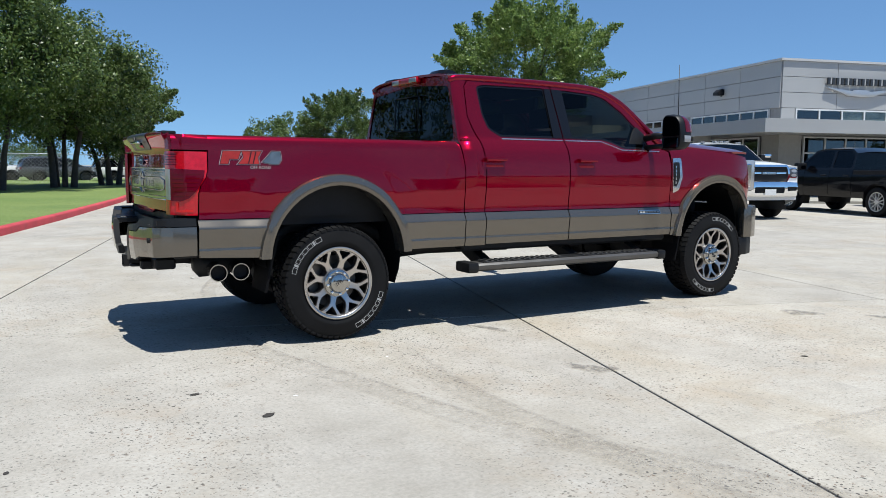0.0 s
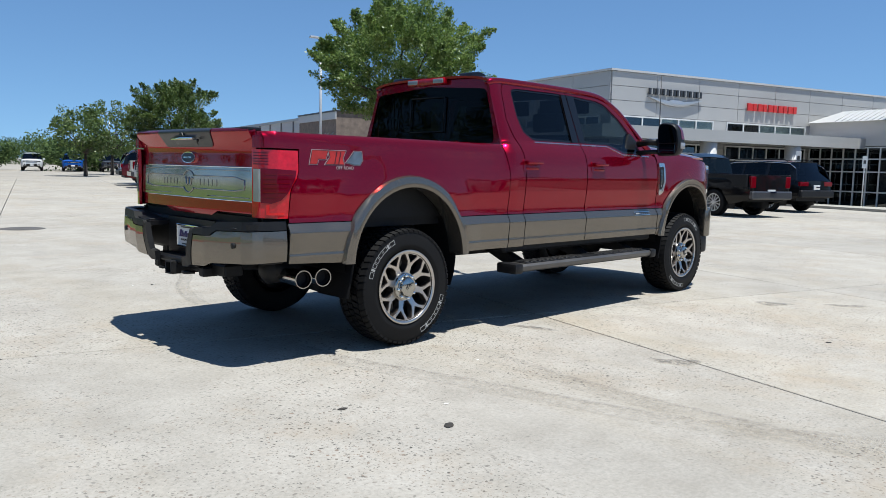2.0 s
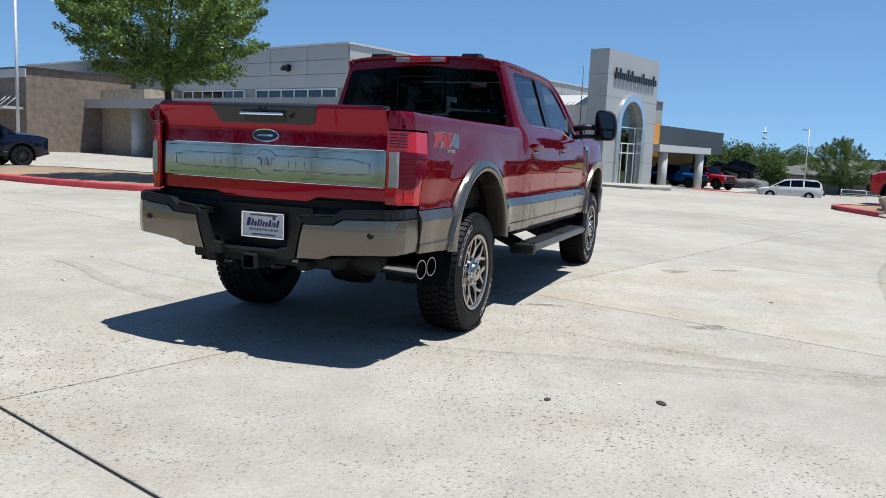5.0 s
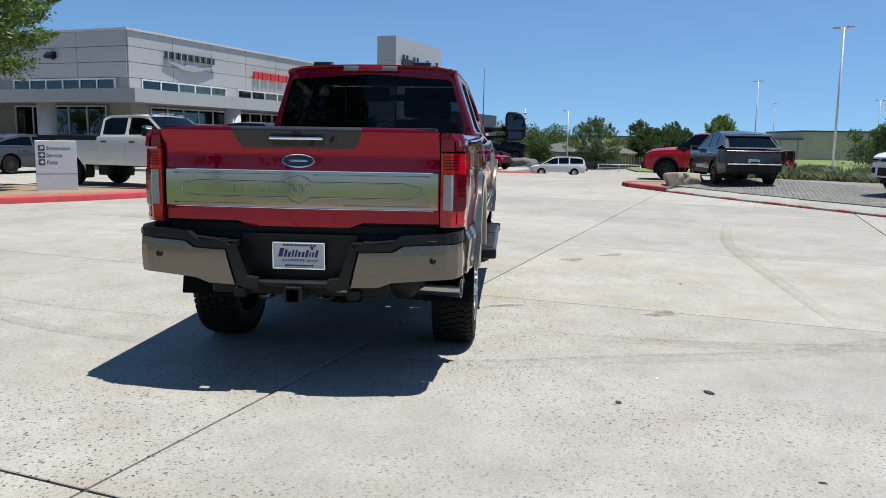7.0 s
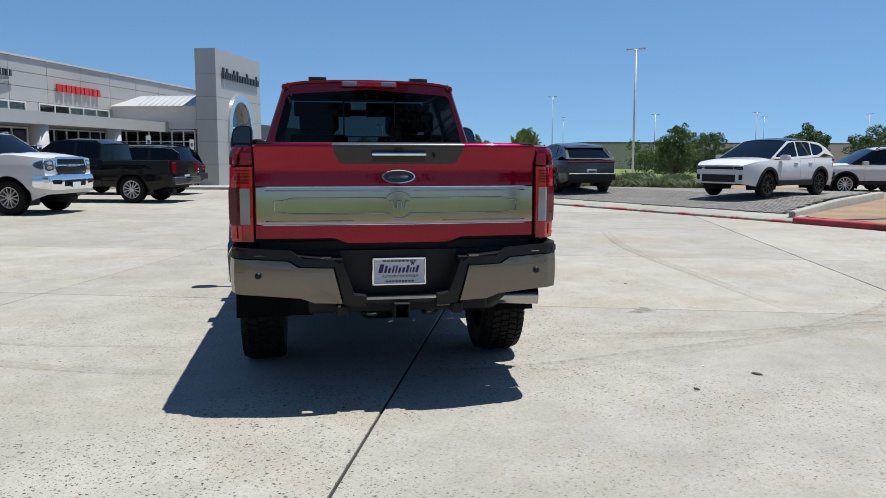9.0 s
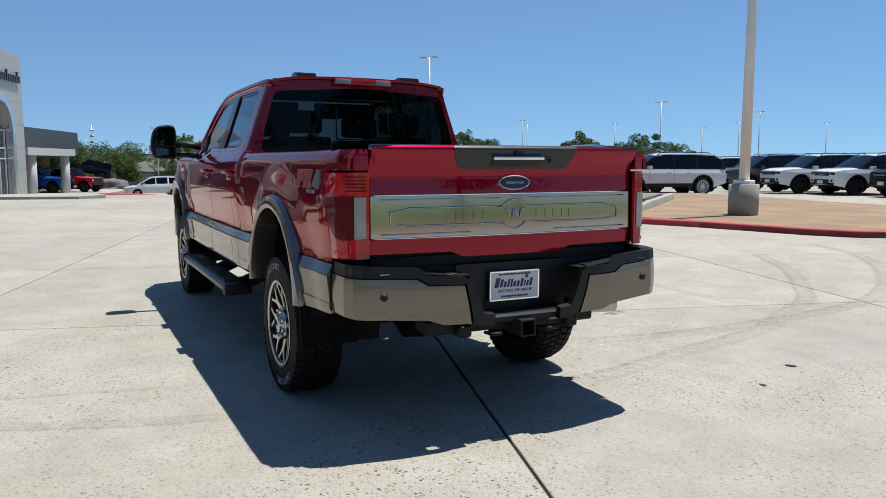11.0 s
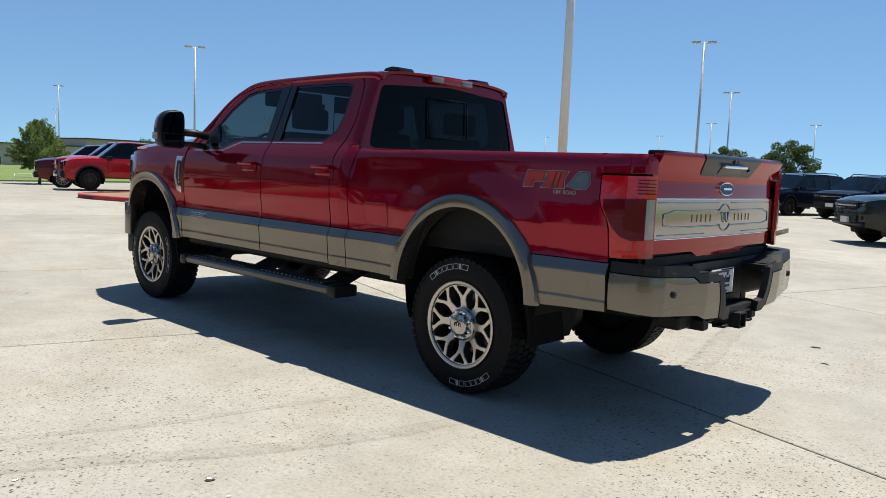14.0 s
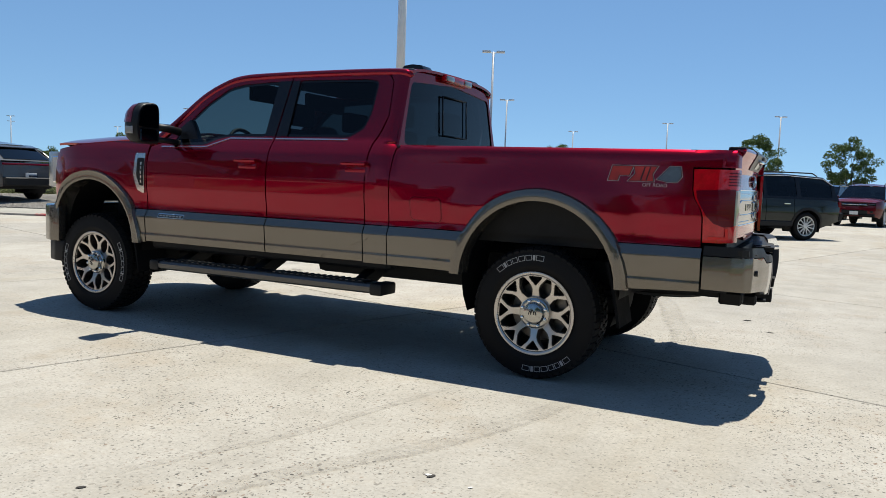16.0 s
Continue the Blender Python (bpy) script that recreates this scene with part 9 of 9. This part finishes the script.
# white pipe rails far off
def pipe_rail(x0, y0, x1, y1, n):
    e = thing("pipe_rail", pose(x0, y0, fall(x0, y0)), "low white pipe rail", "rail", "white pipe rails")
    d = Vector((x1 - x0, y1 - y0, 0))
    for z in (0.42, 0.76):
        part("rail", tube([(0, 0, z), d + Vector((0, 0, z))], 0.032, 6), TAN_POLE, e)
    for k in range(n):
        p = d * (k / (n - 1))
        part("post", tube([(p.x, p.y, -0.1), (p.x, p.y, 0.78)], 0.035, 6), TAN_POLE, e)


pipe_rail(80.6, -10.6, 79.2, -14.9, 3)
pipe_rail(80.2, -21.6, 80.6, -26.5, 4)
mast = thing("radio_mast", pose(140, -3.3, -1.2), "thin steel radio mast far off", "mast")
part("pole", tube([(0, 0, 0), (0, 0, 8.6)], [0.16, 0.07], 6), GALV, mast)
for z in (5.6, 6.6, 7.6):
    part("antenna_ring", box((-0.35, -0.35, z), (0.35, 0.35, z + 0.3), 0.05), GALV, mast)

# chain-link fence along the lawn
fence = thing("chain_link_fence", pose(0, 0, 0.1), "grey chain-link fence with slim steel posts", "fence")
fpts = [(-34, 46), (-26, 46), (-18, 46), (-10, 46), (-2, 46), (4.5, 46), (8.6, 45.0)]
for a, b in zip(fpts, fpts[1:]):
    part("top_rail", tube([(*a, 1.8), (*b, 1.8)], 0.022, 6), GALV, fence)
    wires = bmesh.new()
    L = math.dist(a, b)
    for k in range(int(L / 0.22)):
        t0, t1 = k * 0.22 / L, min(1.0, (k * 0.22 + 1.7) / L)
        p0, p1 = Vector((*a, 0.05)).lerp(Vector((*b, 0.05)), t0), Vector((*a, 1.75)).lerp(Vector((*b, 1.75)), t1)
        add_tube(wires, [p0, p1], 0.006, 3, False)
        q0, q1 = Vector((*a, 1.75)).lerp(Vector((*b, 1.75)), t0), Vector((*a, 0.05)).lerp(Vector((*b, 0.05)), t1)
        add_tube(wires, [q0, q1], 0.006, 3, False)
    w = part("wire_mesh", wires, GALV, fence)
    w["kind"] = "stuff"
for p in fpts:
    part("post", tube([(*p, -0.1), (*p, 1.86)], 0.035, 8), GALV, fence)
for i, (x, y, pm, what) in enumerate(((-3.5, 57, WHITE_PAINT, "white"), (1.2, 56, GREY_PAINT, "dark grey"), (6.0, 55.5, WHITE_PAINT, "white"), (-8, 58, NAVY_PAINT, "dark blue"))):
    park("rowsuv", SUV_BIG, x, y, 8, pm, "sport_utility_car", what + " car parked behind the chain-link fence", "car", "cars behind the fence")

# ---- sign panel ----
SIGNM = plain("light_grey_sign_panel", (0.52, 0.53, 0.55), 0.4, 0.1, var=0.04)
sg = thing("direction_sign", look((11.92, 9.52, 0.12), (11.92 + 0.80, 9.52 + 0.60, 0.12)) @ pose(0, 0, 0, -90, 0, 0), "light grey sign panel with three black arrow squares and dark words", "sign")
sg.matrix_basis = pose(11.92, 9.52, 0.11, 0, 0, -57)
part("panel", box((-0.44, -0.06, 0), (0.44, 0.06, 1.18), 0.008), SIGNM, sg)
part("panel_joint", box((-0.442, -0.062, 0.40), (0.442, 0.062, 0.415)), DARK_SEAM, sg, smooth=None)
for k, (word, ang) in enumerate((("Showroom", 45), ("Service", 0), ("Parts", 0))):
    z = 1.01 - k * 0.165
    sq = part("arrow_square", box((-0.37, -0.064, z - 0.065), (-0.235, -0.06, z + 0.065)), SIGN_DARK, sg, smooth=None)
    ar = [(-0.045, -0.012), (0.008, -0.012), (-0.012, -0.034), (0.008, -0.046), (0.05, 0.0), (0.008, 0.046), (-0.012, 0.034), (0.008, 0.012), (-0.045, 0.012)]
    ca, sa = math.cos(radians(ang)), math.sin(radians(ang))
    part("arrow", prism([(-0.302 + p[0] * ca - p[1] * sa, z + p[0] * sa + p[1] * ca) for p in ar], "y", -0.068, -0.064), WHITE_PAINT, sq, smooth=None)
    wd = new("word", word_mesh(word, 0.115, SIGN_DARK, 0.002))
    wd.parent = sg
    wd.matrix_basis = pose(-0.205, -0.062, z - 0.04, 90, 0, 0)

# sign posts by the shop
for x, y in ((29.6, 7.45), (34.6, 6.4)):
    e = thing("sign_post", pose(x, y, fall(x, y) - 0.05, 0, 0, -70), "small white and blue sign on a thin steel post", "sign", "small signs by the shop")
    part("post", tube([(0, 0, -0.1), (0, 0, 2.3)], 0.025, 8), GALV, e)
    part("plate", box((-0.10, -0.05, 1.78), (0.10, -0.03, 2.32), 0.004), WHITE_PAINT, e)
    part("symbol_bar", box((-0.05, -0.055, 1.98), (0.05, -0.05, 2.14)), CHAR, e)

# manhole cover, debris and tyre marks on the concrete
part_mh = finish("manhole_cover", lathe([(0.001, 0.006), (0.36, 0.006), (0.38, 0.002), (0.40, -0.01)], 36, "z"), plain("cast_iron", (0.11, 0.10, 0.09), 0.7, 0.3, var=0.3), smooth=40, m=pose(0.75, 10.3, 0.0))
tagged(part_mh, "round dark cast-iron manhole cover set in the concrete", "manhole cover")
DEBRIS = plain("dark_debris", (0.03, 0.026, 0.022), 0.9)
for i, (x, y, r) in enumerate(((-1.256, -1.85, 0.022), (-1.011, -2.409, 0.03), (-0.215, 2.764, 0.018), (-2.4, 2.2, 0.015), (2.6, -3.0, 0.02), (-3.1, 1.4, 0.016), (0.9, 3.6, 0.016), (-2.2, -2.6, 0.014))):
    b = bmesh.new()
    bmesh.ops.create_icosphere(b, subdivisions=2, radius=1.0)
    for v in b.verts:
        v.co = Vector((v.co.x * r * 1.3, v.co.y * r * 0.8, v.co.z * r * 0.14)) * (1 + 0.25 * noise.noise(v.co * 2 + Vector((i, 0, 0))))
    o = finish("debris", b, DEBRIS, smooth=60, m=pose(x, y, r * 0.12, 0, 0, i * 37))
    tagged(o, "small dark scrap lying on the concrete", "debris", "scraps on the concrete")


def mark_material():
    m, nt, b = nodes_of("tyre_mark")
    tr = nt.nodes.new("ShaderNodeBsdfTransparent")
    n = noise_node(nt, 16, 6, 0.8, "World")
    at = nt.nodes.new("ShaderNodeAttribute")
    at.attribute_name = "soft"
    f = mix(nt, 1.0, ramp(nt, n.outputs[0], [(0.36, (0.03,) * 3), (0.64, (0.62,) * 3)]).outputs[0], at.outputs["Color"], "MULTIPLY")
    b.inputs["Base Color"].default_value = (0.10, 0.092, 0.085, 1)
    b.inputs["Roughness"].default_value = 0.9
    mx = nt.nodes.new("ShaderNodeMixShader")
    link(nt, f, mx.inputs[0])
    link(nt, tr.outputs[0], mx.inputs[1])
    link(nt, b.outputs[0], mx.inputs[2])
    link(nt, mx.outputs[0], nt.nodes["Material Output"].inputs[0])
    return m


MARK = mark_material()


def tyre_mark(pts, width):
    pts = [Vector((*p, 0.0045)) for p in pts]
    dense = []
    n = len(pts)
    for i in range(n - 1):
        p0, p1, p2, p3 = pts[max(0, i - 1)], pts[i], pts[i + 1], pts[min(n - 1, i + 2)]
        for k in range(8):
            t = k / 8
            dense.append(0.5 * ((2 * p1) + (p2 - p0) * t + (2 * p0 - 5 * p1 + 4 * p2 - p3) * t * t + (3 * p1 - p0 - 3 * p2 + p3) * t ** 3))
    dense.append(pts[-1])
    b = bmesh.new()
    soft = b.verts.layers.float.new("soft")
    row = []
    for i, p in enumerate(dense):
        d = (dense[min(i + 1, len(dense) - 1)] - dense[max(0, i - 1)]).normalized()
        sd = Vector((-d.y, d.x, 0)) * width / 2
        end = min(1.0, i / 6, (len(dense) - 1 - i) / 6)
        r = []
        for q, v in ((-1, 0.0), (-0.7, 0.9), (-0.2, 0.45), (0.3, 0.35), (0.75, 0.5), (1, 0.0)):
            vert = b.verts.new(p + sd * q)
            vert[soft] = v * end
            r.append(vert)
        row.append(r)
    for r0, r1 in zip(row, row[1:]):
        for k in range(5):
            b.faces.new((r0[k], r0[k + 1], r1[k + 1], r1[k]))
    bmesh.ops.recalc_face_normals(b, faces=b.faces)
    o = finish("tyre_mark", b, MARK)
    o.visible_shadow = False
    tagged(o, "faint dark curved tyre mark on the concrete", "tyre mark", "tyre marks", "structure")


tyre_mark([(3.9, -7.6), (3.5, -7.3), (2.4, -6.5), (1.3, -5.4), (0.7, -4.7), (0.3, -3.9), (-0.1, -3.1), (-0.4, -1.9), (-0.6, -1.2), (-0.7, -0.3)], 0.24)
tyre_mark([(4.6, -9.7), (4.0, -9.4), (3.0, -8.8), (2.0, -7.8), (1.1, -6.6), (0.6, -5.7), (0.3, -4.8), (0.15, -3.6), (0.1, -2.6), (0.25, -1.4)], 0.24)
tyre_mark([(9.0, -5.2), (6.0, -4.4), (3.0, -4.1), (0.2, -3.9)], 0.2)
tyre_mark([(0.95, 3.5), (0.72, 2.97), (0.57, 2.58), (0.47, 2.08), (0.32, 1.41)], 0.07)
tyre_mark([(0.60, 3.9), (0.45, 3.37), (0.24, 2.94), (-0.03, 2.46), (-0.27, 1.81), (-0.4, 1.2)], 0.16)


def stain(x, y, rx, ry, yaw, seed):
    """A dried spill with a ragged rim, thin at its edge."""
    b = bmesh.new()
    soft = b.verts.layers.float.new("soft")
    mid = b.verts.new((0, 0, 0))
    mid[soft] = 1.9
    rings = []
    n = 28
    for q, s in ((0.6, 1.6), (1.0, 0.0)):
        ring = []
        for k in range(n):
            a = 2 * math.pi * k / n
            w = 1 + 0.55 * noise.noise(Vector((math.cos(a) * 1.4, math.sin(a) * 1.4, seed)))
            v = b.verts.new((rx * q * w * math.cos(a), ry * q * w * math.sin(a), 0))
            v[soft] = s
            ring.append(v)
        rings.append(ring)
    for k in range(n):
        j = (k + 1) % n
        b.faces.new((mid, rings[0][k], rings[0][j]))
        b.faces.new((rings[0][k], rings[1][k], rings[1][j], rings[0][j]))
    o = finish("stain", b, MARK, m=pose(x, y, 0.0062, 0, 0, yaw))
    o.visible_shadow = False
    tagged(o, "dark dried spill stain on the concrete", "stain", "stains on the concrete", "structure")


for i, (x, y, rx, ry, yaw) in enumerate(((1.07, -2.51, 0.20, 0.09, -60), (1.20, -2.60, 0.07, 0.05, 20), (4.03, -1.98, 0.20, 0.12, -40), (4.53, -2.51, 0.22, 0.10, -50), (1.21, -1.19, 0.22, 0.06, -70))):
    stain(x, y, rx, ry, yaw, 3.0 + i * 2.7)
SCRAP = plain("white_paper_scrap", (0.62, 0.61, 0.58), 0.8)
for i, (x, y, r) in enumerate(((-0.2, 2.76, 0.014), (-0.41, 2.79, 0.010), (0.3, 3.37, 0.012), (-0.77, -2.15, 0.012), (0.08, -1.6, 0.010))):
    b = bmesh.new()
    bmesh.ops.create_icosphere(b, subdivisions=1, radius=1.0)
    for v in b.verts:
        v.co = Vector((v.co.x * r * 1.4, v.co.y * r * 0.8, v.co.z * r * 0.2)) * (1 + 0.4 * noise.noise(v.co * 2 + Vector((i * 3, 0, 0))))
    tagged(finish("paper_scrap", b, SCRAP, smooth=40, m=pose(x, y, 0.003, 0, 0, i * 53)), "tiny crumpled white scrap on the concrete", "paper scrap", "white scraps on the concrete")
tyre_mark([(-2.0, 7.5), (-3.2, 4.5), (-3.2, 2.5), (-2.0, 0.8)], 0.2)

# ---- dark filler under the joints ----
jb = finish("joint_bed", prism([(p.x, p.y) for p in (uw(-42.1, -40.2), uw(26.0, -40.2), uw(26.0, 47.6), uw(-42.1, 47.6))], "z", -0.03, -0.014), JOINT)
tagged(jb, "dark filler in the slab joints", "joint filler", kind="structure")

# ---- concrete slabs of the lot, each its own piece, with open joints ----
pavement = new("pavement")
tagged(pavement, "broad concrete lot cast in large slabs with dark joints", "pavement", kind="structure")
u_lines = [-42.1, -37.7, -33.3, -28.9, -24.6, -20.2, -15.8, -11.4, -7.0, -2.68, 1.88, 5.76, 10.2, 14.6, 19.0, 23.4, 26.0]
w_lines = [-40.2, -35.8, -31.4, -27.0, -22.6, -18.2, -13.8, -9.3, -4.88, -0.27, 4.0, 8.3, 12.6, 16.8, 21.2, 25.6, 30.0, 34.4, 38.8, 43.2, 47.6]
SLAB = {}
for a0, a1 in zip(u_lines, u_lines[1:]):
    for b0, b1 in zip(w_lines, w_lines[1:]):
        sx, sy = round(a1 - a0, 3), round(b1 - b0, 3)
        if (sx, sy) not in SLAB:
            b = bmesh.new()
            add_box(b, (-sx / 2 + 0.009, -sy / 2 + 0.009, -0.015), (sx / 2 - 0.009, sy / 2 - 0.009, 0.0))
            tops = [e for e in b.edges if all(v.co.z > -0.01 for v in e.verts)]
            bmesh.ops.bevel(b, geom=tops, offset=0.004, segments=1, affect="EDGES")
            me = bpy.data.meshes.new("slab")
            b.to_mesh(me)
            b.free()
            me.materials.append(CONC)
            SLAB[(sx, sy)] = me
        o = new("slab", SLAB[(sx, sy)])
        o.parent = pavement
        c = uw((a0 + a1) / 2, (b0 + b1) / 2)
        o.matrix_basis = pose(c.x, c.y, 0, 0, 0, YAW_U)
